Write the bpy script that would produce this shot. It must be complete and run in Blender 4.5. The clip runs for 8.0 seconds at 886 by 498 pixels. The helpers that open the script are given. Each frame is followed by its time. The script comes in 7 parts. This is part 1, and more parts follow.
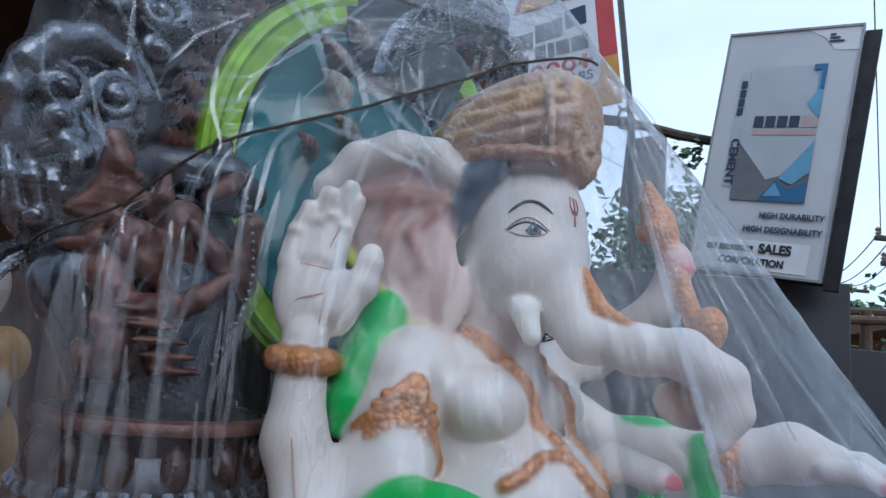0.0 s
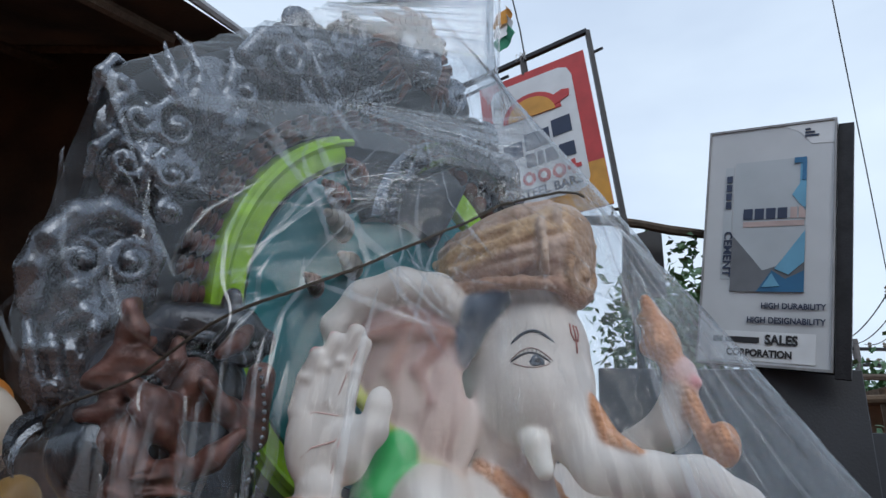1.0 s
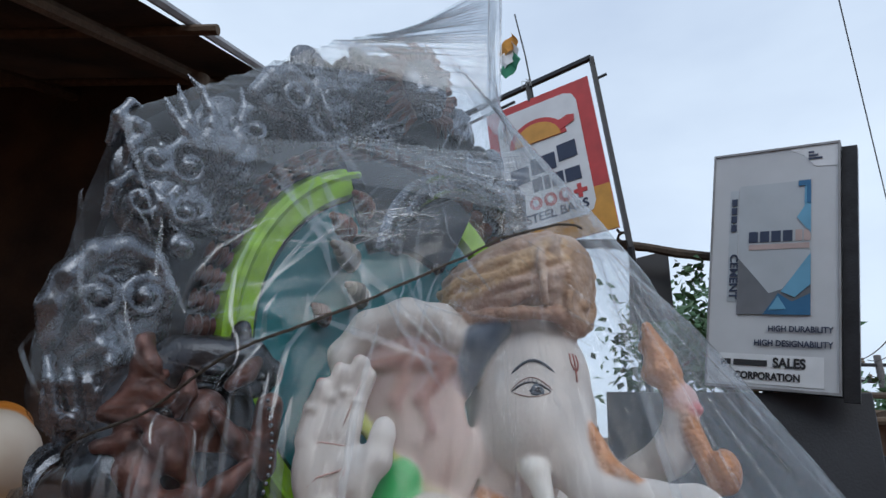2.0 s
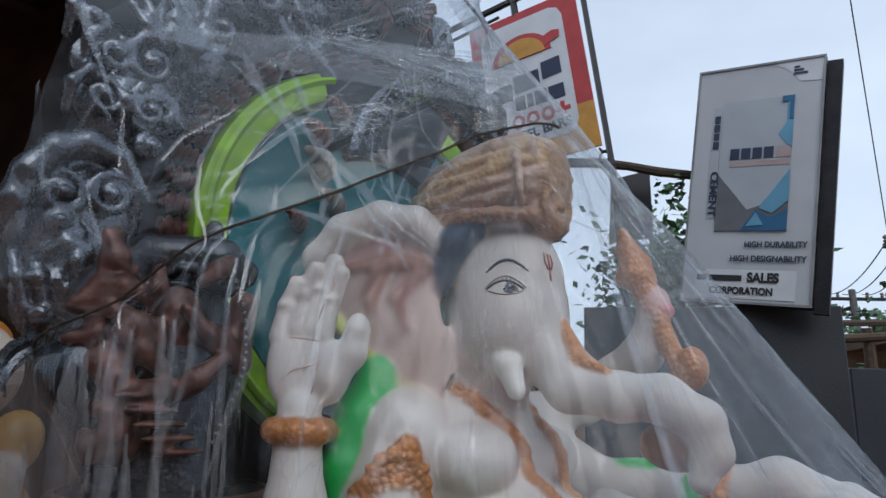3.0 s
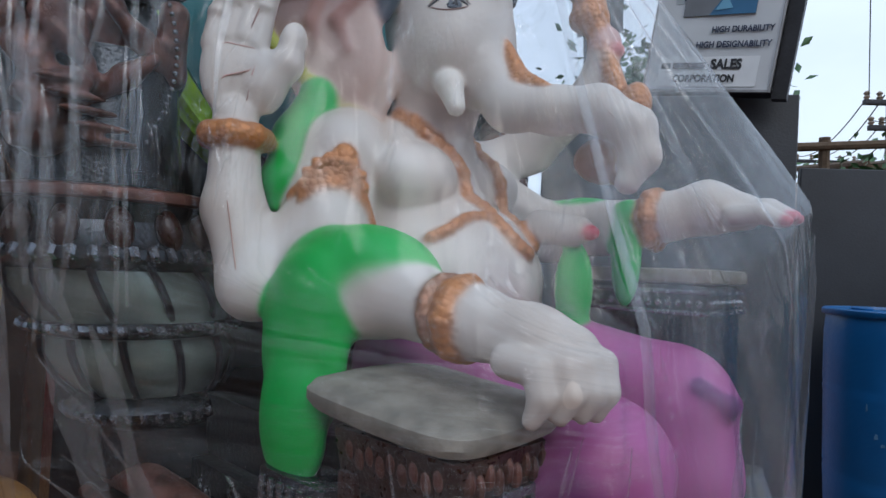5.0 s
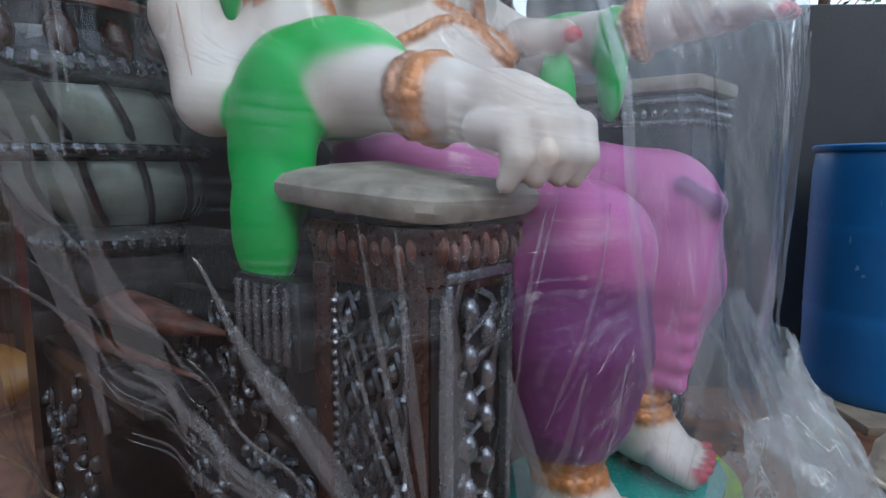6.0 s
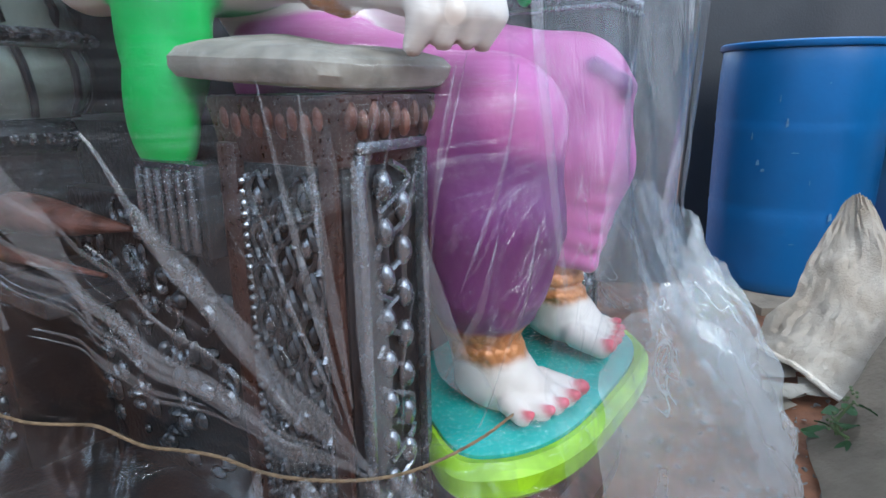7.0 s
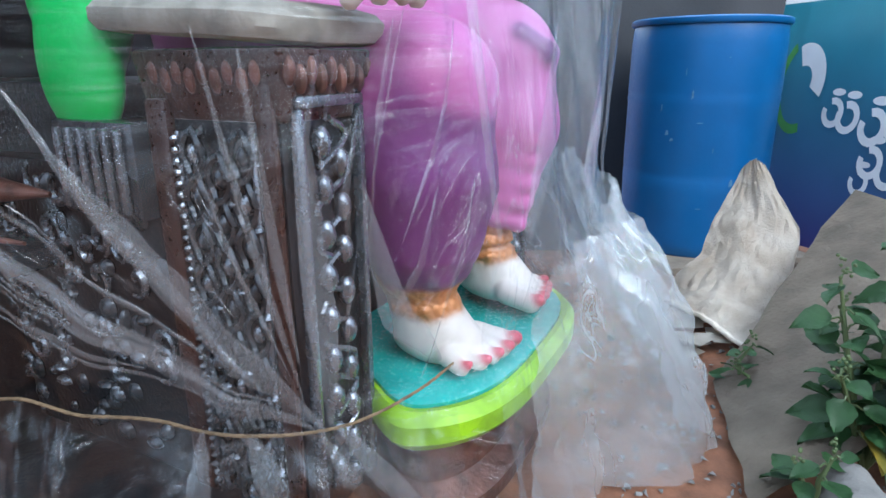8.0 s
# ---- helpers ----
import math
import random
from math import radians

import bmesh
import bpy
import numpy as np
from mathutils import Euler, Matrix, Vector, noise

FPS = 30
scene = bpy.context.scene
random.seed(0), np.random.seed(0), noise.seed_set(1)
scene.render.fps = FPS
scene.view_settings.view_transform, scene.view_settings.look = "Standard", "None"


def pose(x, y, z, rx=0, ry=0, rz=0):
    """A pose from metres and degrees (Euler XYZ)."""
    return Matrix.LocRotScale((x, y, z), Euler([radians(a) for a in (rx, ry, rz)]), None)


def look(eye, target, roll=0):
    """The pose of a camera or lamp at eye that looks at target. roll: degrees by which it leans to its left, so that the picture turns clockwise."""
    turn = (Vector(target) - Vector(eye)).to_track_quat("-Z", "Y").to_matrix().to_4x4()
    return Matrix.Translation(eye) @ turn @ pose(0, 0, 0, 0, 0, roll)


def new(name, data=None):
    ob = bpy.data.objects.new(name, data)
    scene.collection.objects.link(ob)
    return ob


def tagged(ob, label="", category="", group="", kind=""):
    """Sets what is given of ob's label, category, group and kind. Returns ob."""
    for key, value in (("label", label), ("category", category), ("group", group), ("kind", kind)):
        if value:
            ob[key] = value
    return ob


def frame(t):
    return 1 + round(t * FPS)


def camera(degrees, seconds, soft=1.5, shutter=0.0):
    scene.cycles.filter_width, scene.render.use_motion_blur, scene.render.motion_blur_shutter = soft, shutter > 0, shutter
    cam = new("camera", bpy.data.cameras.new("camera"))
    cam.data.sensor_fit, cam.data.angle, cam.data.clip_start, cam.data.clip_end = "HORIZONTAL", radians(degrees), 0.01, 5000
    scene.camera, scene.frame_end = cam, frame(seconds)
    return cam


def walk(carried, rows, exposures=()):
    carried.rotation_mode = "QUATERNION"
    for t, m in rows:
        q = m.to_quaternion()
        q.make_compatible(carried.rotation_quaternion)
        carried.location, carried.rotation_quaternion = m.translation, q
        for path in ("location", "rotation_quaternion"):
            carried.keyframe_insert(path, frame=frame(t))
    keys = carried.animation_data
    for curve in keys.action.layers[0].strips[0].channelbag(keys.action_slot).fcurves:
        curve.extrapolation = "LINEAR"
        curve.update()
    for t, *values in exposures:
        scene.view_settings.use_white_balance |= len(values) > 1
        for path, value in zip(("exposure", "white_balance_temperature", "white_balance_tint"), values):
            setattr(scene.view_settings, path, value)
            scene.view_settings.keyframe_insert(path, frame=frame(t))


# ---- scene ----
cam = camera(72.6, 8.0)
PATH = [
    (0, (0.114, 0.336, 1.261), (0.018, 2.298, 1.638), 5.7),
    (0.5, (0.135, 0.304, 1.308), (0.082, 2.252, 1.758), 4.8),
    (1, (0.119, 0.268, 1.362), (-0.012, 2.159, 2.0), 2.1),
    (1.2, (0.115, 0.254, 1.387), (-0.03, 2.128, 2.069), 2.0),
    (2.3, (0.163, 0.218, 1.371), (-0.021, 2.086, 2.062), 2.0),
    (2.5, (0.166, 0.234, 1.353), (-0.004, 2.121, 1.993), 1.8),
    (3, (0.177, 0.262, 1.303), (0.042, 2.194, 1.802), 1.6),
    (3.5, (0.181, 0.282, 1.26), (0.08, 2.243, 1.64), 2.7),
    (4, (0.184, 0.289, 1.212), (0.073, 2.27, 1.46), 2.8),
    (4.2, (0.163, 0.301, 1.242), (0.15, 2.297, 1.36), 4.4),
    (5.3, (0.293, 0.323, 0.912), (0.211, 2.322, 0.93), 1.2),
    (5.5, (0.293, 0.335, 0.888), (0.212, 2.332, 0.815), 0.6),
    (6, (0.3, 0.354, 0.835), (0.274, 2.335, 0.563), 0.1),
    (6.5, (0.313, 0.352, 0.794), (0.373, 2.312, 0.4), 0.3),
    (7, (0.32, 0.346, 0.765), (0.523, 2.268, 0.253), -0.7),
    (7.5, (0.312, 0.332, 0.744), (0.721, 2.206, 0.179), 0.2),
    (8, (0.292, 0.316, 0.737), (0.743, 2.178, 0.162), -0.2),
]
walk(cam, [(t, look(eye, target, roll)) for t, eye, target, roll in PATH], exposures=((0.0, 0.52, 5700, 8), (0.5, 0.30, 6050, 8), (1.0, 0.28, 6300, 8), (3.0, 0.16, 6250, 9), (3.5, 0.16, 6250, 9), (4.0, 0.38, 6200, 9), (4.2, 0.38, 6200, 9), (5.5, 0.45, 6200, 9), (6.5, 1.28, 6100, 5), (8, 1.85, 5900, 5)))

# ---- light: overcast evening sky ----
world = bpy.data.worlds.new("sky")
scene.world = world
world.use_nodes = True
wn, wl = world.node_tree.nodes, world.node_tree.links
wn.clear()
w_out, w_bg = wn.new("ShaderNodeOutputWorld"), wn.new("ShaderNodeBackground")
w_sky = wn.new("ShaderNodeTexSky")
w_sky.sky_type, w_sky.sun_disc = "NISHITA", False
w_sky.sun_elevation, w_sky.sun_rotation = radians(38), radians(150)
w_cloud, w_ramp, w_mix = wn.new("ShaderNodeTexNoise"), wn.new("ShaderNodeValToRGB"), wn.new("ShaderNodeMix")
w_cloud.inputs["Scale"].default_value, w_cloud.inputs["Detail"].default_value = 1.6, 5.0
w_ramp.color_ramp.elements[0].position, w_ramp.color_ramp.elements[0].color = 0.3, (5.2, 6.1, 7.6, 1)
w_ramp.color_ramp.elements[1].position, w_ramp.color_ramp.elements[1].color = 0.75, (7.6, 8.6, 9.8, 1)
w_mix.data_type = "RGBA"
w_mix.inputs[0].default_value = 0.88
w_map = wn.new("ShaderNodeMapping")
w_tc = wn.new("ShaderNodeTexCoord")
w_map.inputs["Scale"].default_value = (1, 1, 2.4)
wl.new(w_tc.outputs["Generated"], w_map.inputs[0])
wl.new(w_map.outputs[0], w_cloud.inputs["Vector"])
wl.new(w_cloud.outputs["Fac"], w_ramp.inputs[0])
wl.new(w_sky.outputs[0], w_mix.inputs[6])
wl.new(w_ramp.outputs[0], w_mix.inputs[7])
wl.new(w_mix.outputs[2], w_bg.inputs["Color"])
w_bg.inputs["Strength"].default_value = 0.1
wl.new(w_bg.outputs[0], w_out.inputs[0])
sun = new("sun", bpy.data.lights.new("sun", "SUN"))
sun.data.energy, sun.data.angle, sun.data.color = 0.8, radians(40), (1.0, 0.98, 0.95)
sun.matrix_world = look((2.0, -3.0, 5.0), (0.2, 1.4, 0.8))


# ---- materials ----
def mat(name, base, rough=0.6, metal=0.0, vary=0.25, grain=12.0, bump=0.3, fine=120.0, attr="", spec=0.5, dark=None, blotch=0.5):
    """A painted or natural surface: base colour broken up at two scales, with relief."""
    m = bpy.data.materials.new(name)
    m.use_nodes = True
    n, l = m.node_tree.nodes, m.node_tree.links
    b = n["Principled BSDF"]
    b.inputs["Metallic"].default_value = metal
    b.inputs["Specular IOR Level"].default_value = spec
    tc = n.new("ShaderNodeTexCoord")
    big, small = n.new("ShaderNodeTexNoise"), n.new("ShaderNodeTexNoise")
    big.inputs["Scale"].default_value, big.inputs["Detail"].default_value = grain, 4.0
    small.inputs["Scale"].default_value, small.inputs["Detail"].default_value = fine, 3.0
    for t in (big, small):
        l.new(tc.outputs["Object"], t.inputs["Vector"])
    ramp = n.new("ShaderNodeValToRGB")
    ramp.color_ramp.elements[0].position, ramp.color_ramp.elements[1].position = 0.5 - blotch * 0.4, 0.5 + blotch * 0.4
    l.new(big.outputs["Fac"], ramp.inputs[0])
    mix = n.new("ShaderNodeMix")
    mix.data_type = "RGBA"
    low = dark if dark else tuple(c * (1 - vary) for c in base)
    mix.inputs[6].default_value, mix.inputs[7].default_value = (*low, 1), (*base, 1)
    l.new(ramp.outputs[0], mix.inputs[0])
    out = mix.outputs[2]
    if attr:
        a = n.new("ShaderNodeAttribute")
        a.attribute_name = attr
        mul = n.new("ShaderNodeMix")
        mul.data_type, mul.blend_type = "RGBA", "MULTIPLY"
        mul.inputs[0].default_value = 1.0
        l.new(a.outputs["Color"], mul.inputs[6])
        l.new(out, mul.inputs[7])
        out = mul.outputs[2]
        gm = n.new("ShaderNodeMath")
        gm.operation = "MULTIPLY"
        gm.inputs[1].default_value = 0.55
        l.new(a.outputs["Alpha"], gm.inputs[0])
        l.new(gm.outputs[0], b.inputs["Metallic"])
        vor, vm = n.new("ShaderNodeTexVoronoi"), n.new("ShaderNodeMath")
        vor.inputs["Scale"].default_value = 75.0
        l.new(tc.outputs["Object"], vor.inputs["Vector"])
        vm.operation = "MULTIPLY"
        l.new(vor.outputs["Distance"], vm.inputs[0])
        l.new(a.outputs["Alpha"], vm.inputs[1])
    l.new(out, b.inputs["Base Color"])
    rr = n.new("ShaderNodeMapRange")
    rr.inputs[3].default_value, rr.inputs[4].default_value = max(rough - 0.12, 0.03), min(rough + 0.12, 1)
    l.new(small.outputs["Fac"], rr.inputs[0])
    l.new(rr.outputs[0], b.inputs["Roughness"])
    bp = n.new("ShaderNodeBump")
    bp.inputs["Strength"].default_value, bp.inputs["Distance"].default_value = bump, 0.004
    add = n.new("ShaderNodeMath")
    l.new(big.outputs["Fac"], add.inputs[0])
    l.new(small.outputs["Fac"], add.inputs[1])
    height = add.outputs[0]
    if attr:
        embossed = n.new("ShaderNodeMath")
        embossed.operation, embossed.inputs[1].default_value = "MULTIPLY_ADD", -26.0
        l.new(vm.outputs[0], embossed.inputs[0])
        l.new(height, embossed.inputs[2])
        height = embossed.outputs[0]
    l.new(height, bp.inputs["Height"])
    l.new(bp.outputs[0], b.inputs["Normal"])
    return m


def film_mat(name, thin, thick, tint, seed=0.0, gloss=0.10, stretch=(3.0, 0.9, 1.0), shine=0.04, relief=0.9):
    """Clear polythene: see-through, milky only where it creases, with sharp wet streaks of gloss."""
    m = bpy.data.materials.new(name)
    m.use_nodes = True
    n, l = m.node_tree.nodes, m.node_tree.links
    n.clear()

    def maths(kind, a, b, c=None):
        node = n.new("ShaderNodeMath")
        node.operation = kind
        for i, x in enumerate((a, b, c)):
            if x is None:
                continue
            if isinstance(x, (int, float)):
                node.inputs[i].default_value = x
            else:
                l.new(x, node.inputs[i])
        return node.outputs[0]

    def remap(x, lo, hi, to_lo, to_hi):
        node = n.new("ShaderNodeMapRange")
        for i, v in enumerate((lo, hi, to_lo, to_hi)):
            node.inputs[i + 1].default_value = v
        l.new(x, node.inputs[0])
        return node.outputs[0]

    out = n.new("ShaderNodeOutputMaterial")
    uv, mp = n.new("ShaderNodeUVMap"), n.new("ShaderNodeMapping")
    uv.uv_map = "UVMap"
    mp.inputs["Scale"].default_value, mp.inputs["Location"].default_value = stretch, (seed, seed * 2.1, 0)
    l.new(uv.outputs[0], mp.inputs[0])
    # the creases wander: a slow noise bends the pattern
    drift, bend = n.new("ShaderNodeTexNoise"), n.new("ShaderNodeVectorMath")
    drift.inputs["Scale"].default_value = 0.9
    l.new(mp.outputs[0], drift.inputs["Vector"])
    bend.operation = "MULTIPLY_ADD"
    bend.inputs[1].default_value = (0.55, 0.35, 0.0)
    l.new(drift.outputs["Color"], bend.inputs[0])
    l.new(mp.outputs[0], bend.inputs[2])
    noises = []
    for scale, detail, twist in ((1.6, 3.0, 0.4), (6.5, 3.0, 0.5), (19.0, 3.0, 0.9), (2.6, 2.0, 0.2)):
        t = n.new("ShaderNodeTexNoise")
        t.inputs["Scale"].default_value, t.inputs["Detail"].default_value, t.inputs["Distortion"].default_value = scale, detail, twist
        l.new(bend.outputs[0], t.inputs["Vector"])
        noises.append(t.outputs["Fac"])
    wide, fine, wrinkle, mask = noises
    ridge = remap(maths("ABSOLUTE", maths("SUBTRACT", fine, 0.5), 0), 0.0, 0.022, 1.0, 0.0)
    hair = remap(maths("ABSOLUTE", maths("SUBTRACT", wrinkle, 0.5), 0), 0.0, 0.03, 1.0, 0.0)
    slack = remap(mask, 0.44, 0.66, 0.0, 1.0)
    lines = maths("MULTIPLY", maths("MULTIPLY_ADD", hair, 0.45, ridge), slack)
    cloud = remap(wide, 0.50, 0.78, 0.0, 0.55)
    haze = remap(maths("MULTIPLY_ADD", lines, 0.6, cloud), 0.0, 1.2, thin, thick)
    clear, milk, dif, tr = n.new("ShaderNodeBsdfTransparent"), n.new("ShaderNodeMixShader"), n.new("ShaderNodeBsdfDiffuse"), n.new("ShaderNodeBsdfTranslucent")
    clear.inputs[0].default_value = (0.935, 0.945, 0.955, 1)
    dif.inputs[0].default_value = tr.inputs[0].default_value = (*tint, 1)
    milk.inputs[0].default_value = 0.5
    l.new(dif.outputs[0], milk.inputs[1]); l.new(tr.outputs[0], milk.inputs[2])
    body = n.new("ShaderNodeMixShader")
    l.new(haze, body.inputs[0]); l.new(clear.outputs[0], body.inputs[1]); l.new(milk.outputs[0], body.inputs[2])
    gl, fr, top = n.new("ShaderNodeBsdfGlossy"), n.new("ShaderNodeLayerWeight"), n.new("ShaderNodeMixShader")
    gl.inputs["Roughness"].default_value = gloss
    fr.inputs["Blend"].default_value = 0.5
    bp = n.new("ShaderNodeBump")
    bp.inputs["Strength"].default_value, bp.inputs["Distance"].default_value = relief, 0.012
    crumple = maths("MULTIPLY", wrinkle, slack)
    l.new(maths("MULTIPLY_ADD", crumple, 0.35, maths("MULTIPLY_ADD", lines, 0.12, fine)), bp.inputs["Height"])
    l.new(bp.outputs[0], gl.inputs["Normal"])
    sheen = maths("MULTIPLY_ADD", maths("POWER", fr.outputs["Facing"], 3.5), 0.5, maths("MULTIPLY_ADD", lines, 0.10, shine))
    l.new(sheen, top.inputs[0]); l.new(body.outputs[0], top.inputs[1]); l.new(gl.outputs[0], top.inputs[2])
    l.new(top.outputs[0], out.inputs["Surface"])
    return m


M_STATUE = mat("painted plaster", (1, 1, 1), 0.42, vary=0.10, grain=7, bump=0.2, fine=90, attr="paint", dark=(0.84, 0.76, 0.70), blotch=0.7)
M_SILVER = mat("blackened silver paint", (0.34, 0.36, 0.40), 0.25, 0.75, vary=0.5, grain=9, bump=0.25, fine=120, dark=(0.09, 0.10, 0.115), blotch=0.9)
M_PEWTER = mat("dark pewter paint", (0.10, 0.108, 0.122), 0.2, 0.6, vary=0.6, grain=10, bump=0.5, fine=120, dark=(0.012, 0.014, 0.018), blotch=0.8)
M_POT = mat("pale sage enamel", (0.36, 0.43, 0.38), 0.2, 0.3, vary=0.6, grain=7, bump=0.4, fine=90, dark=(0.05, 0.065, 0.07), blotch=0.9)
M_DARK = mat("black enamel", (0.012, 0.013, 0.017), 0.34, 0.2, vary=0.6, grain=18, bump=0.4, fine=140)
M_COPPER = mat("copper paint", (0.20, 0.085, 0.064), 0.36, 0.3, vary=0.75, grain=26, bump=0.4, fine=160)
M_LIME = mat("lime paint", (0.36, 0.68, 0.01), 0.45, vary=0.5, grain=14, bump=0.25)
M_TEAL = mat("teal paint", (0.015, 0.20, 0.22), 0.4, vary=0.4, grain=6, bump=0.2)
M_DISC = mat("turquoise paint", (0.03, 0.42, 0.38), 0.25, vary=0.3, grain=12, bump=0.3)
M_CUSHION = mat("dusty stone paint", (0.36, 0.33, 0.28), 0.75, vary=0.5, grain=20, bump=0.3)
M_ANTIQUE = mat("antiqued silver paint", (0.27, 0.29, 0.325), 0.27, 0.75, vary=0.5, grain=8, bump=0.22, fine=110, dark=(0.07, 0.075, 0.085), blotch=0.9)
M_BROWN = mat("brown velvet paint", (0.045, 0.015, 0.010), 0.3, vary=0.5, grain=25, bump=0.4)
M_FILM = film_mat("clear polythene", 0.0, 0.20, (0.84, 0.88, 0.93))
M_TAUT = film_mat("hazy taut polythene", 0.012, 0.30, (0.80, 0.88, 0.97), 2.6, stretch=(2.4, 0.8, 1.0), gloss=0.12, shine=0.045, relief=0.4)
M_VEIL = film_mat("milky gathered polythene", 0.16, 0.48, (0.80, 0.87, 0.95), 6.2, stretch=(4.0, 0.7, 1.0), gloss=0.14, shine=0.06, relief=0.5)
M_CREASE = film_mat("creased polythene ridge", 0.05, 0.40, (0.84, 0.90, 0.97), 5.3, shine=0.10)
M_FOLD = film_mat("folded polythene", 0.05, 0.30, (0.84, 0.88, 0.93), 3.7, shine=0.07)
M_BAND = film_mat("smooth doubled polythene", 0.13, 0.30, (0.84, 0.88, 0.94), 4.4, stretch=(1.2, 0.5, 1.0), gloss=0.2, shine=0.04, relief=0.12)
M_HEAP = film_mat("heaped polythene", 0.24, 0.52, (0.82, 0.85, 0.88), 7.1, stretch=(4.5, 0.9, 1.0), gloss=0.12, shine=0.08, relief=0.8)
M_MILKY = film_mat("wrinkled milky polythene", 0.07, 0.34, (0.78, 0.87, 0.96), 1.9, stretch=(5.0, 0.8, 1.0), shine=0.035)
M_ROPE = mat("jute rope", (0.22, 0.15, 0.085), 0.9, vary=0.5, grain=60, bump=0.8, fine=400)
M_ROPE_DARK = mat("weathered rope", (0.085, 0.07, 0.055), 0.9, vary=0.5, grain=60, bump=0.8, fine=400)
M_SOIL = mat("red soil", (0.27, 0.115, 0.062), 0.95, vary=0.6, grain=16, bump=1.0, fine=60)
M_BOARD = mat("dark grey painted sheet", (0.034, 0.038, 0.047), 0.55, vary=0.35, grain=3, bump=0.2)
M_SIGN = mat("white acrylic sign face", (0.58, 0.60, 0.63), 0.4, vary=0.15, grain=4, bump=0.05)
M_SIGN_PALE = mat("bleached print", (0.46, 0.50, 0.54), 0.5, vary=0.15, grain=5, bump=0.05)
M_STEEL = mat("dark angle iron", (0.03, 0.03, 0.035), 0.5, 0.4, vary=0.5, grain=20)
M_INK = mat("dark blue ink", (0.025, 0.04, 0.09), 0.5, bump=0.05)
M_BLUEPRINT = mat("blue print", (0.03, 0.16, 0.33), 0.5, vary=0.4, grain=5, bump=0.05)
M_SKYPRINT = mat("light blue print", (0.16, 0.42, 0.62), 0.5, vary=0.3, grain=5, bump=0.05)
M_GREYPRINT = mat("grey print", (0.16, 0.17, 0.19), 0.5, vary=0.4, grain=6, bump=0.05)
M_FADED = mat("faded pink print", (0.52, 0.40, 0.38), 0.5, bump=0.05)
M_RED = mat("sign red", (0.55, 0.05, 0.05), 0.4, bump=0.05)
M_YELLOW = mat("sign amber", (0.70, 0.34, 0.05), 0.4, bump=0.05)
M_WHITE = mat("sign white", (0.72, 0.74, 0.77), 0.4, vary=0.1, bump=0.05)
M_BLACK = mat("sign black", (0.02, 0.02, 0.025), 0.4, bump=0.05)
M_DRUM = mat("blue plastic drum", (0.008, 0.125, 0.36), 0.36, vary=0.22, grain=5, bump=0.12, fine=70)
M_SCUFF = mat("pale scuff", (0.12, 0.27, 0.46), 0.7, vary=0.4, grain=40)
M_SACK = mat("woven white sack", (0.74, 0.68, 0.60), 0.85, vary=0.35, grain=11, bump=1.0, fine=200, dark=(0.46, 0.37, 0.28), blotch=0.8)
M_CONCRETE = mat("concrete", (0.31, 0.255, 0.20), 0.9, vary=0.45, grain=9, bump=1.0, fine=80)
M_STONE = mat("grey stone", (0.22, 0.21, 0.2), 0.9, vary=0.4, grain=14, bump=0.9, fine=60)
M_LEAF = mat("green leaf", (0.06, 0.15, 0.055), 0.45, vary=0.4, grain=15, bump=0.3)
M_LEAF_OLD = mat("yellowing leaf", (0.38, 0.27, 0.03), 0.5, vary=0.5, grain=30, bump=0.3, dark=(0.07, 0.12, 0.03))
M_STEM = mat("green stem", (0.09, 0.13, 0.05), 0.6)
M_BARK = mat("bark", (0.10, 0.075, 0.055), 0.9, vary=0.5, grain=40, bump=0.8)
M_FADE = mat("faded vinyl print", (1, 1, 1), 0.35, vary=0.2, grain=2.5, bump=0.1)
fade_nodes, fade_links = M_FADE.node_tree.nodes, M_FADE.node_tree.links
fade_place, fade_axis, fade_ramp, fade_mix = fade_nodes.new("ShaderNodeTexCoord"), fade_nodes.new("ShaderNodeSeparateXYZ"), fade_nodes.new("ShaderNodeValToRGB"), fade_nodes.new("ShaderNodeMix")
fade_links.new(fade_place.outputs["Object"], fade_axis.inputs[0])
fade_links.new(fade_axis.outputs[2], fade_ramp.inputs[0])
for at, col in ((0.0, (0.085, 0.085, 0.27)), (0.42, (0.085, 0.12, 0.33)), (0.62, (0.06, 0.27, 0.42)), (1.0, (0.07, 0.36, 0.44))):
    e = fade_ramp.color_ramp.elements[0] if at == 0.0 else fade_ramp.color_ramp.elements[1] if at == 1.0 else fade_ramp.color_ramp.elements.new(at)
    e.position, e.color = at, (*col, 1)
fade_mix.data_type, fade_mix.blend_type, fade_mix.inputs[0].default_value = "RGBA", "MULTIPLY", 1.0
fade_bsdf = fade_nodes["Principled BSDF"]
fade_links.new(fade_bsdf.inputs["Base Color"].links[0].from_socket, fade_mix.inputs[6])
fade_links.new(fade_ramp.outputs[0], fade_mix.inputs[7])
fade_links.new(fade_mix.outputs[2], fade_bsdf.inputs["Base Color"])
M_SHED = mat("old brown tarpaulin", (0.075, 0.038, 0.018), 0.85, vary=0.7, grain=3.0, bump=0.6, fine=40)
M_TIN = mat("weathered tin", (0.35, 0.35, 0.36), 0.5, 0.3, vary=0.4, grain=8)
M_WOODPOLE = mat("old timber", (0.12, 0.08, 0.05), 0.85, vary=0.4, grain=30, bump=0.7)
M_SAFFRON = mat("saffron cloth", (0.60, 0.27, 0.03), 0.7)
M_FLAGGREEN = mat("green cloth", (0.02, 0.22, 0.12), 0.7)
M_POLE = mat("concrete pole", (0.16, 0.15, 0.15), 0.9)
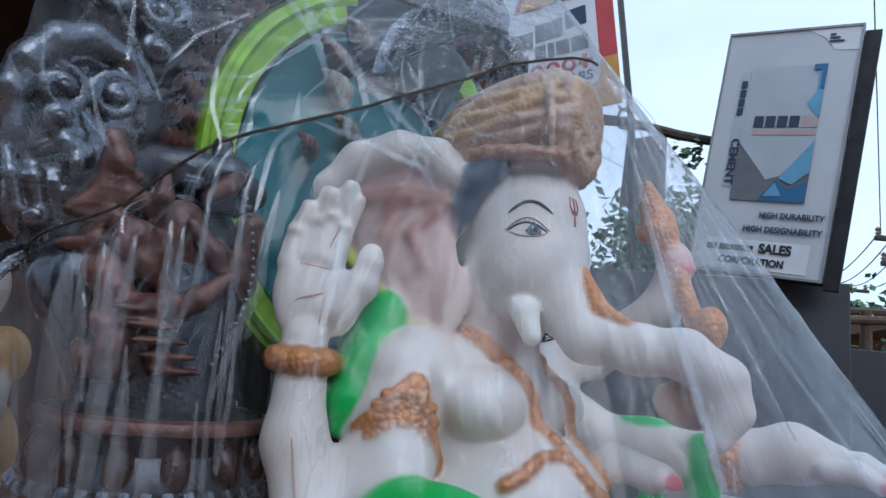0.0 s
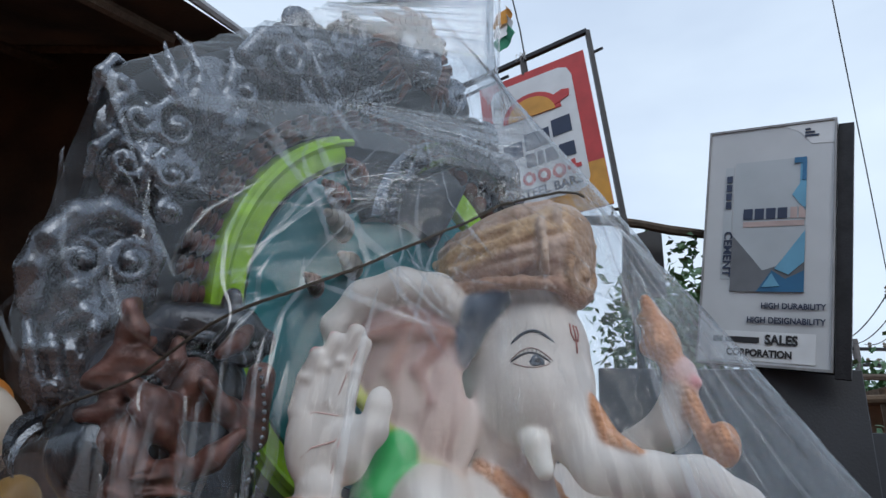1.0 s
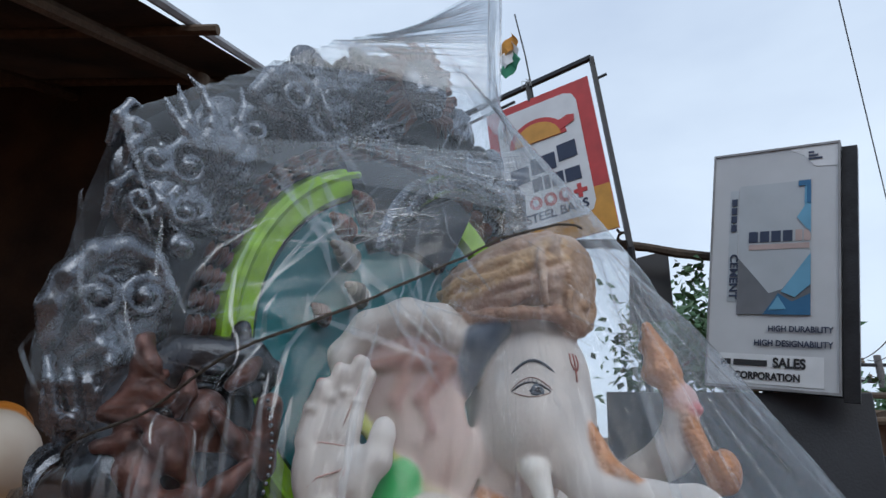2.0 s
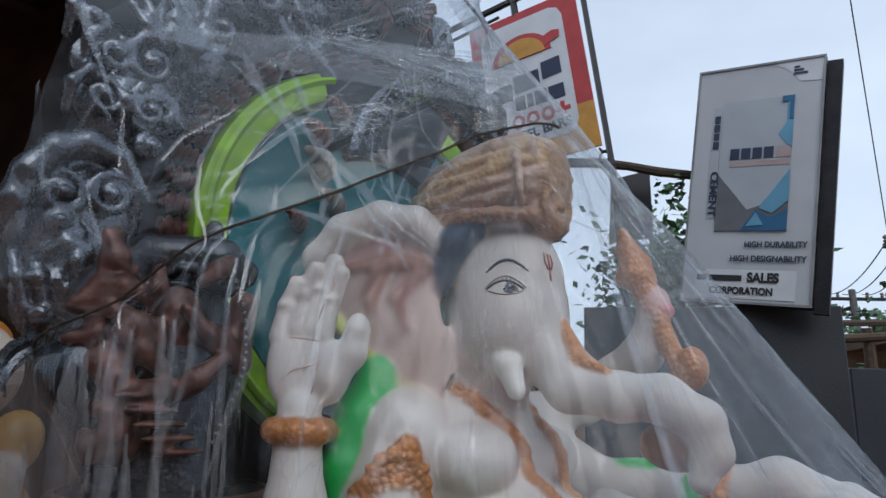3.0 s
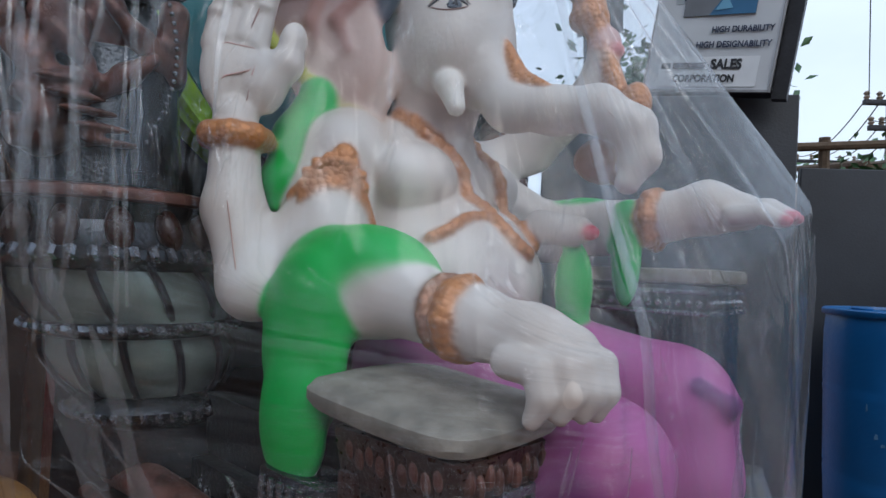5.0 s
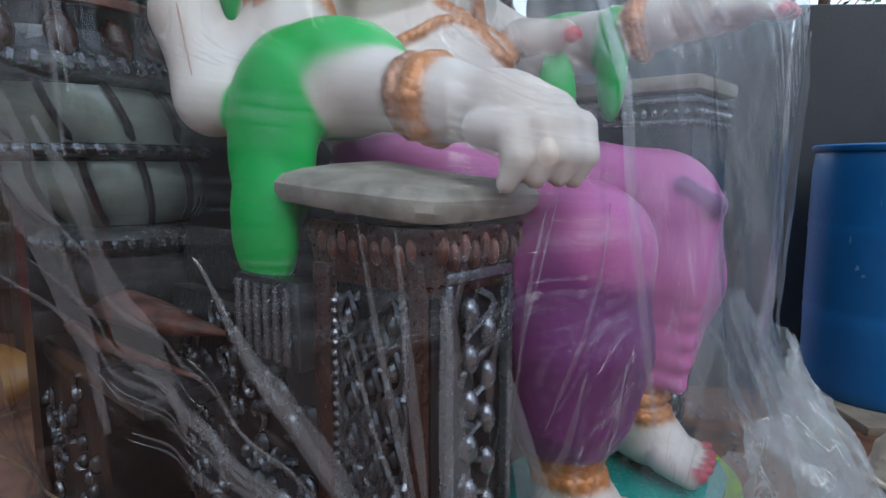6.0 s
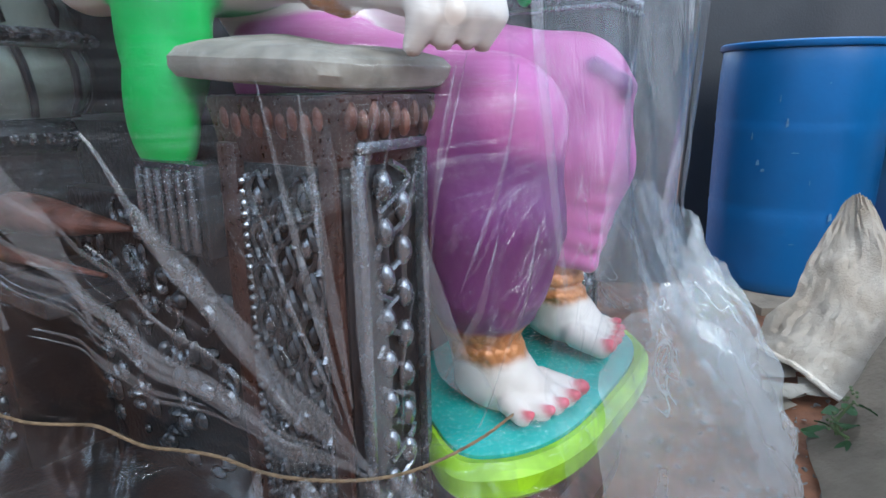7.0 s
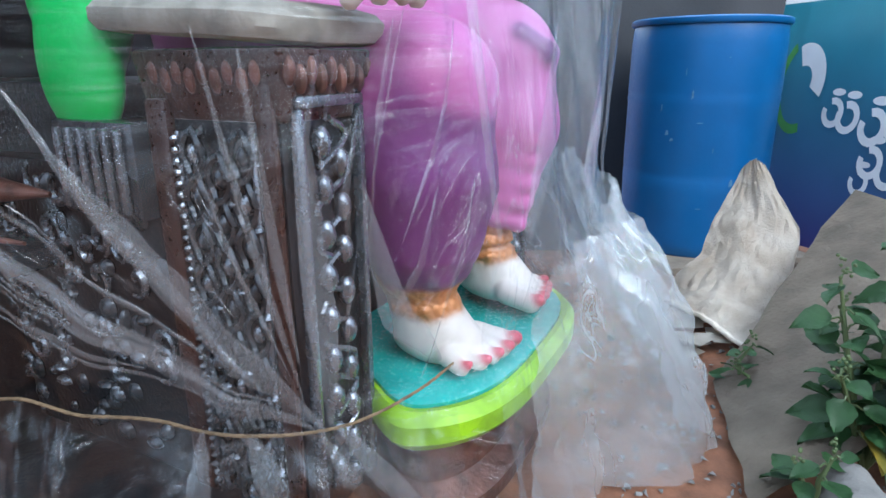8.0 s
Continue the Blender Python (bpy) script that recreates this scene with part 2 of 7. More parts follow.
M_PAPER = mat("torn paper", (0.52, 0.48, 0.42), 0.9, vary=0.3, grain=12, bump=0.6)
M_WALL = mat("dirty rendered wall", (0.30, 0.22, 0.16), 0.9, vary=0.4, grain=2.5, bump=0.4)

# ---- the seat's own directions: l to the statue's left, f forward, z up ----
FWD, LEFT, ORG = Vector((0.757, -0.654, 0)), Vector((0.654, 0.757, 0)), Vector((-0.162, 2.030, 0))


def W(l, f, z):
    return ORG + LEFT * l + FWD * f + Vector((0, 0, z))


SEAT = Matrix(((LEFT.x, FWD.x, 0, ORG.x), (LEFT.y, FWD.y, 0, ORG.y), (0, 0, 1, 0), (0, 0, 0, 1)))


# ---- building helpers ----
def finish(name, bm, material, seat=False, smooth=True):
    if seat:
        bm.transform(SEAT)
    bmesh.ops.recalc_face_normals(bm, faces=bm.faces)
    me = bpy.data.meshes.new(name)
    bm.to_mesh(me)
    bm.free()
    me.materials.append(material)
    if smooth:
        me.polygons.foreach_set("use_smooth", [True] * len(me.polygons))
        me.set_sharp_from_angle(angle=radians(38))
    return new(name, me)


def thing(name, base, label, category, group="", kind=""):
    ob = new(name)
    ob.location = base
    ob.empty_display_size = 0.1
    return tagged(ob, label, category, group, kind)


def under(ob, parent):
    ob.parent = parent
    if parent.type == "EMPTY":
        ob.matrix_parent_inverse = Matrix.Translation(-parent.location)
    return ob


def part(name, bm, material, parent, label="", seat=False, smooth=True):
    ob = under(finish(name, bm, material, seat, smooth), parent)
    return tagged(ob, label) if label else ob


def box(lo, hi, bevel=0.0, taper=1.0):
    bm = bmesh.new()
    bmesh.ops.create_cube(bm, size=1)
    lo, hi = Vector(lo), Vector(hi)
    for v in bm.verts:
        k = taper if v.co.z > 0 else 1
        v.co = Vector(((lo[i] + hi[i]) / 2 + v.co[i] * (hi[i] - lo[i]) * (k if i < 2 else 1) for i in range(3)))
    if bevel:
        bmesh.ops.bevel(bm, geom=bm.edges[:], offset=bevel, segments=2, affect="EDGES", profile=0.6)
    return bm


def lathe(profile, centre, n=32, cap=True):
    """A turned form from (radius, height) rows, round the point centre."""
    bm = bmesh.new()
    rings = []
    for r, z in profile:
        rings.append([bm.verts.new((centre[0] + r * math.cos(a), centre[1] + r * math.sin(a), centre[2] + z)) for a in (2 * math.pi * i / n for i in range(n))])
    for a, b in zip(rings, rings[1:]):
        for i in range(n):
            bm.faces.new((a[i], a[(i + 1) % n], b[(i + 1) % n], b[i]))
    if cap:
        bm.faces.new(rings[0])
        bm.faces.new(rings[-1])
    return bm


def tube(points, radii, n=8, bm=None):
    """A round tube through points, with a radius at each."""
    bm = bm or bmesh.new()
    pts = [Vector(p) for p in points]
    if not hasattr(radii, "__len__"):
        radii = [radii] * len(pts)
    rings, side = [], None
    for i, p in enumerate(pts):
        d = (pts[min(i + 1, len(pts) - 1)] - pts[max(i - 1, 0)]).normalized()
        if side is None:
            side = d.orthogonal().normalized()
        side = (side - d * side.dot(d)).normalized()
        up = d.cross(side)
        rings.append([bm.verts.new(p + (side * math.cos(a) + up * math.sin(a)) * radii[i]) for a in (2 * math.pi * k / n for k in range(n))])
    for a, b in zip(rings, rings[1:]):
        for i in range(n):
            bm.faces.new((a[i], a[(i + 1) % n], b[(i + 1) % n], b[i]))
    bm.faces.new(rings[0])
    bm.faces.new(rings[-1])
    return bm


def ball(c, r, seg=12, rings=8):
    bm = bmesh.new()
    bmesh.ops.create_uvsphere(bm, u_segments=seg, v_segments=rings, radius=1)
    r = r if hasattr(r, "__len__") else (r, r, r)
    for v in bm.verts:
        v.co = Vector((c[0] + v.co.x * r[0], c[1] + v.co.y * r[1], c[2] + v.co.z * r[2]))
    return bm


def plate(outline, thick, origin, across, up, bevel=0.0):
    """A flat piece with the outline (u, v) laid on the plane across, up, and a thickness away from its face."""
    across, up, origin = Vector(across), Vector(up), Vector(origin)
    normal = across.cross(up).normalized()
    bm = bmesh.new()
    front = [bm.verts.new(origin + across * u + up * v) for u, v in outline]
    back = [bm.verts.new(x.co - normal * thick) for x in front]
    bm.faces.new(front)
    bm.faces.new(back[::-1])
    for i in range(len(front)):
        j = (i + 1) % len(front)
        bm.faces.new((front[i], front[j], back[j], back[i]))
    if bevel:
        bmesh.ops.bevel(bm, geom=bm.edges[:], offset=bevel, segments=2, affect="EDGES")
    return bm


def step(x, a, b):
    t = min(max((x - a) / (b - a), 0), 1)
    return t * t * (3 - 2 * t)


# ---- sculpting: rounded forms melted into one skin ----
def cap(a, b, ra, rb, col, k=0.02):
    return ("cap", np.array(a, float), np.array(b, float), ra, rb, col, k)


def ell(c, r, col, k=0.02, yaw=0.0, pitch=0.0):
    rot = np.array(Euler((radians(pitch), 0, radians(yaw))).to_matrix())
    return ("ell", np.array(c, float), np.array(r, float), rot, None, col, k)


def chain(points, radii, col, k=0.02):
    return [cap(points[i], points[i + 1], radii[i], radii[i + 1], col, k) for i in range(len(points) - 1)]


def far_from(p, prim):
    if prim[0] == "cap":
        _, a, b, ra, rb, _, _ = prim
        ab = b - a
        h = np.clip((p - a) @ ab / max(ab @ ab, 1e-9), 0, 1)
        return np.linalg.norm(p - a - h[:, None] * ab, axis=1) - (ra + (rb - ra) * h)
    _, c, r, rot = prim[:4]
    q = (p - c) @ rot
    k0, k1 = np.linalg.norm(q / r, axis=1), np.linalg.norm(q / r ** 2, axis=1)
    return k0 * (k0 - 1) / np.maximum(k1, 1e-6)


def extent(prim):
    if prim[0] == "cap":
        r = max(prim[3], prim[4])
        return np.minimum(prim[1], prim[2]) - r, np.maximum(prim[1], prim[2]) + r
    r = prim[2].max()
    return prim[1] - r, prim[1] + r


def skin(prims, cell):
    """The surface of all the forms melted together: vertices, quads, colours."""
    lo = np.min([extent(p)[0] for p in prims], axis=0) - 3 * cell
    hi = np.max([extent(p)[1] for p in prims], axis=0) + 3 * cell
    n = np.ceil((hi - lo) / cell).astype(int) + 1
    d = np.full(n, 1.0, np.float32)
    for pr in prims:
        a, b = extent(pr)
        m = pr[6] + 3 * cell
        i0 = np.maximum(((a - m - lo) / cell).astype(int), 0)
        i1 = np.minimum(((b + m - lo) / cell).astype(int) + 2, n)
        ax = [lo[i] + cell * np.arange(i0[i], i1[i]) for i in range(3)]
        g = np.stack(np.meshgrid(*ax, indexing="ij"), -1)
        e = far_from(g.reshape(-1, 3), pr).reshape(g.shape[:3]).astype(np.float32)
        s = d[i0[0]:i1[0], i0[1]:i1[1], i0[2]:i1[2]]
        h = np.maximum(pr[6] - np.abs(s - e), 0) / max(pr[6], 1e-6)
        s[...] = np.minimum(s, e) - h * h * pr[6] * 0.25
    inside = d < 0
    corner = [(i, j, k) for i in (0, 1) for j in (0, 1) for k in (0, 1)]
    take = lambda arr, c: arr[c[0]:n[0] - 1 + c[0], c[1]:n[1] - 1 + c[1], c[2]:n[2] - 1 + c[2]]
    count = sum(take(inside, c).astype(np.int8) for c in corner)
    cells = np.argwhere((count > 0) & (count < 8))
    index = np.full(n - 1, -1, np.int64)
    index[tuple(cells.T)] = np.arange(len(cells))
    val = {c: d[tuple((cells + c).T)] for c in corner}
    total, hits = np.zeros((len(cells), 3)), np.zeros(len(cells))
    for a in corner:
        for b in corner:
            if sum(b) - sum(a) == 1 and all(y >= x for x, y in zip(a, b)):
                va, vb = val[a], val[b]
                cross = (va < 0) != (vb < 0)
                t = np.where(cross, va / np.where(cross, va - vb, 1), 0)
                p = np.array(a) + t[:, None] * (np.array(b) - np.array(a))
                total += p * cross[:, None]
                hits += cross
    verts = lo + cell * (cells + total / hits[:, None])
    quads = []
    for axis in range(3):
        u, v = [x for x in range(3) if x != axis]
        sl0 = [slice(1, n[x] - 1) for x in range(3)]
        sl0[axis] = slice(0, n[axis] - 1)
        sl1 = list(sl0)
        sl1[axis] = slice(1, n[axis])
        e = np.argwhere(inside[tuple(sl0)] != inside[tuple(sl1)])
        for x in range(3):
            if x != axis:
                e[:, x] += 1
        du, dv = np.eye(3, dtype=int)[u], np.eye(3, dtype=int)[v]
        quads.append(np.stack([index[tuple((e - o).T)] for o in (0 * du, du, du + dv, dv)], 1))
    quads = np.concatenate(quads)
    nearest, hits_of = np.full(len(verts), 1.0, np.float32), []
    for pr in prims:
        a, b = extent(pr)
        near = np.flatnonzero(np.all((verts > a - 0.03) & (verts < b + 0.03), axis=1))
        d = far_from(verts[near], pr).astype(np.float32)
        nearest[near] = np.minimum(nearest[near], d)
        hits_of.append((near, d))
    colour, share = np.zeros((len(verts), 4), np.float32), np.zeros(len(verts), np.float32)
    for pr, (near, d) in zip(prims, hits_of):
        w = np.exp(-(d - nearest[near]) / 0.003)
        colour[near] += w[:, None] * np.array((*pr[5], 0)[:4], np.float32)
        share[near] += w
    colour /= np.maximum(share, 1e-6)[:, None]
    return verts, quads, colour


def field(p, prims):
    d = 1.0
    for pr in prims:
        e = far_from(np.array([p], float), pr)[0]
        h = max(pr[6] - abs(d - e), 0) / max(pr[6], 1e-6)
        d = min(d, e) - h * h * pr[6] * 0.25
    return d


def onto(p, prims, lift=0.0):
    """The point of the skin nearest to p."""
    p = np.array(p, float)
    for _ in range(6):
        d = field(p, prims) - lift
        g = np.array([field(p + e, prims) - field(p - e, prims) for e in np.eye(3) * 0.002]) / 0.004
        p = p - d * g / max(np.linalg.norm(g), 1e-6)
    return p


def skin_object(name, prims, cell, material, strokes=(), seat=True):
    """One mesh from melted forms, with painted strokes (points, radius, colour) laid on it as thin tubes."""
    v, q, c = skin(prims, cell)
    v, q, c = list(map(tuple, v)), [tuple(map(int, x)) for x in q], list(map(tuple, c))
    for pts, rad, col in strokes:
        bm = tube(pts, rad, 6)
        bm.verts.index_update()
        base = len(v)
        v += [tuple(x.co) for x in bm.verts]
        c += [(*col, 0)[:4]] * len(bm.verts)
        q += [tuple(base + x.index for x in f.verts) for f in bm.faces]
        bm.free()
    me = bpy.data.meshes.new(name)
    me.from_pydata(v, [], q)
    at = me.color_attributes.new("paint", "FLOAT_COLOR", "POINT")
    at.data.foreach_set("color", np.array(c, np.float32).ravel())
    bm = bmesh.new()
    bm.from_mesh(me)
    if seat:
        bm.transform(SEAT)
    bmesh.ops.recalc_face_normals(bm, faces=bm.faces)
    bm.to_mesh(me)
    bm.free()
    me.materials.append(material)
    me.polygons.foreach_set("use_smooth", [True] * len(me.polygons))
    return new(name, me)

# ---- the seated plaster statue ----
SKIN, PINK, GOLD, CROWN = (0.70, 0.665, 0.635), (0.62, 0.40, 0.36), (0.56, 0.23, 0.075, 0.5), (0.62, 0.45, 0.33, 0.15)
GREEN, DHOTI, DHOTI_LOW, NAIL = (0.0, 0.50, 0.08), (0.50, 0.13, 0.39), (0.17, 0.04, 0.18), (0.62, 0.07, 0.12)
HAIR, EAR, RIMLIME, ROSE, DEEP = (0.045, 0.075, 0.13), (0.50, 0.34, 0.30), (0.50, 0.56, 0.06), (0.70, 0.24, 0.25), (0.27, 0.09, 0.08)

body = []
# head, cheeks, trunk
body += [ell((0, 0.50, 1.58), (0.125, 0.165, 0.165), SKIN, 0.03), ell((-0.055, 0.55, 1.48), (0.085, 0.095, 0.10), SKIN, 0.05), ell((0.055, 0.55, 1.48), (0.085, 0.095, 0.10), SKIN, 0.05)]
body += chain([(0, 0.595, 1.51), (0.0, 0.622, 1.42), (0.0, 0.69, 1.345), (0.025, 0.79, 1.328), (0.05, 0.87, 1.325), (0.08, 0.93, 1.285), (0.085, 0.945, 1.23), (0.07, 0.925, 1.18)],
              [0.080, 0.063, 0.049, 0.046, 0.044, 0.039, 0.032, 0.025], SKIN, 0.025)
for s in (-1, 1):
    body += chain([(s * 0.078, 0.56, 1.425), (s * 0.092, 0.60, 1.385), (s * 0.094, 0.622, 1.335)], [0.026, 0.030, 0.020], (0.86, 0.85, 0.81), 0.004)
# ears: a thick curled rim with a rosy hollow
for s in (-1, 1):
    body += [ell((s * 0.222, 0.335, 1.575), (0.028, 0.135, 0.15), (0.40, 0.25, 0.23), 0.02, yaw=s * 31), ell((s * 0.215, 0.362, 1.46), (0.026, 0.115, 0.135), (0.68, 0.52, 0.48), 0.03, yaw=s * 28), ell((s * 0.165, 0.415, 1.40), (0.024, 0.07, 0.09), (0.72, 0.60, 0.56), 0.03, yaw=s * 28)]
    body += chain([(s * 0.165, 0.442, 1.67), (s * 0.19, 0.397, 1.715), (s * 0.232, 0.322, 1.728), (s * 0.282, 0.245, 1.70), (s * 0.322, 0.20, 1.635), (s * 0.328, 0.20, 1.57)],
                  [0.034, 0.042, 0.047, 0.046, 0.036, 0.016], SKIN, 0.015)
    body += chain([(s * 0.326, 0.205, 1.57), (s * 0.300, 0.255, 1.48), (s * 0.25, 0.335, 1.395), (s * 0.185, 0.405, 1.335), (s * 0.15, 0.43, 1.318)], [0.013, 0.013, 0.013, 0.013, 0.010], RIMLIME, 0.014)
    body += chain([(s * 0.19, 0.435, 1.61), (s * 0.235, 0.36, 1.615), (s * 0.30, 0.27, 1.605)], [0.012, 0.018, 0.010], (0.32, 0.15, 0.11), 0.02)
    body += chain([(s * 0.245, 0.352, 1.60), (s * 0.25, 0.33, 1.53), (s * 0.235, 0.35, 1.46)], [0.014, 0.016, 0.006], (0.44, 0.22, 0.18), 0.02)
    body += chain([(s * 0.20, 0.425, 1.59), (s * 0.225, 0.385, 1.53), (s * 0.205, 0.405, 1.465), (s * 0.22, 0.38, 1.44)], [0.010, 0.013, 0.012, 0.006], (0.40, 0.19, 0.16), 0.018)
    body += chain([(s * 0.12, 0.52, 1.70), (s * 0.14, 0.475, 1.66), (s * 0.145, 0.455, 1.60), (s * 0.15, 0.445, 1.555)], [0.030, 0.040, 0.026, 0.016], HAIR, 0.015)
# crown: banded cap with a tall front medallion and bosses
crown_core = [ell((0, 0.455, 1.80), (0.155, 0.205, 0.098), CROWN, 0.02), ell((0, 0.50, 1.845), (0.135, 0.17, 0.10), CROWN, 0.05), ell((0, 0.56, 1.862), (0.09, 0.10, 0.078), CROWN, 0.05)]
body += crown_core
body += chain([(0.150 * math.cos(q * math.pi / 14), 0.467 + 0.19 * math.sin(q * math.pi / 14), 1.722 - 0.022 * max(0, math.sin(q * math.pi / 14)) ** 30) for q in range(29)], [0.013 + 0.003 * (q % 2) for q in range(29)], (0.42, 0.24, 0.15, 0.3), 0.012)
# wavy locks that sweep back from the front of the crown
for j in range(8):
    for s in (-1, 1):
        lock = []
        for q in range(11):
            th = radians(72 - 13 * q)
            z = 1.742 + 0.024 * j + 0.010 * math.sin(q * 1.15 + j * 1.7) + 0.05 * max(0, math.sin(th)) ** 2 - 0.006 * q
            lock.append(onto((s * 0.16 * math.cos(th), 0.47 + 0.20 * math.sin(th), z), crown_core, 0.002))
        body += chain(lock, [0.004] + [0.0115 - 0.002 * (q % 2) for q in range(9)] + [0.004], (0.66, 0.43, 0.22, 0.2) if 2 < j < 6 else (0.58, 0.41, 0.31, 0.15), 0.006)
body += [ell((0, 0.64, 1.80), (0.055, 0.040, 0.12), CROWN, 0.03)]
for zz, rr in ((1.75, 0.05), (1.81, 0.046), (1.86, 0.036)):
    body += chain([(rr * math.cos(q * math.pi / 8), 0.668, zz + rr * 0.8 * math.sin(q * math.pi / 8)) for q in range(17)], [0.008] * 17, (0.42, 0.25, 0.13, 0.35), 0.008)
    body += [ell((0, 0.675, zz), (0.018, 0.012, 0.018), (0.42, 0.25, 0.13, 0.35), 0.006)]
for zz, ll, ff in ((1.78, -0.095, 0.615), (1.84, -0.085, 0.60), (1.875, -0.05, 0.62), (1.78, 0.095, 0.615)):
    body += chain([(ll - 0.03 * math.cos(q * math.pi / 6), ff + 0.02 + 0.02 * math.cos(q * math.pi / 6), zz + 0.032 * math.sin(q * math.pi / 6)) for q in range(13)], [0.008] * 13, CROWN, 0.008)
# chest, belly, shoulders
# neck is browner than the skin: shade under the chin put into its colour
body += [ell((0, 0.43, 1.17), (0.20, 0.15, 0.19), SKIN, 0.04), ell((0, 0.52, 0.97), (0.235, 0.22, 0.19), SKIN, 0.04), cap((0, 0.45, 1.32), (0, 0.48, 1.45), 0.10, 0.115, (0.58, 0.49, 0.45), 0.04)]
for s in (-1, 1):
    body += [ell((s * 0.112, 0.522, 1.192), (0.096, 0.094, 0.076), SKIN, 0.014), ell((s * 0.21, 0.415, 1.24), (0.085, 0.085, 0.085), SKIN, 0.04)]
# raised right arm with open palm
U, N = np.array((0.83, 0.56, 0)), np.array((-0.56, 0.83, 0))
WR, UNZ = np.array((-0.42, 0.325, 1.295)), np.stack((U, N, np.array((0.0, 0, 1))), 1)
HS = 0.76
palm = lambda u, z, n=0.0: WR + U * (u * HS) + N * (n * HS) + np.array((0, 0, z * HS))
body += chain([(-0.21, 0.41, 1.24), (-0.24, 0.41, 1.15), (-0.33, 0.42, 1.02), (-0.415, 0.415, 0.955), (-0.425, 0.345, 1.10), palm(0.0, -0.02)], [0.082, 0.076, 0.068, 0.062, 0.056, 0.044], SKIN, 0.03)
body += [("ell", palm(-0.004, 0.115), np.array((0.086, 0.030, 0.125)) * HS, UNZ, None, SKIN, 0.02), ("ell", palm(0.075, 0.085, 0.012), np.array((0.050, 0.036, 0.085)) * HS, UNZ, None, SKIN, 0.02), ("ell", palm(-0.055, 0.10, 0.010), np.array((0.034, 0.030, 0.085)) * HS, UNZ, None, SKIN, 0.02)]
for u0, z0, u1, z1, r in ((-0.066, 0.195, -0.032, 0.335, 0.0225), (-0.030, 0.215, 0.014, 0.380, 0.024), (0.010, 0.22, 0.066, 0.405, 0.0245), (0.046, 0.205, 0.086, 0.375, 0.023)):
    um, zm = (u0 + u1) / 2 - 0.004, (z0 + z1) / 2
    body += chain([palm(u0, z0 - 0.02), palm(um, zm, -0.010), palm(u1, z1 - 0.016, 0.010)], [(r + 0.003) * 0.92, r * 0.92, (r - 0.003) * 0.92], SKIN, 0.004)
    body += [ell(palm(u1 - 0.008, z1 - 0.002, -0.004), (0.013, 0.012, 0.012), ROSE, 0.008), ell(palm(um - 0.003, zm - 0.004, 0.002), (r * 0.93, r * 0.93, 0.014), SKIN, 0.006)]
body += chain([palm(0.075, 0.07, 0.016), palm(0.125, 0.135, 0.024), palm(0.138, 0.20, 0.024), palm(0.140, 0.222, 0.022)], [0.034, 0.030, 0.024, 0.021], SKIN, 0.015)
ring_xy = lambda c, r, n: [(c[0] + r * math.cos(2 * math.pi * i / n), c[1] + r * math.sin(2 * math.pi * i / n), c[2]) for i in range(n + 1)]
body += chain(ring_xy((-0.42, 0.328, 1.245), 0.052, 14), [0.021 + 0.004 * (i % 2) for i in range(15)], GOLD, 0.006)
# armlet plaque on the upper arm
AC = np.array((-0.289, 0.482, 1.155))
arm_at = lambda u, z, n=0.0: AC + U * u + N * n + np.array((0, 0, z))
body += [("ell", arm_at(0, 0), np.array((0.060, 0.016, 0.058)), UNZ, None, GOLD, 0.006), ("ell", arm_at(0.018, 0.055), np.array((0.028, 0.014, 0.032)), UNZ, None, GOLD, 0.01), ("ell", arm_at(0, 0, 0.013), np.array((0.015, 0.010, 0.015)), UNZ, None, GOLD, 0.002)]
for rr, tk in ((0.030, 0.0055), (0.047, 0.006)):
    body += chain([arm_at(rr * math.cos(q * math.pi / 9), rr * math.sin(q * math.pi / 9), 0.012) for q in range(19)], [tk] * 19, (0.40, 0.19, 0.09, 0.5), 0.003)
body += [ell(arm_at(0.06 * math.cos(q * math.pi / 7), 0.058 * math.sin(q * math.pi / 7), 0.004), (0.011, 0.011, 0.011), GOLD, 0.004) for q in range(14)]
body += chain([arm_at(0.055, -0.03), arm_at(0.075, -0.07, -0.015), arm_at(0.082, -0.10, -0.03)], [0.014, 0.011, 0.008], GOLD, 0.006) + chain([arm_at(-0.055, 0.0), arm_at(-0.085, -0.02, -0.03)], [0.014, 0.008], GOLD, 0.006)
# lower right arm resting on the cushion
body += chain([(-0.24, 0.42, 1.16), (-0.33, 0.52, 0.985), (-0.345, 0.70, 0.955), (-0.33, 0.88, 0.925), (-0.315, 0.98, 0.905), (-0.30, 1.03, 0.893)], [0.07, 0.072, 0.064, 0.050, 0.046, 0.040], SKIN, 0.03)
for i, (dl, df, dz) in enumerate(((-0.045, -0.045, -0.004), (-0.02, -0.02, 0.002), (0.008, -0.005, 0.004), (0.034, 0.0, 0.002))):
    a = np.array((-0.32 + dl, 1.02 + df, 0.886 + dz))
    body += chain([a, a + (0.0, 0.046, -0.006), a + (-0.006, 0.058, -0.038), a + (-0.010, 0.046, -0.068)], [0.025, 0.0225, 0.019, 0.013], SKIN, 0.004)
vring = lambda c, r, n: [(c[0] + r * math.cos(2 * math.pi * i / n), c[1], c[2] + r * math.sin(2 * math.pi * i / n)) for i in range(n + 1)]
body += chain(vring((-0.333, 0.868, 0.927), 0.050, 14), [0.016, 0.019] * 7 + [0.016], GOLD, 0.006) + chain(vring((-0.336, 0.836, 0.932), 0.053, 14), [0.011] * 15, (0.40, 0.2, 0.12, 1), 0.004)
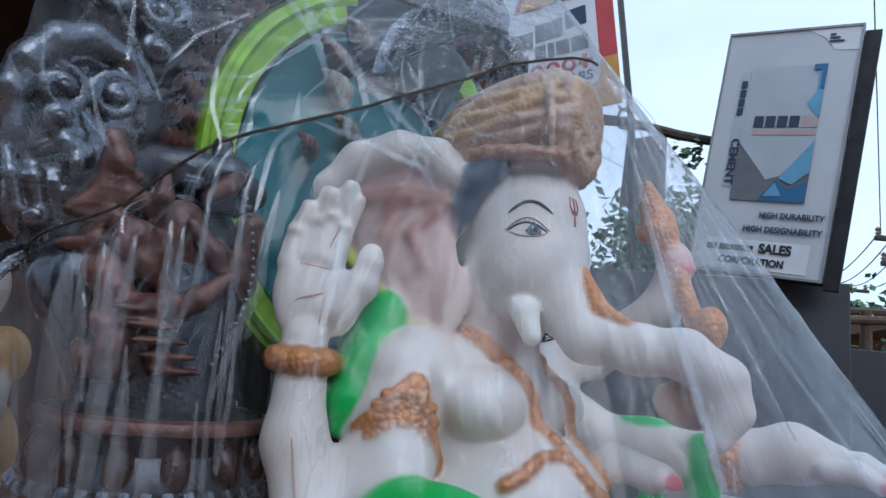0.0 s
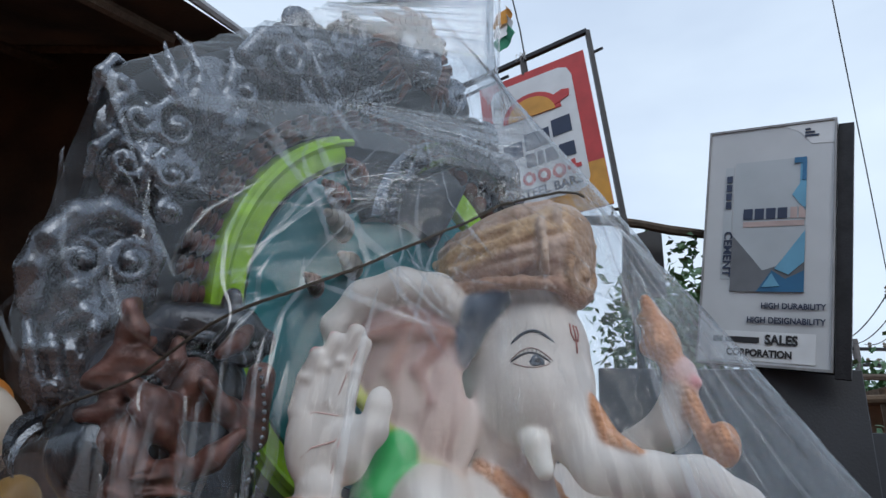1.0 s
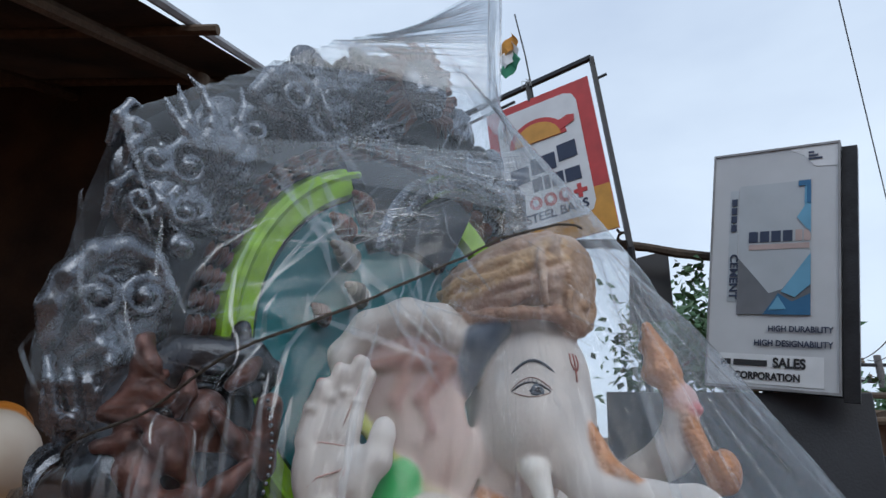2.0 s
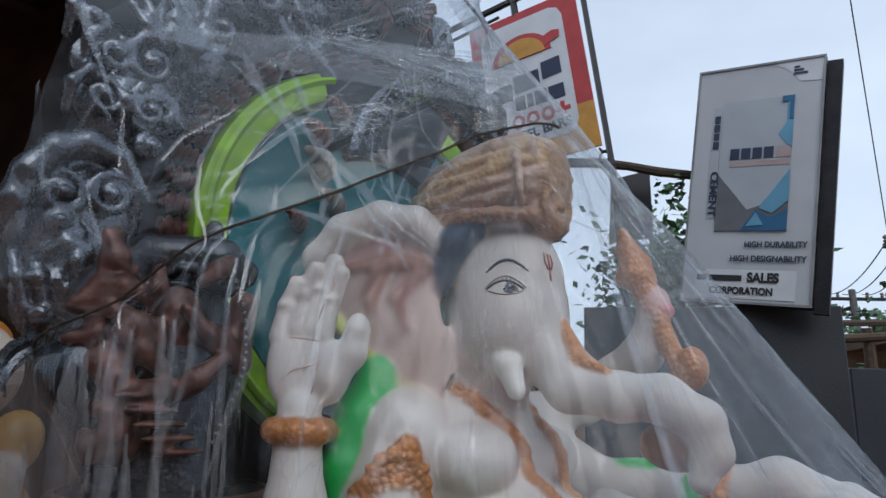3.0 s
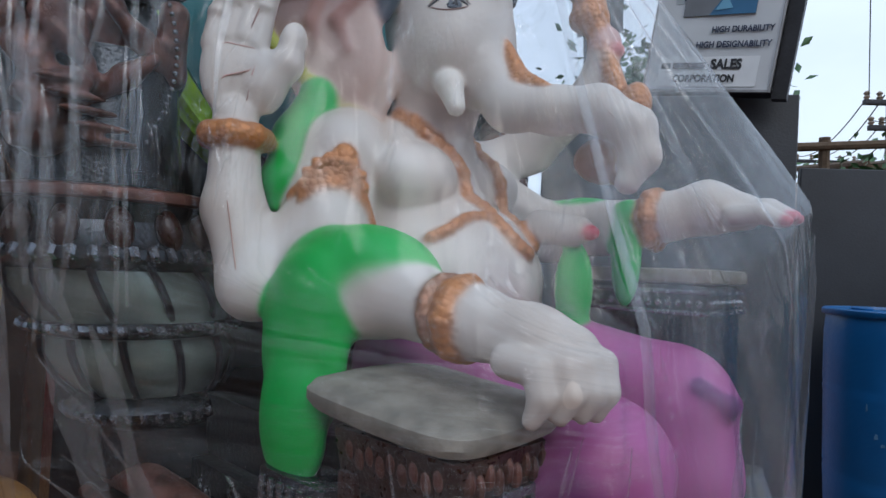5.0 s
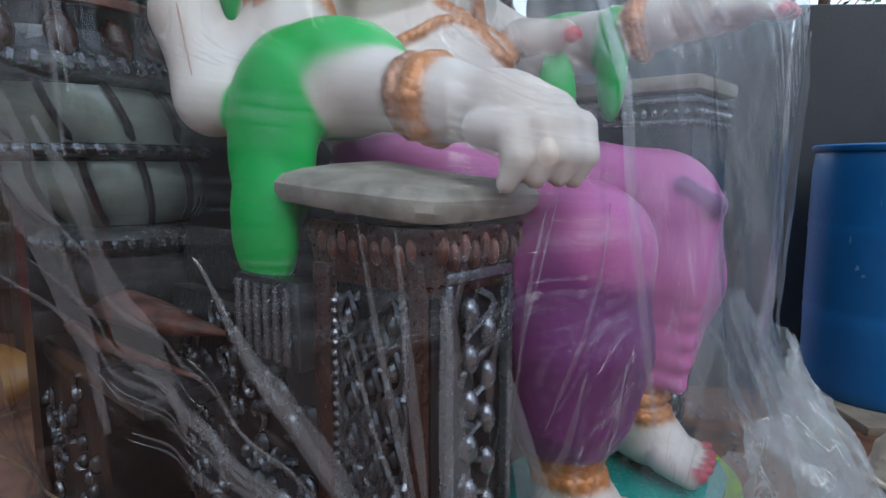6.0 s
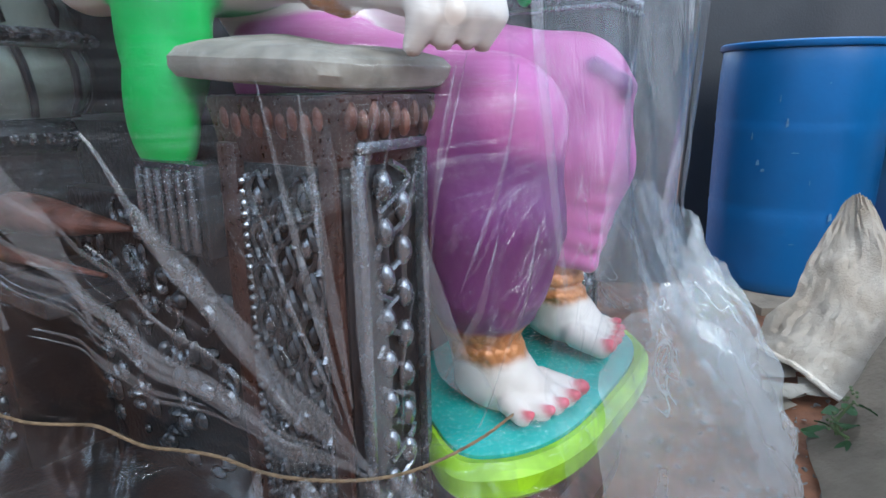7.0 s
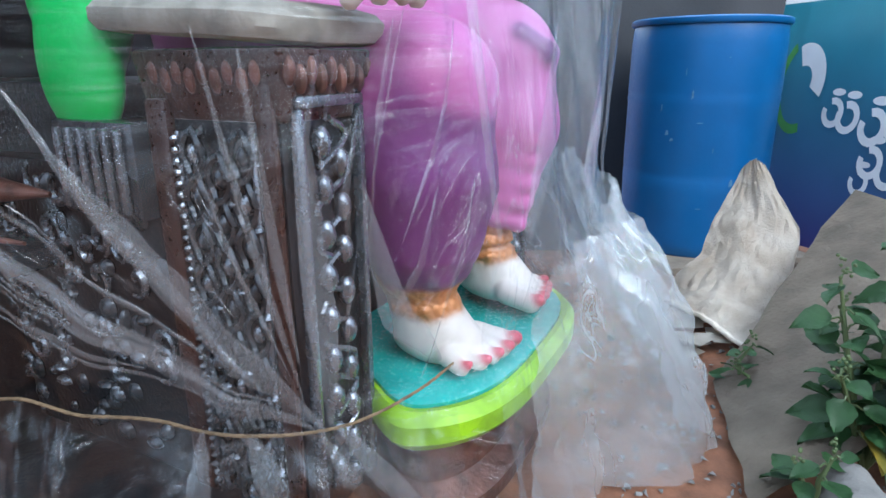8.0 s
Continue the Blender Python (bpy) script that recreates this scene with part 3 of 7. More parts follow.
# green shawl over the elbow, hanging down, and behind the raised arm
body += [ell((-0.33, 0.625, 0.975), (0.095, 0.165, 0.098), GREEN, 0.03, yaw=-6), ell((-0.42, 0.59, 0.86), (0.04, 0.11, 0.15), GREEN, 0.05), ell((-0.445, 0.605, 0.735), (0.03, 0.085, 0.10), GREEN, 0.03)]
body += chain([(-0.235, 0.345, 1.36), (-0.275, 0.335, 1.27), (-0.31, 0.335, 1.17), (-0.325, 0.34, 1.12)], [0.045, 0.055, 0.046, 0.02], GREEN, 0.02)
body += [ell((0.27, 0.83, 1.05), (0.025, 0.035, 0.12), GREEN, 0.02), ell((0.13, 0.78, 0.97), (0.04, 0.04, 0.10), GREEN, 0.02), ell((0.33, 0.68, 1.15), (0.045, 0.10, 0.04), GREEN, 0.02)]
# left arms: one held out flat, one raised with an ornate axe
body += chain([(0.21, 0.42, 1.22), (0.31, 0.60, 1.10), (0.31, 0.78, 1.11), (0.32, 0.90, 1.135), (0.345, 0.98, 1.155), (0.36, 1.05, 1.145)], [0.078, 0.068, 0.058, 0.05, 0.055, 0.04], SKIN, 0.03)
for i, (dl, dz) in enumerate(((-0.045, -0.012), (-0.015, 0.0), (0.018, 0.004), (0.045, 0))):
    a = np.array((0.36 + dl, 1.045, 1.145 + dz))
    body += chain([a, a + (0.0, 0.05, 0.004), a + (0.004, 0.085, -0.012)], [0.023, 0.021, 0.017], SKIN, 0.006) + [ell(a + (-0.004, 0.098, -0.014), (0.013, 0.014, 0.012), NAIL, 0.004)]
body += chain(vring((0.315, 0.875, 1.13), 0.055, 14), [0.016, 0.02] * 7 + [0.016], GOLD, 0.006)
body += chain([(0.21, 0.40, 1.25), (0.33, 0.52, 1.33), (0.32, 0.70, 1.44), (0.31, 0.735, 1.52)], [0.07, 0.06, 0.045, 0.04], SKIN, 0.03)
body += [ell((0.31, 0.74, 1.56), (0.04, 0.04, 0.045), (0.70, 0.46, 0.44), 0.02), ell((0.31, 0.77, 1.54), (0.025, 0.02, 0.018), ROSE, 0.006)]
body += chain([(0.30, 0.81, 1.37), (0.30, 0.74, 1.55), (0.30, 0.70, 1.66), (0.30, 0.67, 1.755)], [0.022, 0.026, 0.04, 0.014], GOLD, 0.01)
body += [ell((0.30, 0.70, 1.63), (0.05, 0.05, 0.035), GOLD, 0.01), ell((0.30, 0.83, 1.40), (0.035, 0.035, 0.05), GOLD, 0.01), ell((0.30, 0.675, 1.70), (0.03, 0.03, 0.025), (0.46, 0.22, 0.09, 1), 0.006)]
body += [ell((0.12, 0.86, 1.235), (0.065, 0.075, 0.05), (0.33, 0.17, 0.10), 0.02), cap((0.12, 0.70, 1.10), (0.10, 0.81, 1.09), 0.04, 0.028, SKIN, 0.02), ell((0.095, 0.835, 1.085), (0.02, 0.02, 0.016), NAIL, 0.006)]
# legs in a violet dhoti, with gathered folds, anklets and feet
# lower right leg, its folds and the knee crease take a darker violet
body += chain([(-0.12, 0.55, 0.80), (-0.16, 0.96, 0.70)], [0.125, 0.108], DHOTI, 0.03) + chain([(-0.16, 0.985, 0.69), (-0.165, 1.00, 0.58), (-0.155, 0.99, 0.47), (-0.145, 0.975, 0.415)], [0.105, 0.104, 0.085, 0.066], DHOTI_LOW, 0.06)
body += [ell((-0.155, 1.02, 0.715), (0.095, 0.085, 0.085), DHOTI, 0.05)]
body += chain([(0.13, 0.55, 0.82), (0.19, 0.965, 0.755)], [0.125, 0.108], DHOTI, 0.03) + chain([(0.195, 0.985, 0.745), (0.18, 1.0, 0.62), (0.155, 0.985, 0.50), (0.145, 0.965, 0.425)], [0.105, 0.10, 0.075, 0.055], DHOTI, 0.05)
for i in range(5):
    t = i / 4
    body += chain([(0.07 + 0.02 * t, 0.99 + 0.02 * t, 0.63 - 0.045 * i), (0.13, 1.075 - 0.02 * t, 0.60 - 0.042 * i), (0.21 - 0.02 * t, 1.075 - 0.03 * t, 0.635 - 0.042 * i), (0.275 - 0.03 * i * 0.8, 1.0, 0.70 - 0.05 * i)], [0.010, 0.013, 0.013, 0.008], (0.58, 0.15, 0.42), 0.02)
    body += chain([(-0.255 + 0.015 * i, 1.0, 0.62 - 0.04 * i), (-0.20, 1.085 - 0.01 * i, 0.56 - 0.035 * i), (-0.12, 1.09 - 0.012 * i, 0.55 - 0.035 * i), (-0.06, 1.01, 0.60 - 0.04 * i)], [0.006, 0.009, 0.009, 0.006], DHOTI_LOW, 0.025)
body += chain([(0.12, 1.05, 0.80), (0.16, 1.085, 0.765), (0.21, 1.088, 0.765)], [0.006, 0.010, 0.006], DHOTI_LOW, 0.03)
for fl, ff, fz in ((-0.145, 0.975, -0.012), (0.145, 0.965, 0.0)):
    body += chain([(fl, ff - 0.005, 0.44 + fz), (fl, ff + 0.01, 0.345 + fz), (fl, ff + 0.05, 0.315 + fz), (fl, ff + 0.095, 0.30 + fz)], [0.052, 0.05, 0.045, 0.03], SKIN, 0.03)
    for zz, rr in ((0.42, 0.055), (0.395, 0.058), (0.365, 0.056)):
        body += chain(ring_xy((fl, ff + 0.012 * (0.42 - zz) * 20, zz + fz), rr, 12), [0.007, 0.010] * 6 + [0.007], GOLD, 0.004)
    for i in range(5):
        dl = (i - 2) * 0.026
        r = (0.013, 0.014, 0.015, 0.016, 0.02)[i] if fl < 0 else (0.02, 0.016, 0.015, 0.014, 0.013)[i]
        reach = (0.0, 0.018, 0.026, 0.03, 0.026)[i if fl < 0 else 4 - i]
        a = np.array((fl + dl, ff + 0.085, 0.293 + fz))
        body += chain([a, a + (dl * 0.25, 0.03 + reach, -0.008)], [r + 0.004, r], SKIN, 0.008) + [ell(a + (dl * 0.25, 0.035 + reach + r * 0.5, 0.002), (r * 0.7, r * 0.8, r * 0.65), NAIL, 0.002)]
    body += [ell((fl, ff + 0.03, 0.292 + fz), (0.05, 0.075, 0.03), SKIN, 0.03)]
# jewellery laid on the body
smooth_body = [p for p in body if p[5] is SKIN]
for pts, r in (([(-0.107, 0.457, 1.355), (-0.088, 0.528, 1.294), (-0.034, 0.575, 1.248), (-0.01, 0.60, 1.215), (-0.005, 0.63, 1.155), (-0.02, 0.68, 1.099), (0.0, 0.717, 1.055), (0.05, 0.73, 1.03)], 0.016),
               ([(-0.172, 0.633, 1.056), (-0.136, 0.651, 1.076), (-0.077, 0.654, 1.107), (-0.02, 0.67, 1.11)], 0.012),
               ([(0.11, 0.457, 1.355), (0.09, 0.528, 1.294), (0.08, 0.60, 1.22), (0.09, 0.64, 1.12), (0.09, 0.72, 1.04)], 0.014)):
    rope_pts = []
    for a, b in zip(pts, pts[1:]):
        rope_pts += [onto(np.array(a) * (1 - t) + np.array(b) * t, smooth_body, 0.002) for t in (0, 0.2, 0.4, 0.6, 0.8)]
    body += chain(rope_pts, [r if i % 2 else r * 0.72 for i in range(len(rope_pts))], GOLD, 0.004)
body += chain([onto((0.0, 0.70, 1.485), smooth_body), onto((0.0, 0.735, 1.425), smooth_body), onto((-0.005, 0.78, 1.385), smooth_body)], [0.010, 0.022, 0.008], GOLD, 0.006)
# painted features, as thin raised lines
head_skin = [p for p in smooth_body if p[1][2] > 1.3 and p[1][0] > -0.3]
lay = lambda pts, lift=0.001: [onto(p, head_skin, lift) for p in pts]
eye_c = np.array((-0.095, 0.608, 1.540))
EU, EN = np.array((0.62, 0.78, 0.0)), np.array((0, 0, 1.0))
eye_at = lambda u, v: eye_c + EU * (u * 0.82) + EN * (v * 0.82)
strokes = []
arc = lambda u0, u1, v0, bow, n=9: [eye_at(u0 + (u1 - u0) * i / n, v0 + bow * math.sin(math.pi * i / n)) for i in range(n + 1)]
INK = (0.03, 0.035, 0.05)
LID = (0.36, 0.25, 0.22)
strokes.append((lay(arc(-0.072, 0.048, 0.062, 0.032)), [0.001] + [0.0034] * 7 + [0.0026, 0.001], (0.045, 0.06, 0.085)))
strokes.append((lay(arc(-0.070, 0.040, 0.012, 0.034)), [0.0008] + [0.0014] * 8 + [0.0008], LID))
strokes.append((lay(arc(-0.066, 0.034, 0.008, 0.024)), [0.001] + [0.0024] * 8 + [0.001], (0.07, 0.07, 0.08)))
strokes.append((lay(arc(-0.060, 0.034, 0.006, -0.016)), [0.0008] + [0.0015] * 8 + [0.0008], LID))
coil = lambda r, u0, v0, n: [eye_at(u0 + r * math.sqrt(i / n) * math.cos(i * 2.0), v0 + r * math.sqrt(i / n) * math.sin(i * 2.0)) for i in range(n + 1)]
strokes.append((lay(coil(0.0175, 0.000, 0.009, 30), 0.0002), 0.0034, (0.11, 0.14, 0.19)))
strokes.append((lay(coil(0.008, 0.002, 0.009, 10), 0.0014), 0.0030, (0.02, 0.022, 0.03)))
strokes.append((lay([eye_at(-0.004, 0.016), eye_at(-0.001, 0.017)], 0.002), 0.0024, (0.8, 0.8, 0.8)))
for i in range(9):
    u = -0.05 + i * 0.010
    v = 0.008 + 0.024 * math.sin(math.pi * (u + 0.066) / 0.10)
    strokes.append((lay([eye_at(u, v), eye_at(u - 0.006 + i * 0.0012, v + 0.013)]), 0.0007, INK))
for du in (-0.014, 0.0, 0.014):
    strokes.append((lay([(-0.028 + du * 0.6, 0.68 + du * 0.6, 1.645), (-0.028 + du * 0.8, 0.68 + du * 0.6, 1.62), (-0.028 + du * 0.3, 0.68 + du * 0.3, 1.60)]), 0.002, (0.45, 0.17, 0.14)))
strokes.append((lay([(-0.028, 0.68, 1.60), (-0.028, 0.68, 1.575)]), 0.0022, (0.45, 0.17, 0.14)))
# mouth crease, palm lines, breast shading line
BLUSH = (0.60, 0.38, 0.34)
lay_on = lambda pts, lift=0.0: [onto(p, hand_skin, lift) for p in pts]
hand_skin = [p for p in smooth_body if p[1][0] < -0.2]
for pts in ([palm(-0.05, 0.06, 0.06), palm(-0.02, 0.085, 0.06), palm(0.02, 0.11, 0.06), palm(0.055, 0.155, 0.06)], [palm(0.05, 0.16, 0.06), palm(0.03, 0.10, 0.06), palm(0.025, 0.03, 0.06)],
            [palm(-0.07, 0.165, 0.06), palm(-0.02, 0.175, 0.06), palm(0.045, 0.17, 0.06)]):
    strokes.append((lay_on(pts, -0.0006), [0.001] + [0.002] * (len(pts) - 2) + [0.001], BLUSH))
for u0, z0, u1, z1 in ((-0.047, 0.20, -0.010, 0.32), (-0.010, 0.21, 0.036, 0.355), (0.028, 0.21, 0.070, 0.35)):
    strokes.append((lay_on([palm(u0, z0, 0.03), palm((u0 + u1) / 2, (z0 + z1) / 2, 0.02), palm(u1, z1, 0.03)], -0.002), 0.0016, (0.55, 0.36, 0.32)))
strokes.append((lay_on([(-0.465, 0.393, 1.111), (-0.471, 0.446, 0.985), (-0.442, 0.471, 0.906)], -0.001), 0.0016, (0.55, 0.38, 0.33)))
trunk_skin = [p for p in smooth_body if p[1][1] > 0.6 and p[1][2] > 1.15]
for i in range(11):
    f0 = 0.74 + 0.02 * i
    strokes.append(([onto(p, trunk_skin, -0.0009) for p in ((-0.05, f0, 1.37), (-0.06, f0 + 0.002, 1.34), (-0.06, f0 + 0.004, 1.31), (-0.04, f0 + 0.004, 1.28))], 0.0013, (0.66, 0.56, 0.52)))
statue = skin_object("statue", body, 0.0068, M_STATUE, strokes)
tagged(statue, "painted plaster elephant-headed seated statue in green shawl and violet dhoti", "statue")


# ---- the carved throne ----
throne = thing("throne", W(0, 0.4, 0), "black and silver carved throne with lime and teal round back", "throne")


def seat_plate(outline, f_front, thick):
    """An upright plate in the seat's own plane: outline in (l, z), front at f_front."""
    bm = bmesh.new()
    a = [bm.verts.new((l, f_front, z)) for l, z in outline]
    b = [bm.verts.new((l, f_front - thick, z)) for l, z in outline]
    bm.faces.new(a)
    bm.faces.new(b[::-1])
    for i in range(len(a)):
        j = (i + 1) % len(a)
        bm.faces.new((a[i], b[i], b[j], a[j]))
    return bm


half = [(0.62, 0.10), (0.62, 0.95), (0.70, 1.12), (0.74, 1.30), (0.83, 1.44), (0.87, 1.60), (0.85, 1.80), (0.84, 1.95), (0.86, 2.10), (0.76, 2.22), (0.62, 2.34), (0.48, 2.47), (0.30, 2.60), (0.16, 2.72)]
part("back_panel", seat_plate([(-l, z) for l, z in half] + [(l, z) for l, z in reversed(half)], 0.0, 0.07), M_DARK, throne, seat=True)


def ring_part(r0, r1, f0, f1, n=72, centre=(0, 1.72), arc=None):
    """A raised band: a whole ring, or the arc between two angles in degrees."""
    bm = bmesh.new()
    if arc:
        rows = [(r0, f0), (r0 + 0.012, f1), ((r0 + r1) / 2, f1 + 0.008), (r1 - 0.012, f1), (r1, f0)]
        at = [radians(arc[0] + (arc[1] - arc[0]) * i / n) for i in range(n + 1)]
        lines = [[bm.verts.new((centre[0] + r * math.cos(a), f, centre[1] + r * math.sin(a))) for a in at] for r, f in rows]
        for a, b in zip(lines, lines[1:]):
            for i in range(n):
                bm.faces.new((a[i], a[i + 1], b[i + 1], b[i]))
        for e in (0, -1):
            bm.faces.new([x[e] for x in lines])
        return bm
    rows = [(r0, f0), (r0 + 0.012, f1), ((r0 + r1) / 2, f1 + 0.008), (r1 - 0.012, f1), (r1, f0)]
    rings = [[bm.verts.new((centre[0] + r * math.cos(2 * math.pi * i / n), f, centre[1] + r * math.sin(2 * math.pi * i / n))) for i in range(n)] for r, f in rows]
    for a, b in zip(rings, rings[1:]):
        for i in range(n):
            bm.faces.new((a[i], a[(i + 1) % n], b[(i + 1) % n], b[i]))
    return bm


part("halo_disc", seat_plate([(0.47 * math.cos(2 * math.pi * i / 64), 1.72 + 0.47 * math.sin(2 * math.pi * i / 64)) for i in range(64)], 0.022, 0.03), M_TEAL, throne, "teal painted disc", seat=True)
part("halo_ring", ring_part(0.475, 0.578, 0.004, 0.045, arc=(114, 238)), M_LIME, throne, "lime green band", seat=True)
part("halo_ring", ring_part(0.475, 0.578, 0.004, 0.045, arc=(-58, 66)), M_LIME, throne, "lime green band", seat=True)
part("ring_groove", ring_part(0.540, 0.543, 0.050, 0.0545, arc=(114, 238)), M_LIME, throne, seat=True)
part("crest_field", ring_part(0.30, 0.60, 0.006, 0.05, arc=(62, 118)), M_DARK, throne, "black crest field", seat=True)
part("inner_arch", ring_part(0.262, 0.288, 0.31, 0.335, centre=(0.0, 1.86), arc=(4, 176)), M_SILVER, throne, seat=True)
part("inner_arch", ring_part(0.308, 0.332, 0.31, 0.335, centre=(0.0, 1.86), arc=(4, 176)), M_SILVER, throne, seat=True)
for i in range(26):
    a = radians(18 + i * 5.6)
    part("stud", ball((0.298 * math.cos(a), 0.325, 1.86 + 0.298 * math.sin(a)), (0.010, 0.012, 0.010), 8, 6), M_SILVER, throne, seat=True)
# ribbed copper beads outside the ring
for i in range(44):
    a = radians(-32 + i * 5.68)
    c = (0.612 * math.cos(a), 0.03, 1.72 + 0.612 * math.sin(a))
    bm = tube([(x, 0, 0) for x in (-0.034, -0.028, -0.018, -0.010, 0.0, 0.010, 0.018, 0.028, 0.034)], (0.008, 0.024, 0.015, 0.029, 0.018, 0.029, 0.015, 0.024, 0.008), 10)
    bm.transform(Matrix.Translation(c) @ Matrix.Rotation(-a, 4, "Y"))
    part("bead", bm, M_COPPER, throne, seat=True)
# struts that carry the small arch behind the crown
for i in range(9):
    a = radians(12 + i * 19.5)
    part("arch_spoke", tube([(0.27 * math.cos(a), 0.325, 1.86 + 0.27 * math.sin(a)), (0.30 * math.cos(a + 0.09), 0.335, 1.86 + 0.30 * math.sin(a + 0.09)), (0.325 * math.cos(a), 0.325, 1.86 + 0.325 * math.sin(a))], 0.008, 6), M_SILVER, throne, seat=True)
for l, z in ((-0.22, 2.0), (0.22, 2.0), (0.0, 2.17)):
    part("strut", tube([(l, 0.0, z), (l, 0.16, z), (l, 0.33, z)], 0.014, 8), M_DARK, throne, seat=True)
# ribbed copper and cream buds on the teal field
for l, z, size, m in ((-0.205, 2.115, 1.1, M_COPPER), (-0.267, 2.023, 1.2, M_COPPER), (-0.25, 1.943, 1.25, M_CUSHION), (-0.20, 1.84, 1.1, M_CUSHION), (-0.31, 1.76, 0.9, M_COPPER), (0.25, 2.0, 1.2, M_COPPER), (0.26, 1.9, 1.2, M_CUSHION)):
    sg = -1 if l < 0 else 1
    for j in range(5):
        rr = (0.030, 0.032, 0.027, 0.019, 0.010)[j] * size
        part("bud_segment", ball((l - sg * (0.03 - 0.019 * j) * size, 0.045 + 0.012 * j, z + 0.003 * j), (0.012 * size, rr, rr), 12, 8), m, throne, seat=True)


def scroll(l, z, size, turn, flip, r, f=0.03, material=None):
    """A carved volute: a tapering coil with a boss at its heart."""
    pts, rad = [], []
    for i in range(27):
        t = i / 26
        a = turn + flip * t * 4.6 * math.pi / 1.35
        q = size * (1 - 0.86 * t) ** 1.15
        pts.append((l + q * math.cos(a), f + 0.018 * t, z + q * math.sin(a)))
        rad.append(r * (0.55 + 0.75 * math.sin(math.pi * min(t * 1.2 + 0.15, 1))))
    bm = tube(pts, [x * 1.35 for x in rad], 8)
    for v in bm.verts:
        v.co.y = f + (v.co.y - f) * 0.62 - 0.006
    part("scroll", bm, material or M_ANTIQUE, throne, seat=True)
    part("boss", ball((l, f + 0.02, z), (size * 0.17, size * 0.2, size * 0.17), 10, 6), material or M_ANTIQUE, throne, seat=True)


def leaf_form(l, z, length, ang, wide, f=0.02, material=None):
    """A carved leaf with a raised midrib, curling forward at its tip."""
    bm = bmesh.new()
    rows, n = [], 7
    for i in range(n + 1):
        t = i / n
        w = wide * math.sin(math.pi * min(0.12 + 0.88 * t, 1)) ** 0.8
        bend = ang + 0.7 * t * t
        x, y = l + length * t * math.cos(bend), z + length * t * math.sin(bend)
        px, py = -math.sin(bend), math.cos(bend)
        fw = f + 0.03 * t * t
        rows.append([bm.verts.new((x + px * w * k, fw + h, y + py * w * k)) for k, h in ((-1, -0.012), (-0.5, 0.014), (0, 0.006), (0.5, 0.014), (1, -0.012))])
    for a, b in zip(rows, rows[1:]):
        for k in range(4):
            bm.faces.new((a[k], a[k + 1], b[k + 1], b[k]))
    part("carved_leaf", bm, material or M_ANTIQUE, throne, seat=True)


random.seed(5)
for s in (-1, 1):
    big = [(0.73, 1.97, 0.062, 0.6, 0.018), (0.81, 2.02, 0.055, 2.6, 0.015), (0.60, 2.16, 0.05, 1.8, 0.014), (0.34, 2.45, 0.07, 2.4, 0.018), (0.24, 2.60, 0.06, 0.9, 0.016), (0.42, 2.52, 0.05, 5.0, 0.014)]
    for l, z, size, turn, r in big:
        scroll(s * l, z, size, turn if s > 0 else math.pi - turn, s, r)
    for i in range(150 if s < 0 else 40):
        z = random.uniform(1.36, 2.62)
        edge = 0.86 if z < 1.9 else 0.86 - (z - 1.9) * 0.92
        inner = math.sqrt(max(0.66 ** 2 - (z - 1.72) ** 2, 0)) if z < 2.38 else 0.12
        if edge - inner < 0.03:
            continue
        l = random.uniform(inner, edge)
        if 0.66 < l and 1.42 < z < 1.88 or 0.40 < l < 0.72 and 2.08 < z < 2.44:
            continue
        if i % 6 == 0:
            scroll(s * l, z, random.uniform(0.028, 0.052), random.uniform(0, 6.3), random.choice((-1, 1)), random.uniform(0.007, 0.012), 0.035)
            continue
        leaf_form(s * l, z, random.uniform(0.07, 0.13), random.uniform(0, 6.3), random.uniform(0.014, 0.026), random.uniform(0.005, 0.03))
    for i in range(14):
        a = radians(28 + i * 4.4) if s > 0 else radians(152 - i * 4.4)
        leaf_form(0.67 * math.cos(a), 1.72 + 0.67 * math.sin(a), 0.085, a + s * 0.5, 0.016, 0.01)
# carved capital and acanthus crest on each shoulder, melted from coils and ribs
ONE_TONE = (1, 1, 1)


def coil_forms(l, z, size, start, turn, r, f=0.07, spins=1.7):
    """A spiral rib that thins towards its heart, with a bead there."""
    pts, rad = [], []
    for i in range(25):
        t = i / 24
        a, q = start + turn * t * spins * 2 * math.pi, size * (1 - 0.84 * t)
        pts.append((l + q * math.cos(a), f + 0.022 * t, z + q * math.sin(a)))
        rad.append(r * (1.05 - 0.45 * t))
    return chain(pts, rad, ONE_TONE, 0.006) + [ell((l, f + 0.022, z), (r * 1.1, r * 1.2, r * 1.1), ONE_TONE, 0.004)]


def rib(points, r, f=0.06, tip=0.35):
    n = len(points)
    return chain([(l, f + 0.02 * math.sin(math.pi * i / max(n - 1, 1)), z) for i, (l, z) in enumerate(points)], [r * (tip + (1 - tip) * math.sin(math.pi * (0.25 + 0.75 * i / max(n - 1, 1)))) for i in range(n)], ONE_TONE, 0.010)


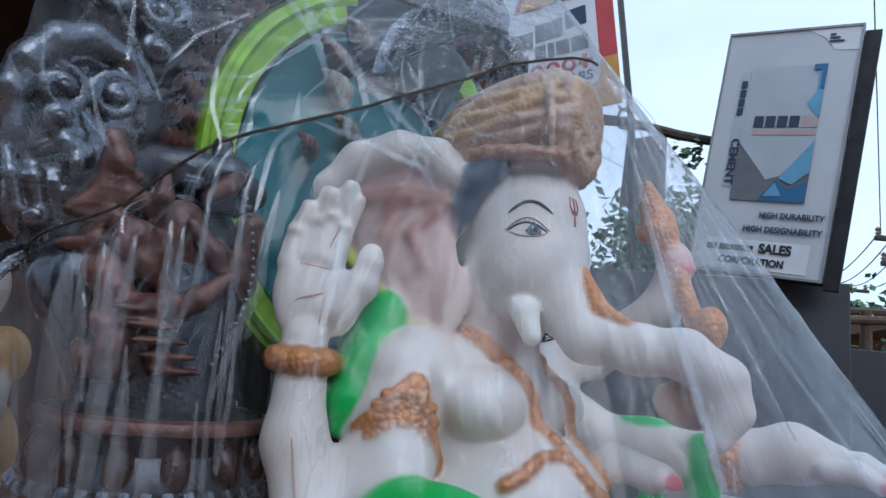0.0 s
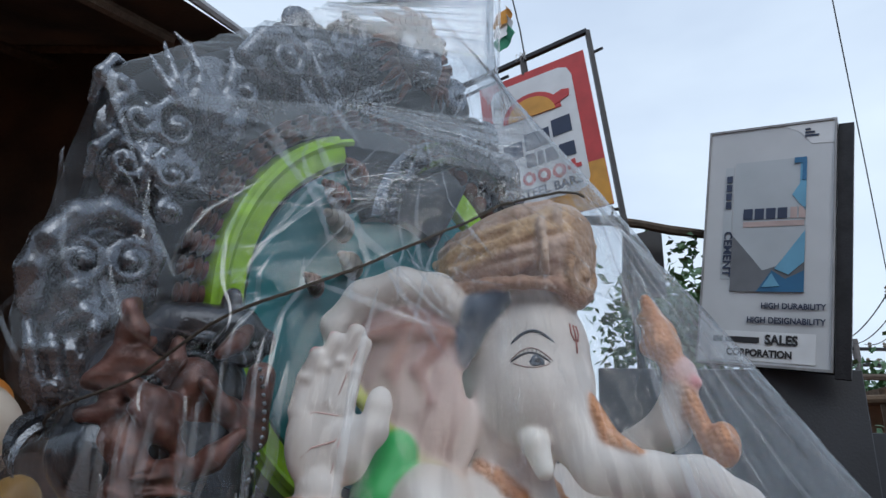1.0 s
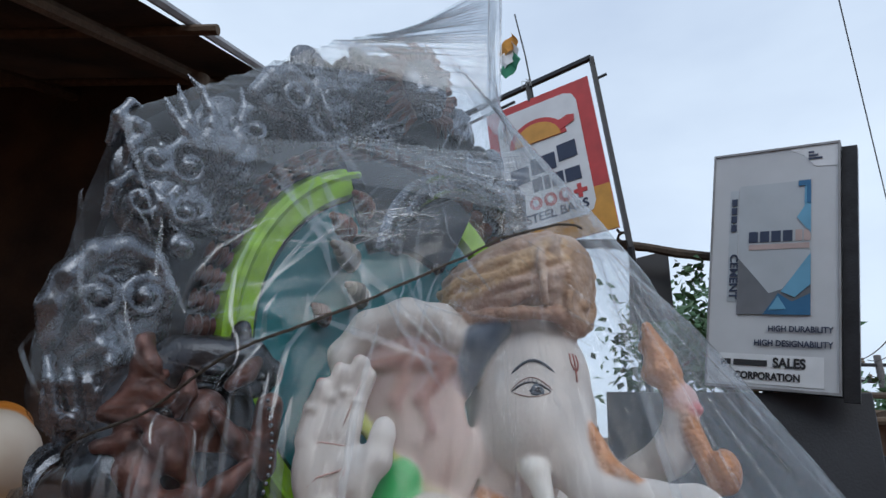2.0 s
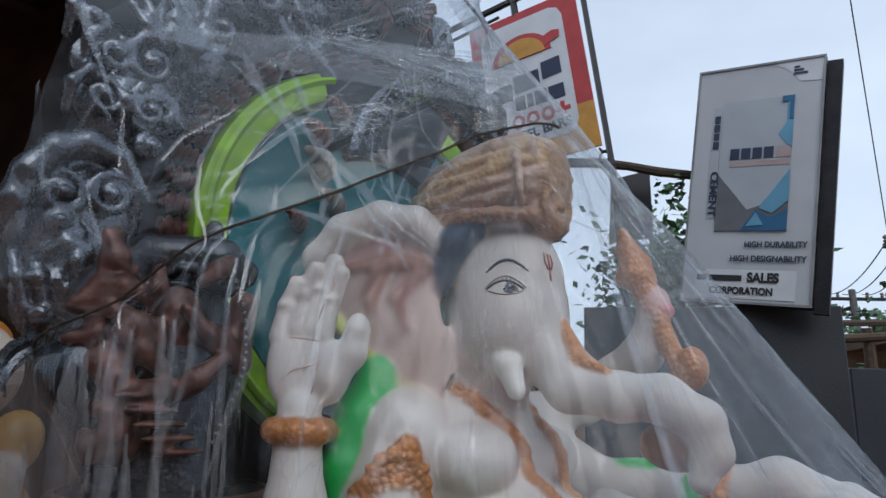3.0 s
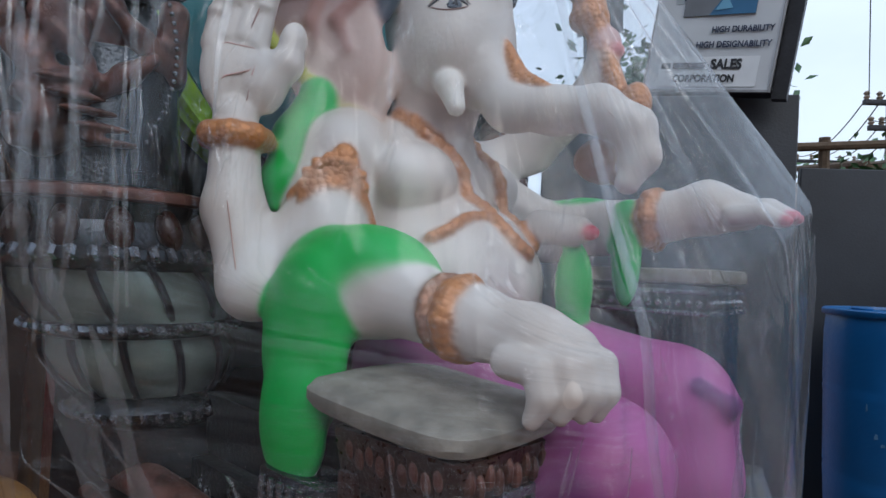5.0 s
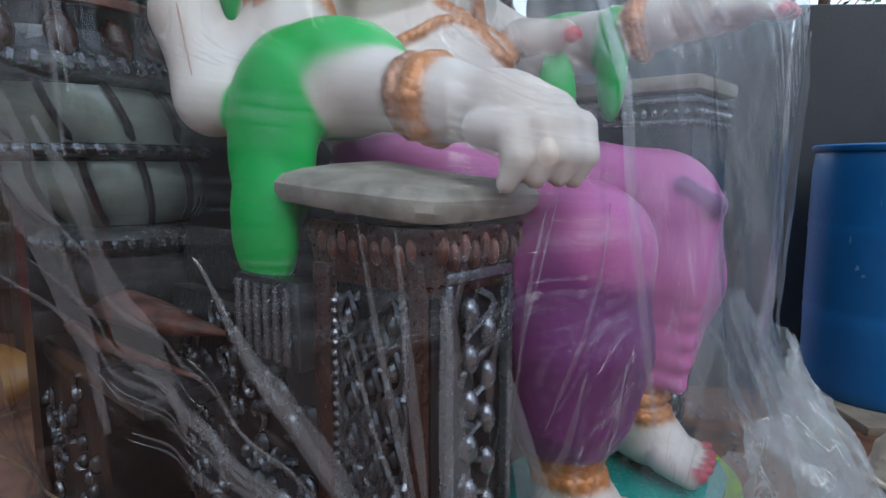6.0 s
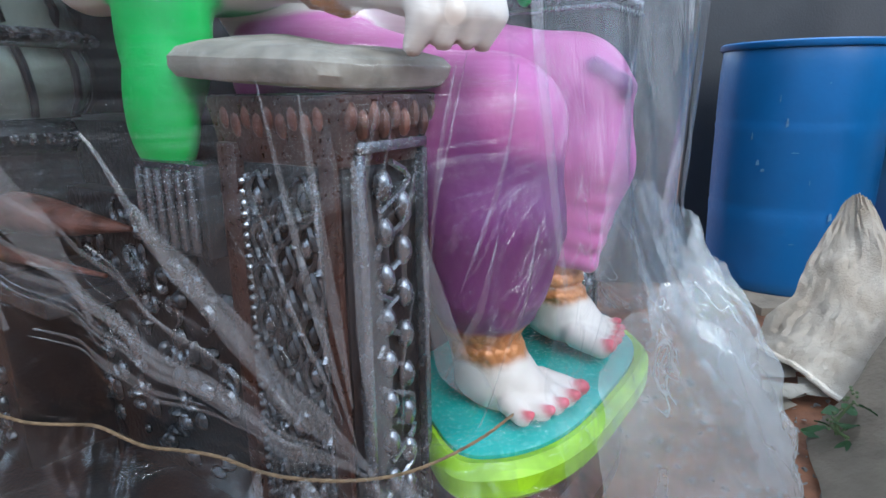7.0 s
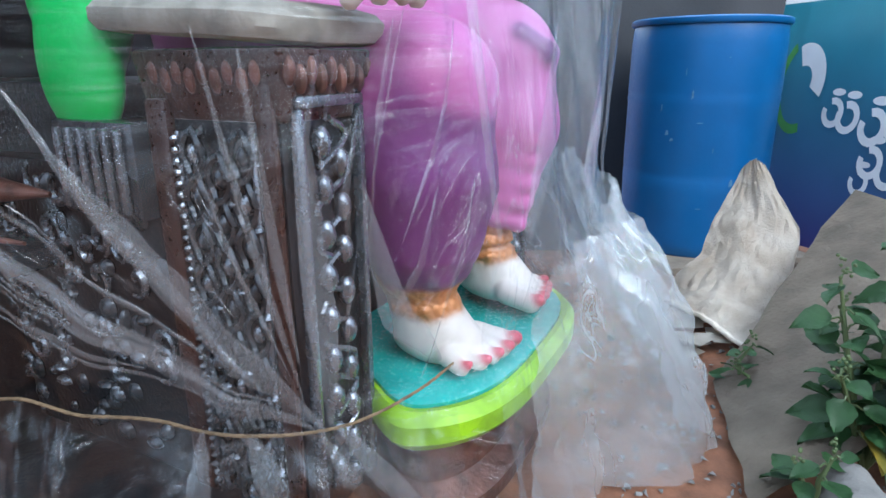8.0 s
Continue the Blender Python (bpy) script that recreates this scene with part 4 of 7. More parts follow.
for s in (-1, 1):
    cap_forms = [ell((-0.80, 0.02, 1.67), (0.125, 0.050, 0.15), ONE_TONE, 0.02), ell((-0.78, 0.01, 1.50), (0.11, 0.045, 0.12), ONE_TONE, 0.03)]
    band = [(-0.905, 1.60), (-0.918, 1.66), (-0.905, 1.72), (-0.872, 1.775), (-0.815, 1.805), (-0.748, 1.79), (-0.706, 1.737), (-0.704, 1.69)]
    cap_forms += rib(band, 0.030, 0.055, 0.5) + rib([(l * 0.985 - 0.012, z + 0.026) for l, z in band], 0.010, 0.050)
    cap_forms += coil_forms(-0.847, 1.688, 0.048, 2.6, -1, 0.012) + coil_forms(-0.758, 1.706, 0.050, 0.4, 1, 0.013) + coil_forms(-0.842, 1.632, 0.030, 1.2, -1, 0.010) + coil_forms(-0.693, 1.845, 0.028, 1.6, 1, 0.009, 0.05)
    cap_forms += [ell((-0.847 + 0.062 * math.cos(q * 0.62 + 0.4), 0.062, 1.692 + 0.060 * math.sin(q * 0.62 + 0.4)), (0.011, 0.012, 0.011), ONE_TONE, 0.004) for q in range(7)]
    cap_forms += rib([(-0.85, 1.565), (-0.82, 1.592), (-0.785, 1.585), (-0.765, 1.555)], 0.016) + rib([(-0.80, 1.50), (-0.775, 1.525), (-0.745, 1.515), (-0.73, 1.49)], 0.014) + rib([(-0.80, 1.62), (-0.80, 1.56), (-0.79, 1.50), (-0.785, 1.44)], 0.012, 0.07)
    for q in range(6):
        l0 = -0.90 + 0.036 * q
        cap_forms += rib([(l0, 1.57 - 0.01 * q), (l0 + 0.012, 1.52), (l0 + 0.035, 1.46), (l0 + 0.05, 1.40)], 0.012 + 0.003 * (q % 2), 0.035)
    for q in range(4):
        cap_forms += coil_forms(-0.84 + 0.045 * q, 1.45 - 0.03 * (q % 2), 0.022, 1.0 + q, 1 if q % 2 else -1, 0.007, 0.055, 1.2)
    # acanthus fan and rolled leaves above
    crest_forms = [ell((-0.62, 0.0, 2.17), (0.10, 0.035, 0.14), ONE_TONE, 0.02), ell((-0.76, 0.0, 1.95), (0.09, 0.03, 0.11), ONE_TONE, 0.02), ell((-0.46, 0.0, 2.36), (0.11, 0.03, 0.07), ONE_TONE, 0.02)]
    for q in range(9):
        a = radians(52 + 13.5 * q)
        n = 0.15 + 0.05 * math.sin(q * 1.9)
        crest_forms += rib([(-0.645 + n * k * math.cos(a + 0.25 * k * k * (1 if q < 5 else -1)), 2.08 + n * 1.25 * k * math.sin(a + 0.25 * k * k * (1 if q < 5 else -1))) for k in (0.1, 0.35, 0.6, 0.85, 1.05)], 0.014, 0.03, 0.3)
    crest_forms += coil_forms(-0.468, 2.37, 0.058, 2.4, -1, 0.013, 0.05) + rib([(-0.58, 2.33), (-0.545, 2.40), (-0.49, 2.435), (-0.43, 2.42), (-0.40, 2.38)], 0.024, 0.04, 0.5) + rib([(-0.38, 2.44), (-0.36, 2.37), (-0.33, 2.33), (-0.295, 2.34)], 0.013, 0.04)
    for l, z, n, d, t in ((-0.80, 1.93, 0.045, 2.0, -1), (-0.70, 1.93, 0.04, 0.5, 1), (-0.79, 2.04, 0.042, 1.4, -1), (-0.71, 2.05, 0.045, 3.0, 1), (-0.845, 2.10, 0.03, 0.6, -1), (-0.56, 2.22, 0.035, 2.2, 1)):
        crest_forms += coil_forms(l, z, n, d, t, 0.010, 0.04, 1.4)
        crest_forms += rib([(l - n * 1.3, z - 0.05), (l - n * 1.35, z + 0.01), (l - n * 0.7, z + 0.055), (l + n * 0.3, z + 0.065)], 0.013, 0.03)
    for name, forms, label in (("capital", cap_forms, "silver and black carved volute capital"), ("crest_carving", crest_forms, "silver acanthus carving")):
        v, q, c = skin(forms, 0.0058)
        bm = bmesh.new()
        made = [bm.verts.new((-s * x, y, z)) for x, y, z in v]
        for face in q:
            bm.faces.new([made[int(k)] for k in face])
        part(name, bm, M_ANTIQUE, throne, label, seat=True)
# crest scallops along the top
for i in range(11):
    l = -0.45 + 0.09 * i
    z = 2.74 - abs(l) * 0.62
    part("crest_knob", ball((l, 0.0, z), (0.055, 0.045, 0.06), 12, 8), M_DARK, throne, seat=True)
# crest mask: a grinning beast face with a copper mane
face = [ell((0, 0.07, 2.62), (0.10, 0.06, 0.11), (1, 1, 1), 0.02), ell((0, 0.125, 2.565), (0.05, 0.04, 0.035), (1, 1, 1), 0.02), ell((0, 0.15, 2.60), (0.022, 0.03, 0.03), (1, 1, 1), 0.015),
        ell((-0.04, 0.12, 2.645), (0.022, 0.02, 0.016), (1, 1, 1), 0.006), ell((0.04, 0.12, 2.645), (0.022, 0.02, 0.016), (1, 1, 1), 0.006), ell((0, 0.12, 2.515), (0.045, 0.03, 0.016), (1, 1, 1), 0.01)]
face += chain([(-0.075, 0.10, 2.68), (-0.04, 0.135, 2.675), (0, 0.125, 2.66), (0.04, 0.135, 2.675), (0.075, 0.10, 2.68)], [0.01, 0.014, 0.008, 0.014, 0.01], (1, 1, 1), 0.008)
mask = skin_object("crest_mask", face, 0.006, M_SILVER)
tagged(under(mask, throne), "silver beast mask")
for i in range(26):
    a = radians(-60 + i * 12)
    r0, r1 = 0.085, 0.155 + 0.02 * (i % 3)
    p0, p1 = (r0 * math.cos(a), 0.06, 2.62 + r0 * 1.15 * math.sin(a)), (r1 * math.cos(a + 0.2), 0.045, 2.62 + r1 * 1.15 * math.sin(a + 0.2))
    pm = tuple((x + y) / 2 + (0.0, 0.03, 0.0)[k] for k, (x, y) in enumerate(zip(p0, p1)))
    part("mane_lock", tube([p0, pm, p1], [0.012, 0.016, 0.004], 6), M_COPPER, throne, seat=True)

# side pillars: turned pots, bands and carved figures
for s in (-1, 1):
    c = (s * 0.545, 0.10)

    def lean(bm):
        """The pillar bulges at its pots and leans in towards its foot."""
        rows = ((0.42, 0.555, 0.12, 0.86), (0.575, 0.69, 0.085, 0.98), (0.868, 0.862, 0.044, 1.24), (1.058, 1.00, -0.02, 1.20), (1.155, 1.118, -0.03, 1.05), (1.40, 1.40, -0.03, 1.0))
        for v in bm.verts:
            z = min(max(v.co.z, 0.42), 1.40)
            for p, q in zip(rows, rows[1:]):
                if z <= q[0]:
                    t = (z - p[0]) / (q[0] - p[0])
                    zz, d, k = (p[i] + (q[i] - p[i]) * t for i in (1, 2, 3))
                    break
            v.co = Vector((c[0] - s * d + (v.co.x - c[0]) * k, c[1] + (v.co.y - c[1]) * k, zz))
        return bm

    prof = [(0.165, 0.42), (0.17, 0.46), (0.15, 0.50), (0.145, 0.54), (0.16, 0.56), (0.165, 0.585), (0.15, 0.61), (0.125, 0.63), (0.14, 0.66), (0.152, 0.72), (0.155, 0.78), (0.14, 0.835), (0.155, 0.85), (0.16, 0.87), (0.15, 0.885),
            (0.155, 0.92), (0.162, 0.97), (0.155, 1.02), (0.165, 1.035), (0.185, 1.05), (0.185, 1.068), (0.17, 1.08), (0.165, 1.11), (0.175, 1.125), (0.19, 1.14), (0.19, 1.155), (0.14, 1.17), (0.13, 1.26), (0.12, 1.40)]
    part("pillar", lean(lathe(prof, (c[0], c[1], 0), 40)), M_PEWTER, throne, "dark pewter turned pillar", seat=True)
    for lo, hi in ((0.625, 0.84), (0.88, 1.03)):
        part("pot_belly", lean(lathe([(r + 0.002, z) for r, z in prof if lo <= z <= hi], (c[0], c[1], 0), 40, False)), M_POT, throne, "pale sage pot belly", seat=True)
    part("pillar_rim", lean(lathe([(0.186, 1.138), (0.2, 1.142), (0.203, 1.15), (0.2, 1.158), (0.186, 1.162)], (c[0], c[1], 0), 40, False)), M_COPPER, throne, seat=True)
    for zc, h, r in ((0.735, 0.10, 0.157), (0.962, 0.070, 0.163)):
        for i in range(12):
            a = 2 * math.pi * i / 12
            part("pot_rib", lean(tube([(c[0] + r * math.cos(a) * k, c[1] + r * math.sin(a) * k, zc + q) for q, k in ((-h, 0.90), (-h * 0.5, 1.0), (0, 1.015), (h * 0.5, 1.01), (h, 0.95))], 0.007, 6)), M_DARK, throne, seat=True)
    for zc, r, n in ((0.868, 0.163, 40), (0.575, 0.166, 40), (1.058, 0.188, 44)):
        bm = bmesh.new()
        for i in range(n):
            a = 2 * math.pi * i / n
            tube([(c[0] + r * math.cos(a), c[1] + r * math.sin(a), zc - 0.012), (c[0] + r * 1.03 * math.cos(a), c[1] + r * 1.03 * math.sin(a), zc), (c[0] + r * math.cos(a), c[1] + r * math.sin(a), zc + 0.012)], 0.007, 5, bm)
        tagged(part("beading", lean(bm), M_SILVER, throne, seat=True), kind="stuff")
    # lobed apron below the rim
    for i in range(14):
        a = 2 * math.pi * i / 14
        part("apron_lobe", lean(ball((c[0] + 0.172 * math.cos(a), c[1] + 0.172 * math.sin(a), 1.10), (0.022, 0.022, 0.034), 10, 6)), M_BROWN, throne, seat=True)
    # carved bearer on the pillar: a pleated torso under a tangle of beasts' limbs
    c = (s * 0.625, 0.06)
    fig = [ell((c[0], 0.14, 1.25), (0.075, 0.07, 0.075), (1, 1, 1), 0.02), ell((c[0] + s * 0.01, 0.14, 1.36), (0.07, 0.06, 0.09), (1, 1, 1), 0.03), ell((c[0], 0.16, 1.47), (0.05, 0.05, 0.055), (1, 1, 1), 0.02),
           ell((c[0] - s * 0.08, 0.16, 1.22), (0.05, 0.07, 0.045), (1, 1, 1), 0.02), ell((c[0] + s * 0.08, 0.16, 1.22), (0.05, 0.07, 0.045), (1, 1, 1), 0.02)]
    fig += chain([(c[0] - 0.06, 0.2, 1.42), (c[0] - 0.13, 0.18, 1.36), (c[0] - 0.08, 0.23, 1.30)], [0.034, 0.03, 0.024], (1, 1, 1), 0.02)
    fig += chain([(c[0] + 0.06, 0.2, 1.42), (c[0] + 0.13, 0.18, 1.38), (c[0] + 0.13, 0.19, 1.50)], [0.034, 0.03, 0.03], (1, 1, 1), 0.02)
    fig += [ell((c[0] - 0.02 * i, 0.262 - 0.004 * abs(i - 2), 1.205 + 0.025 * i), (0.052, 0.016, 0.007), (1, 1, 1), 0.008) for i in range(5)]
    for i in range(26):
        a, z = (random.uniform(-2.6, 0.6) if s < 0 else random.uniform(-0.6, 2.6)), random.uniform(1.2, 1.56)
        p = np.array((c[0] + s * 0.02 + 0.14 * math.sin(a), 0.11 + 0.12 * math.cos(a), z))
        d = np.array((random.uniform(-0.05, 0.05), random.uniform(-0.01, 0.03), random.uniform(-0.06, 0.06)))
        fig += chain([p - d, p + np.array((0, 0.014, 0)), p + d], [random.uniform(0.012, 0.018), random.uniform(0.018, 0.026), random.uniform(0.010, 0.016)], (1, 1, 1), 0.010)
    ob = skin_object("bearer_figure", fig, 0.008, M_COPPER)
    tagged(under(ob, throne), "copper carved bearer figure")
    beast = chain([(c[0] + s * 0.05, 0.06, 1.20), (c[0] + s * 0.14, 0.12, 1.34), (c[0] + s * 0.12, 0.10, 1.50), (c[0] + s * 0.04, 0.08, 1.60)], [0.07, 0.07, 0.055, 0.045], (1, 1, 1), 0.03)
    beast += chain([(c[0] - s * 0.10, 0.10, 1.20), (c[0] - s * 0.14, 0.10, 1.40), (c[0] - s * 0.08, 0.07, 1.55)], [0.05, 0.05, 0.045], (1, 1, 1), 0.03)
    beast += chain([(c[0] - s * 0.02, 0.10, 1.60), (c[0] - s * 0.09, 0.14, 1.60), (c[0] - s * 0.15, 0.15, 1.57)], [0.05, 0.042, 0.024], (1, 1, 1), 0.03)
    beast += [ell((c[0] - s * 0.07, 0.13, 1.66), (0.02, 0.03, 0.03), (1, 1, 1), 0.01), ell((c[0] - s * 0.145, 0.155, 1.585), (0.026, 0.026, 0.022), (1, 1, 1), 0.01)]
    beast += chain([(c[0] - s * 0.06, 0.13, 1.545), (c[0] - s * 0.11, 0.15, 1.535), (c[0] - s * 0.14, 0.15, 1.54)], [0.02, 0.018, 0.012], (1, 1, 1), 0.006)
    beast += [ell((c[0] - s * 0.085, 0.175, 1.61), (0.018, 0.012, 0.014), (1, 1, 1), 0.004)]
    beast += [ell((c[0] + s * (0.09 - 0.012 * q), 0.14, 1.25 + 0.035 * q), (0.03, 0.022, 0.012), (1, 1, 1), 0.006) for q in range(10)]
    ob = skin_object("beast_figure", beast, 0.008, M_PEWTER)
    tagged(under(ob, throne), "black carved beast")
    # necklace of beads hanging down the pillar
    for i in range(22):
        t = i / 21
        part("chain_bead", ball((c[0] - s * (0.06 + 0.05 * math.sin(t * 3)), 0.275 - 0.03 * t, 1.55 - 0.33 * t), 0.005, 8, 5), M_SILVER, throne, seat=True)

# seat block, base and armrests
part("seat_block", box((-0.40, -0.05, 0.06), (0.40, 0.76, 0.72), 0.01), M_DARK, throne, seat=True)
part("base_plinth", box((-0.74, -0.10, 0.0), (0.74, 0.90, 0.10), 0.012), M_DARK, throne, seat=True)
for s in (-1, 1):
    # stepped copper cushion roll and panel behind the armrest
    part("side_panel", box((s * 0.60 if s < 0 else 0.40, -0.04, 0.06), (-0.40 if s < 0 else 0.60, 0.30, 0.48), 0.008), M_DARK, throne, seat=True)
    part("side_roll", tube([(s * 0.50, -0.02, 0.555), (s * 0.52, 0.10, 0.562), (s * 0.51, 0.34, 0.56), (s * 0.47, 0.52, 0.555)], [0.022, 0.040, 0.034, 0.004], 14), M_COPPER, throne, "copper moulding", seat=True)
    part("side_roll", tube([(s * 0.55, -0.02, 0.492), (s * 0.56, 0.20, 0.494), (s * 0.52, 0.52, 0.49)], [0.014, 0.016, 0.003], 10), M_COPPER, throne, "copper moulding", seat=True)
    part("side_ledge", box((-0.605 if s < 0 else 0.39, -0.02, 0.435), (-0.39 if s < 0 else 0.605, 0.50, 0.472), 0.01), M_PEWTER, throne, seat=True)
    part("side_wall", box((-0.44 if s < 0 else 0.385, 0.25, 0.06), (-0.385 if s < 0 else 0.44, 0.74, 0.60), 0.006), M_DARK, throne, seat=True)
    part("ribbed_block", box((-0.475 if s < 0 else 0.39, 0.56, 0.535), (-0.39 if s < 0 else 0.475, 0.735, 0.67), 0.008), M_PEWTER, throne, seat=True)
    for i in range(6):
        part("block_rib", box((-0.484 if s < 0 else 0.476, 0.575 + 0.026 * i, 0.545), (-0.476 if s < 0 else 0.484, 0.588 + 0.026 * i, 0.66), 0.003), M_SILVER, throne, seat=True)
    armrest = part("armrest", box((-0.435 if s < 0 else 0.265, 0.735, 0.10), (-0.265 if s < 0 else 0.435, 0.955, 0.745), 0.008), M_DARK, throne, "black carved armrest post", seat=True)
    lx = lambda d: s * (0.435 + d)
    part("corner_post", box((min(lx(0.0), lx(0.016)), 0.735, 0.10), (max(lx(0), lx(0.016)), 0.775, 0.70), 0.006), M_BROWN, armrest, "brown post", seat=True)
    part("corner_post", box((min(lx(0.0), lx(0.012)), 0.925, 0.10), (max(lx(0), lx(0.012)), 0.953, 0.745), 0.006), M_BROWN, armrest, "brown post", seat=True)
    for f0 in (0.782, 0.914):
        part("panel_moulding", box((min(lx(0.0), lx(0.014)), f0, 0.10), (max(lx(0), lx(0.014)), f0 + 0.01, 0.66), 0.004), M_SILVER, armrest, seat=True)
    # pierced lozenge chain on the outer face
    k = 0
    for i in range(9):
        for j in range(3):
            f0, z0 = 0.812 + 0.043 * j, 0.630 - 0.060 * i - 0.030 * (j % 2)
            pts = [(lx(0.012 + 0.003 * math.sin(3 * a)), f0 + 0.020 * math.cos(a) * (1 - 0.25 * abs(math.sin(a))), z0 + 0.031 * math.sin(a)) for a in (2 * math.pi * q / 12 for q in range(13))]
            part("lozenge", tube(pts, [0.0052 + 0.0012 * (q % 2) for q in range(13)], 6), M_PEWTER, armrest, seat=True)
            part("lozenge_boss", ball((lx(0.008), f0, z0), (0.010, 0.010, 0.015), 10, 6), M_PEWTER if (i + j) % 3 else M_SILVER, armrest, seat=True)
            if i % 2 == j % 2:
                part("lozenge_leaf", tube([(lx(0.010), f0 + 0.021, z0 + 0.024), (lx(0.016), f0 + 0.0225, z0 + 0.03), (lx(0.010), f0 + 0.021, z0 + 0.038)], [0.003, 0.007, 0.002], 6), M_SILVER, armrest, seat=True)
    for i in range(36):
        part("rivet", ball((lx(0.017), 0.787, 0.65 - 0.015 * i), 0.0055, 6, 4), M_SILVER, armrest, seat=True)
    # front face: a framed strip of drops
    l0, l1 = sorted((s * 0.43, s * 0.275))
    for a, b in (((l0 + 0.008, 0.10), (l0 + 0.02, 0.69)), ((l1 - 0.02, 0.10), (l1 - 0.008, 0.69)), ((l0 + 0.008, 0.69), (l1 - 0.008, 0.705))):
        part("strip_moulding", box((a[0], 0.955, a[1]), (b[0], 0.972, b[1]), 0.004), M_SILVER, armrest, seat=True)
    for i in range(9):
        z0 = 0.645 - 0.062 * i
        lc = (l0 + l1) / 2
        part("drop", ball((lc - 0.018, 0.962, z0), (0.014, 0.014, 0.022), 10, 6), M_SILVER, armrest, seat=True)
        part("drop", ball((lc + 0.02, 0.962, z0 - 0.03), (0.014, 0.014, 0.022), 10, 6), M_SILVER, armrest, seat=True)
        part("drop_frame", tube([(lc + 0.036 * math.sin(q * 0.8 + i), 0.962, z0 + 0.03 - 0.0125 * q) for q in range(6)], 0.005, 6), M_SILVER, armrest, seat=True)
    cl, cf = s * 0.352, 0.845
    part("capital", box((cl - 0.088, 0.732, 0.672), (cl + 0.088, 0.960, 0.762), 0.010, 1.13), M_BROWN, armrest, "brown gilded capital", seat=True)
    for q in range(9):
        for k, (dl, df) in enumerate(((-s * 0.012 + s * 0.103, 0.022 * q - 0.088), (0.020 * q - 0.08, 0.124))):
            zc = 0.735 - 0.010 * (q % 2)
            part("capital_leaf", ball((cl + dl, cf + df, zc), (0.009, 0.011, 0.019), 8, 6), M_COPPER, armrest, seat=True)
    # a flat cushion with a rounded edge
    bm, loops = bmesh.new(), []
    for grow, z in ((-0.030, 0.764), (-0.008, 0.768), (0.0, 0.780), (0.0, 0.794), (-0.010, 0.806), (-0.035, 0.814), (-0.075, 0.820), (-0.115, 0.823)):
        ring = []
        for i in range(64):
            a = 2 * math.pi * i / 64
            ca, sa = math.cos(a), math.sin(a)
            u, v = math.copysign(abs(ca) ** 0.42, ca), math.copysign(abs(sa) ** 0.42, sa)
            ring.append(bm.verts.new((cl - s * 0.010 + (0.146 + grow) * u, cf - 0.025 + (0.168 + grow) * v, z + 0.010 * (1 - v) + 0.003 * noise.noise((u * 1.5, v * 1.5, s)))))
        loops.append(ring)
    for a, b in zip(loops, loops[1:]):
        for i in range(64):
            bm.faces.new((a[i], a[(i + 1) % 64], b[(i + 1) % 64], b[i]))
    bm.faces.new(loops[0])
    bm.faces.new(loops[-1])
    part("arm_pad", bm, M_CUSHION, throne, "dusty grey arm pad", seat=True)
# rough carved relief on the outer side
random.seed(77)
for i in range(150):
    f0, z0 = random.uniform(-0.02, 0.73), random.uniform(0.12, 0.57)
    if f0 < 0.30 and z0 > 0.43:
        continue
    lz = -0.603 if f0 < 0.28 else -0.443
    w, h = random.uniform(0.008, 0.022), random.uniform(0.008, 0.024)
    if i % 3:
        part("relief_knot", ball((lz, f0, z0), (random.uniform(0.006, 0.016), w, h), 8, 6), M_PEWTER if i % 4 else M_ANTIQUE, throne, seat=True)
    else:
        a0 = random.uniform(0, 6)
        part("relief_curl", tube([(lz - 0.003, f0 + 0.026 * (1 - q / 11) * math.cos(q * 0.62 + a0), z0 + 0.03 * (1 - q / 11) * math.sin(q * 0.62 + a0)) for q in range(10)], [0.003 + 0.0012 * min(q, 9 - q) for q in range(10)], 6), M_ANTIQUE, throne, seat=True)

# higher carved arm box on the far side, with a tan top
part("arm_box", box((0.30, 0.70, 0.72), (0.52, 1.00, 0.985), 0.008), M_PEWTER, throne, "dark carved arm box", seat=True)
part("arm_box_top", box((0.285, 0.685, 0.988), (0.535, 1.015, 1.02), 0.012), M_CUSHION, throne, "tan top of the arm box", seat=True)
for i in range(13):
    part("box_stud", ball((0.298, 0.715 + 0.0225 * i, 0.945), (0.008, 0.008, 0.010), 8, 6), M_SILVER, throne, seat=True)
    part("box_stud", ball((0.31 + 0.0165 * i, 1.003, 0.945), (0.008, 0.008, 0.010), 8, 6), M_SILVER, throne, seat=True)
for z in (0.92, 0.965):
    part("box_moulding", box((0.288, 0.69, z), (0.532, 1.01, z + 0.01), 0.003), M_SILVER, throne, seat=True)

# ---- footstool ----
stool = thing("footstool", W(0, 1.08, 0), "round turquoise footstool with a lime green rim", "footstool")


def front_curve(grow=0.0):
    """The blunt rounded front of the footrest, closed at the back."""
    a, b = 0.352 + grow, 0.365 + grow
    pts = []
    even = [math.pi * i / 120 for i in range(121)] + [math.acos(math.copysign(abs(x / 60) ** (1 / 0.6), x)) for x in range(-59, 60)]
    for t in sorted(even, reverse=True):
        c, q = math.cos(t), max(math.sin(t), 0.0)
        f = 0.80 + b * q ** 0.6
        pts.append((a * math.copysign(abs(c) ** 0.6, c) * (0.70 + 0.30 * step(f, 0.90, 1.07)), f))
    return pts


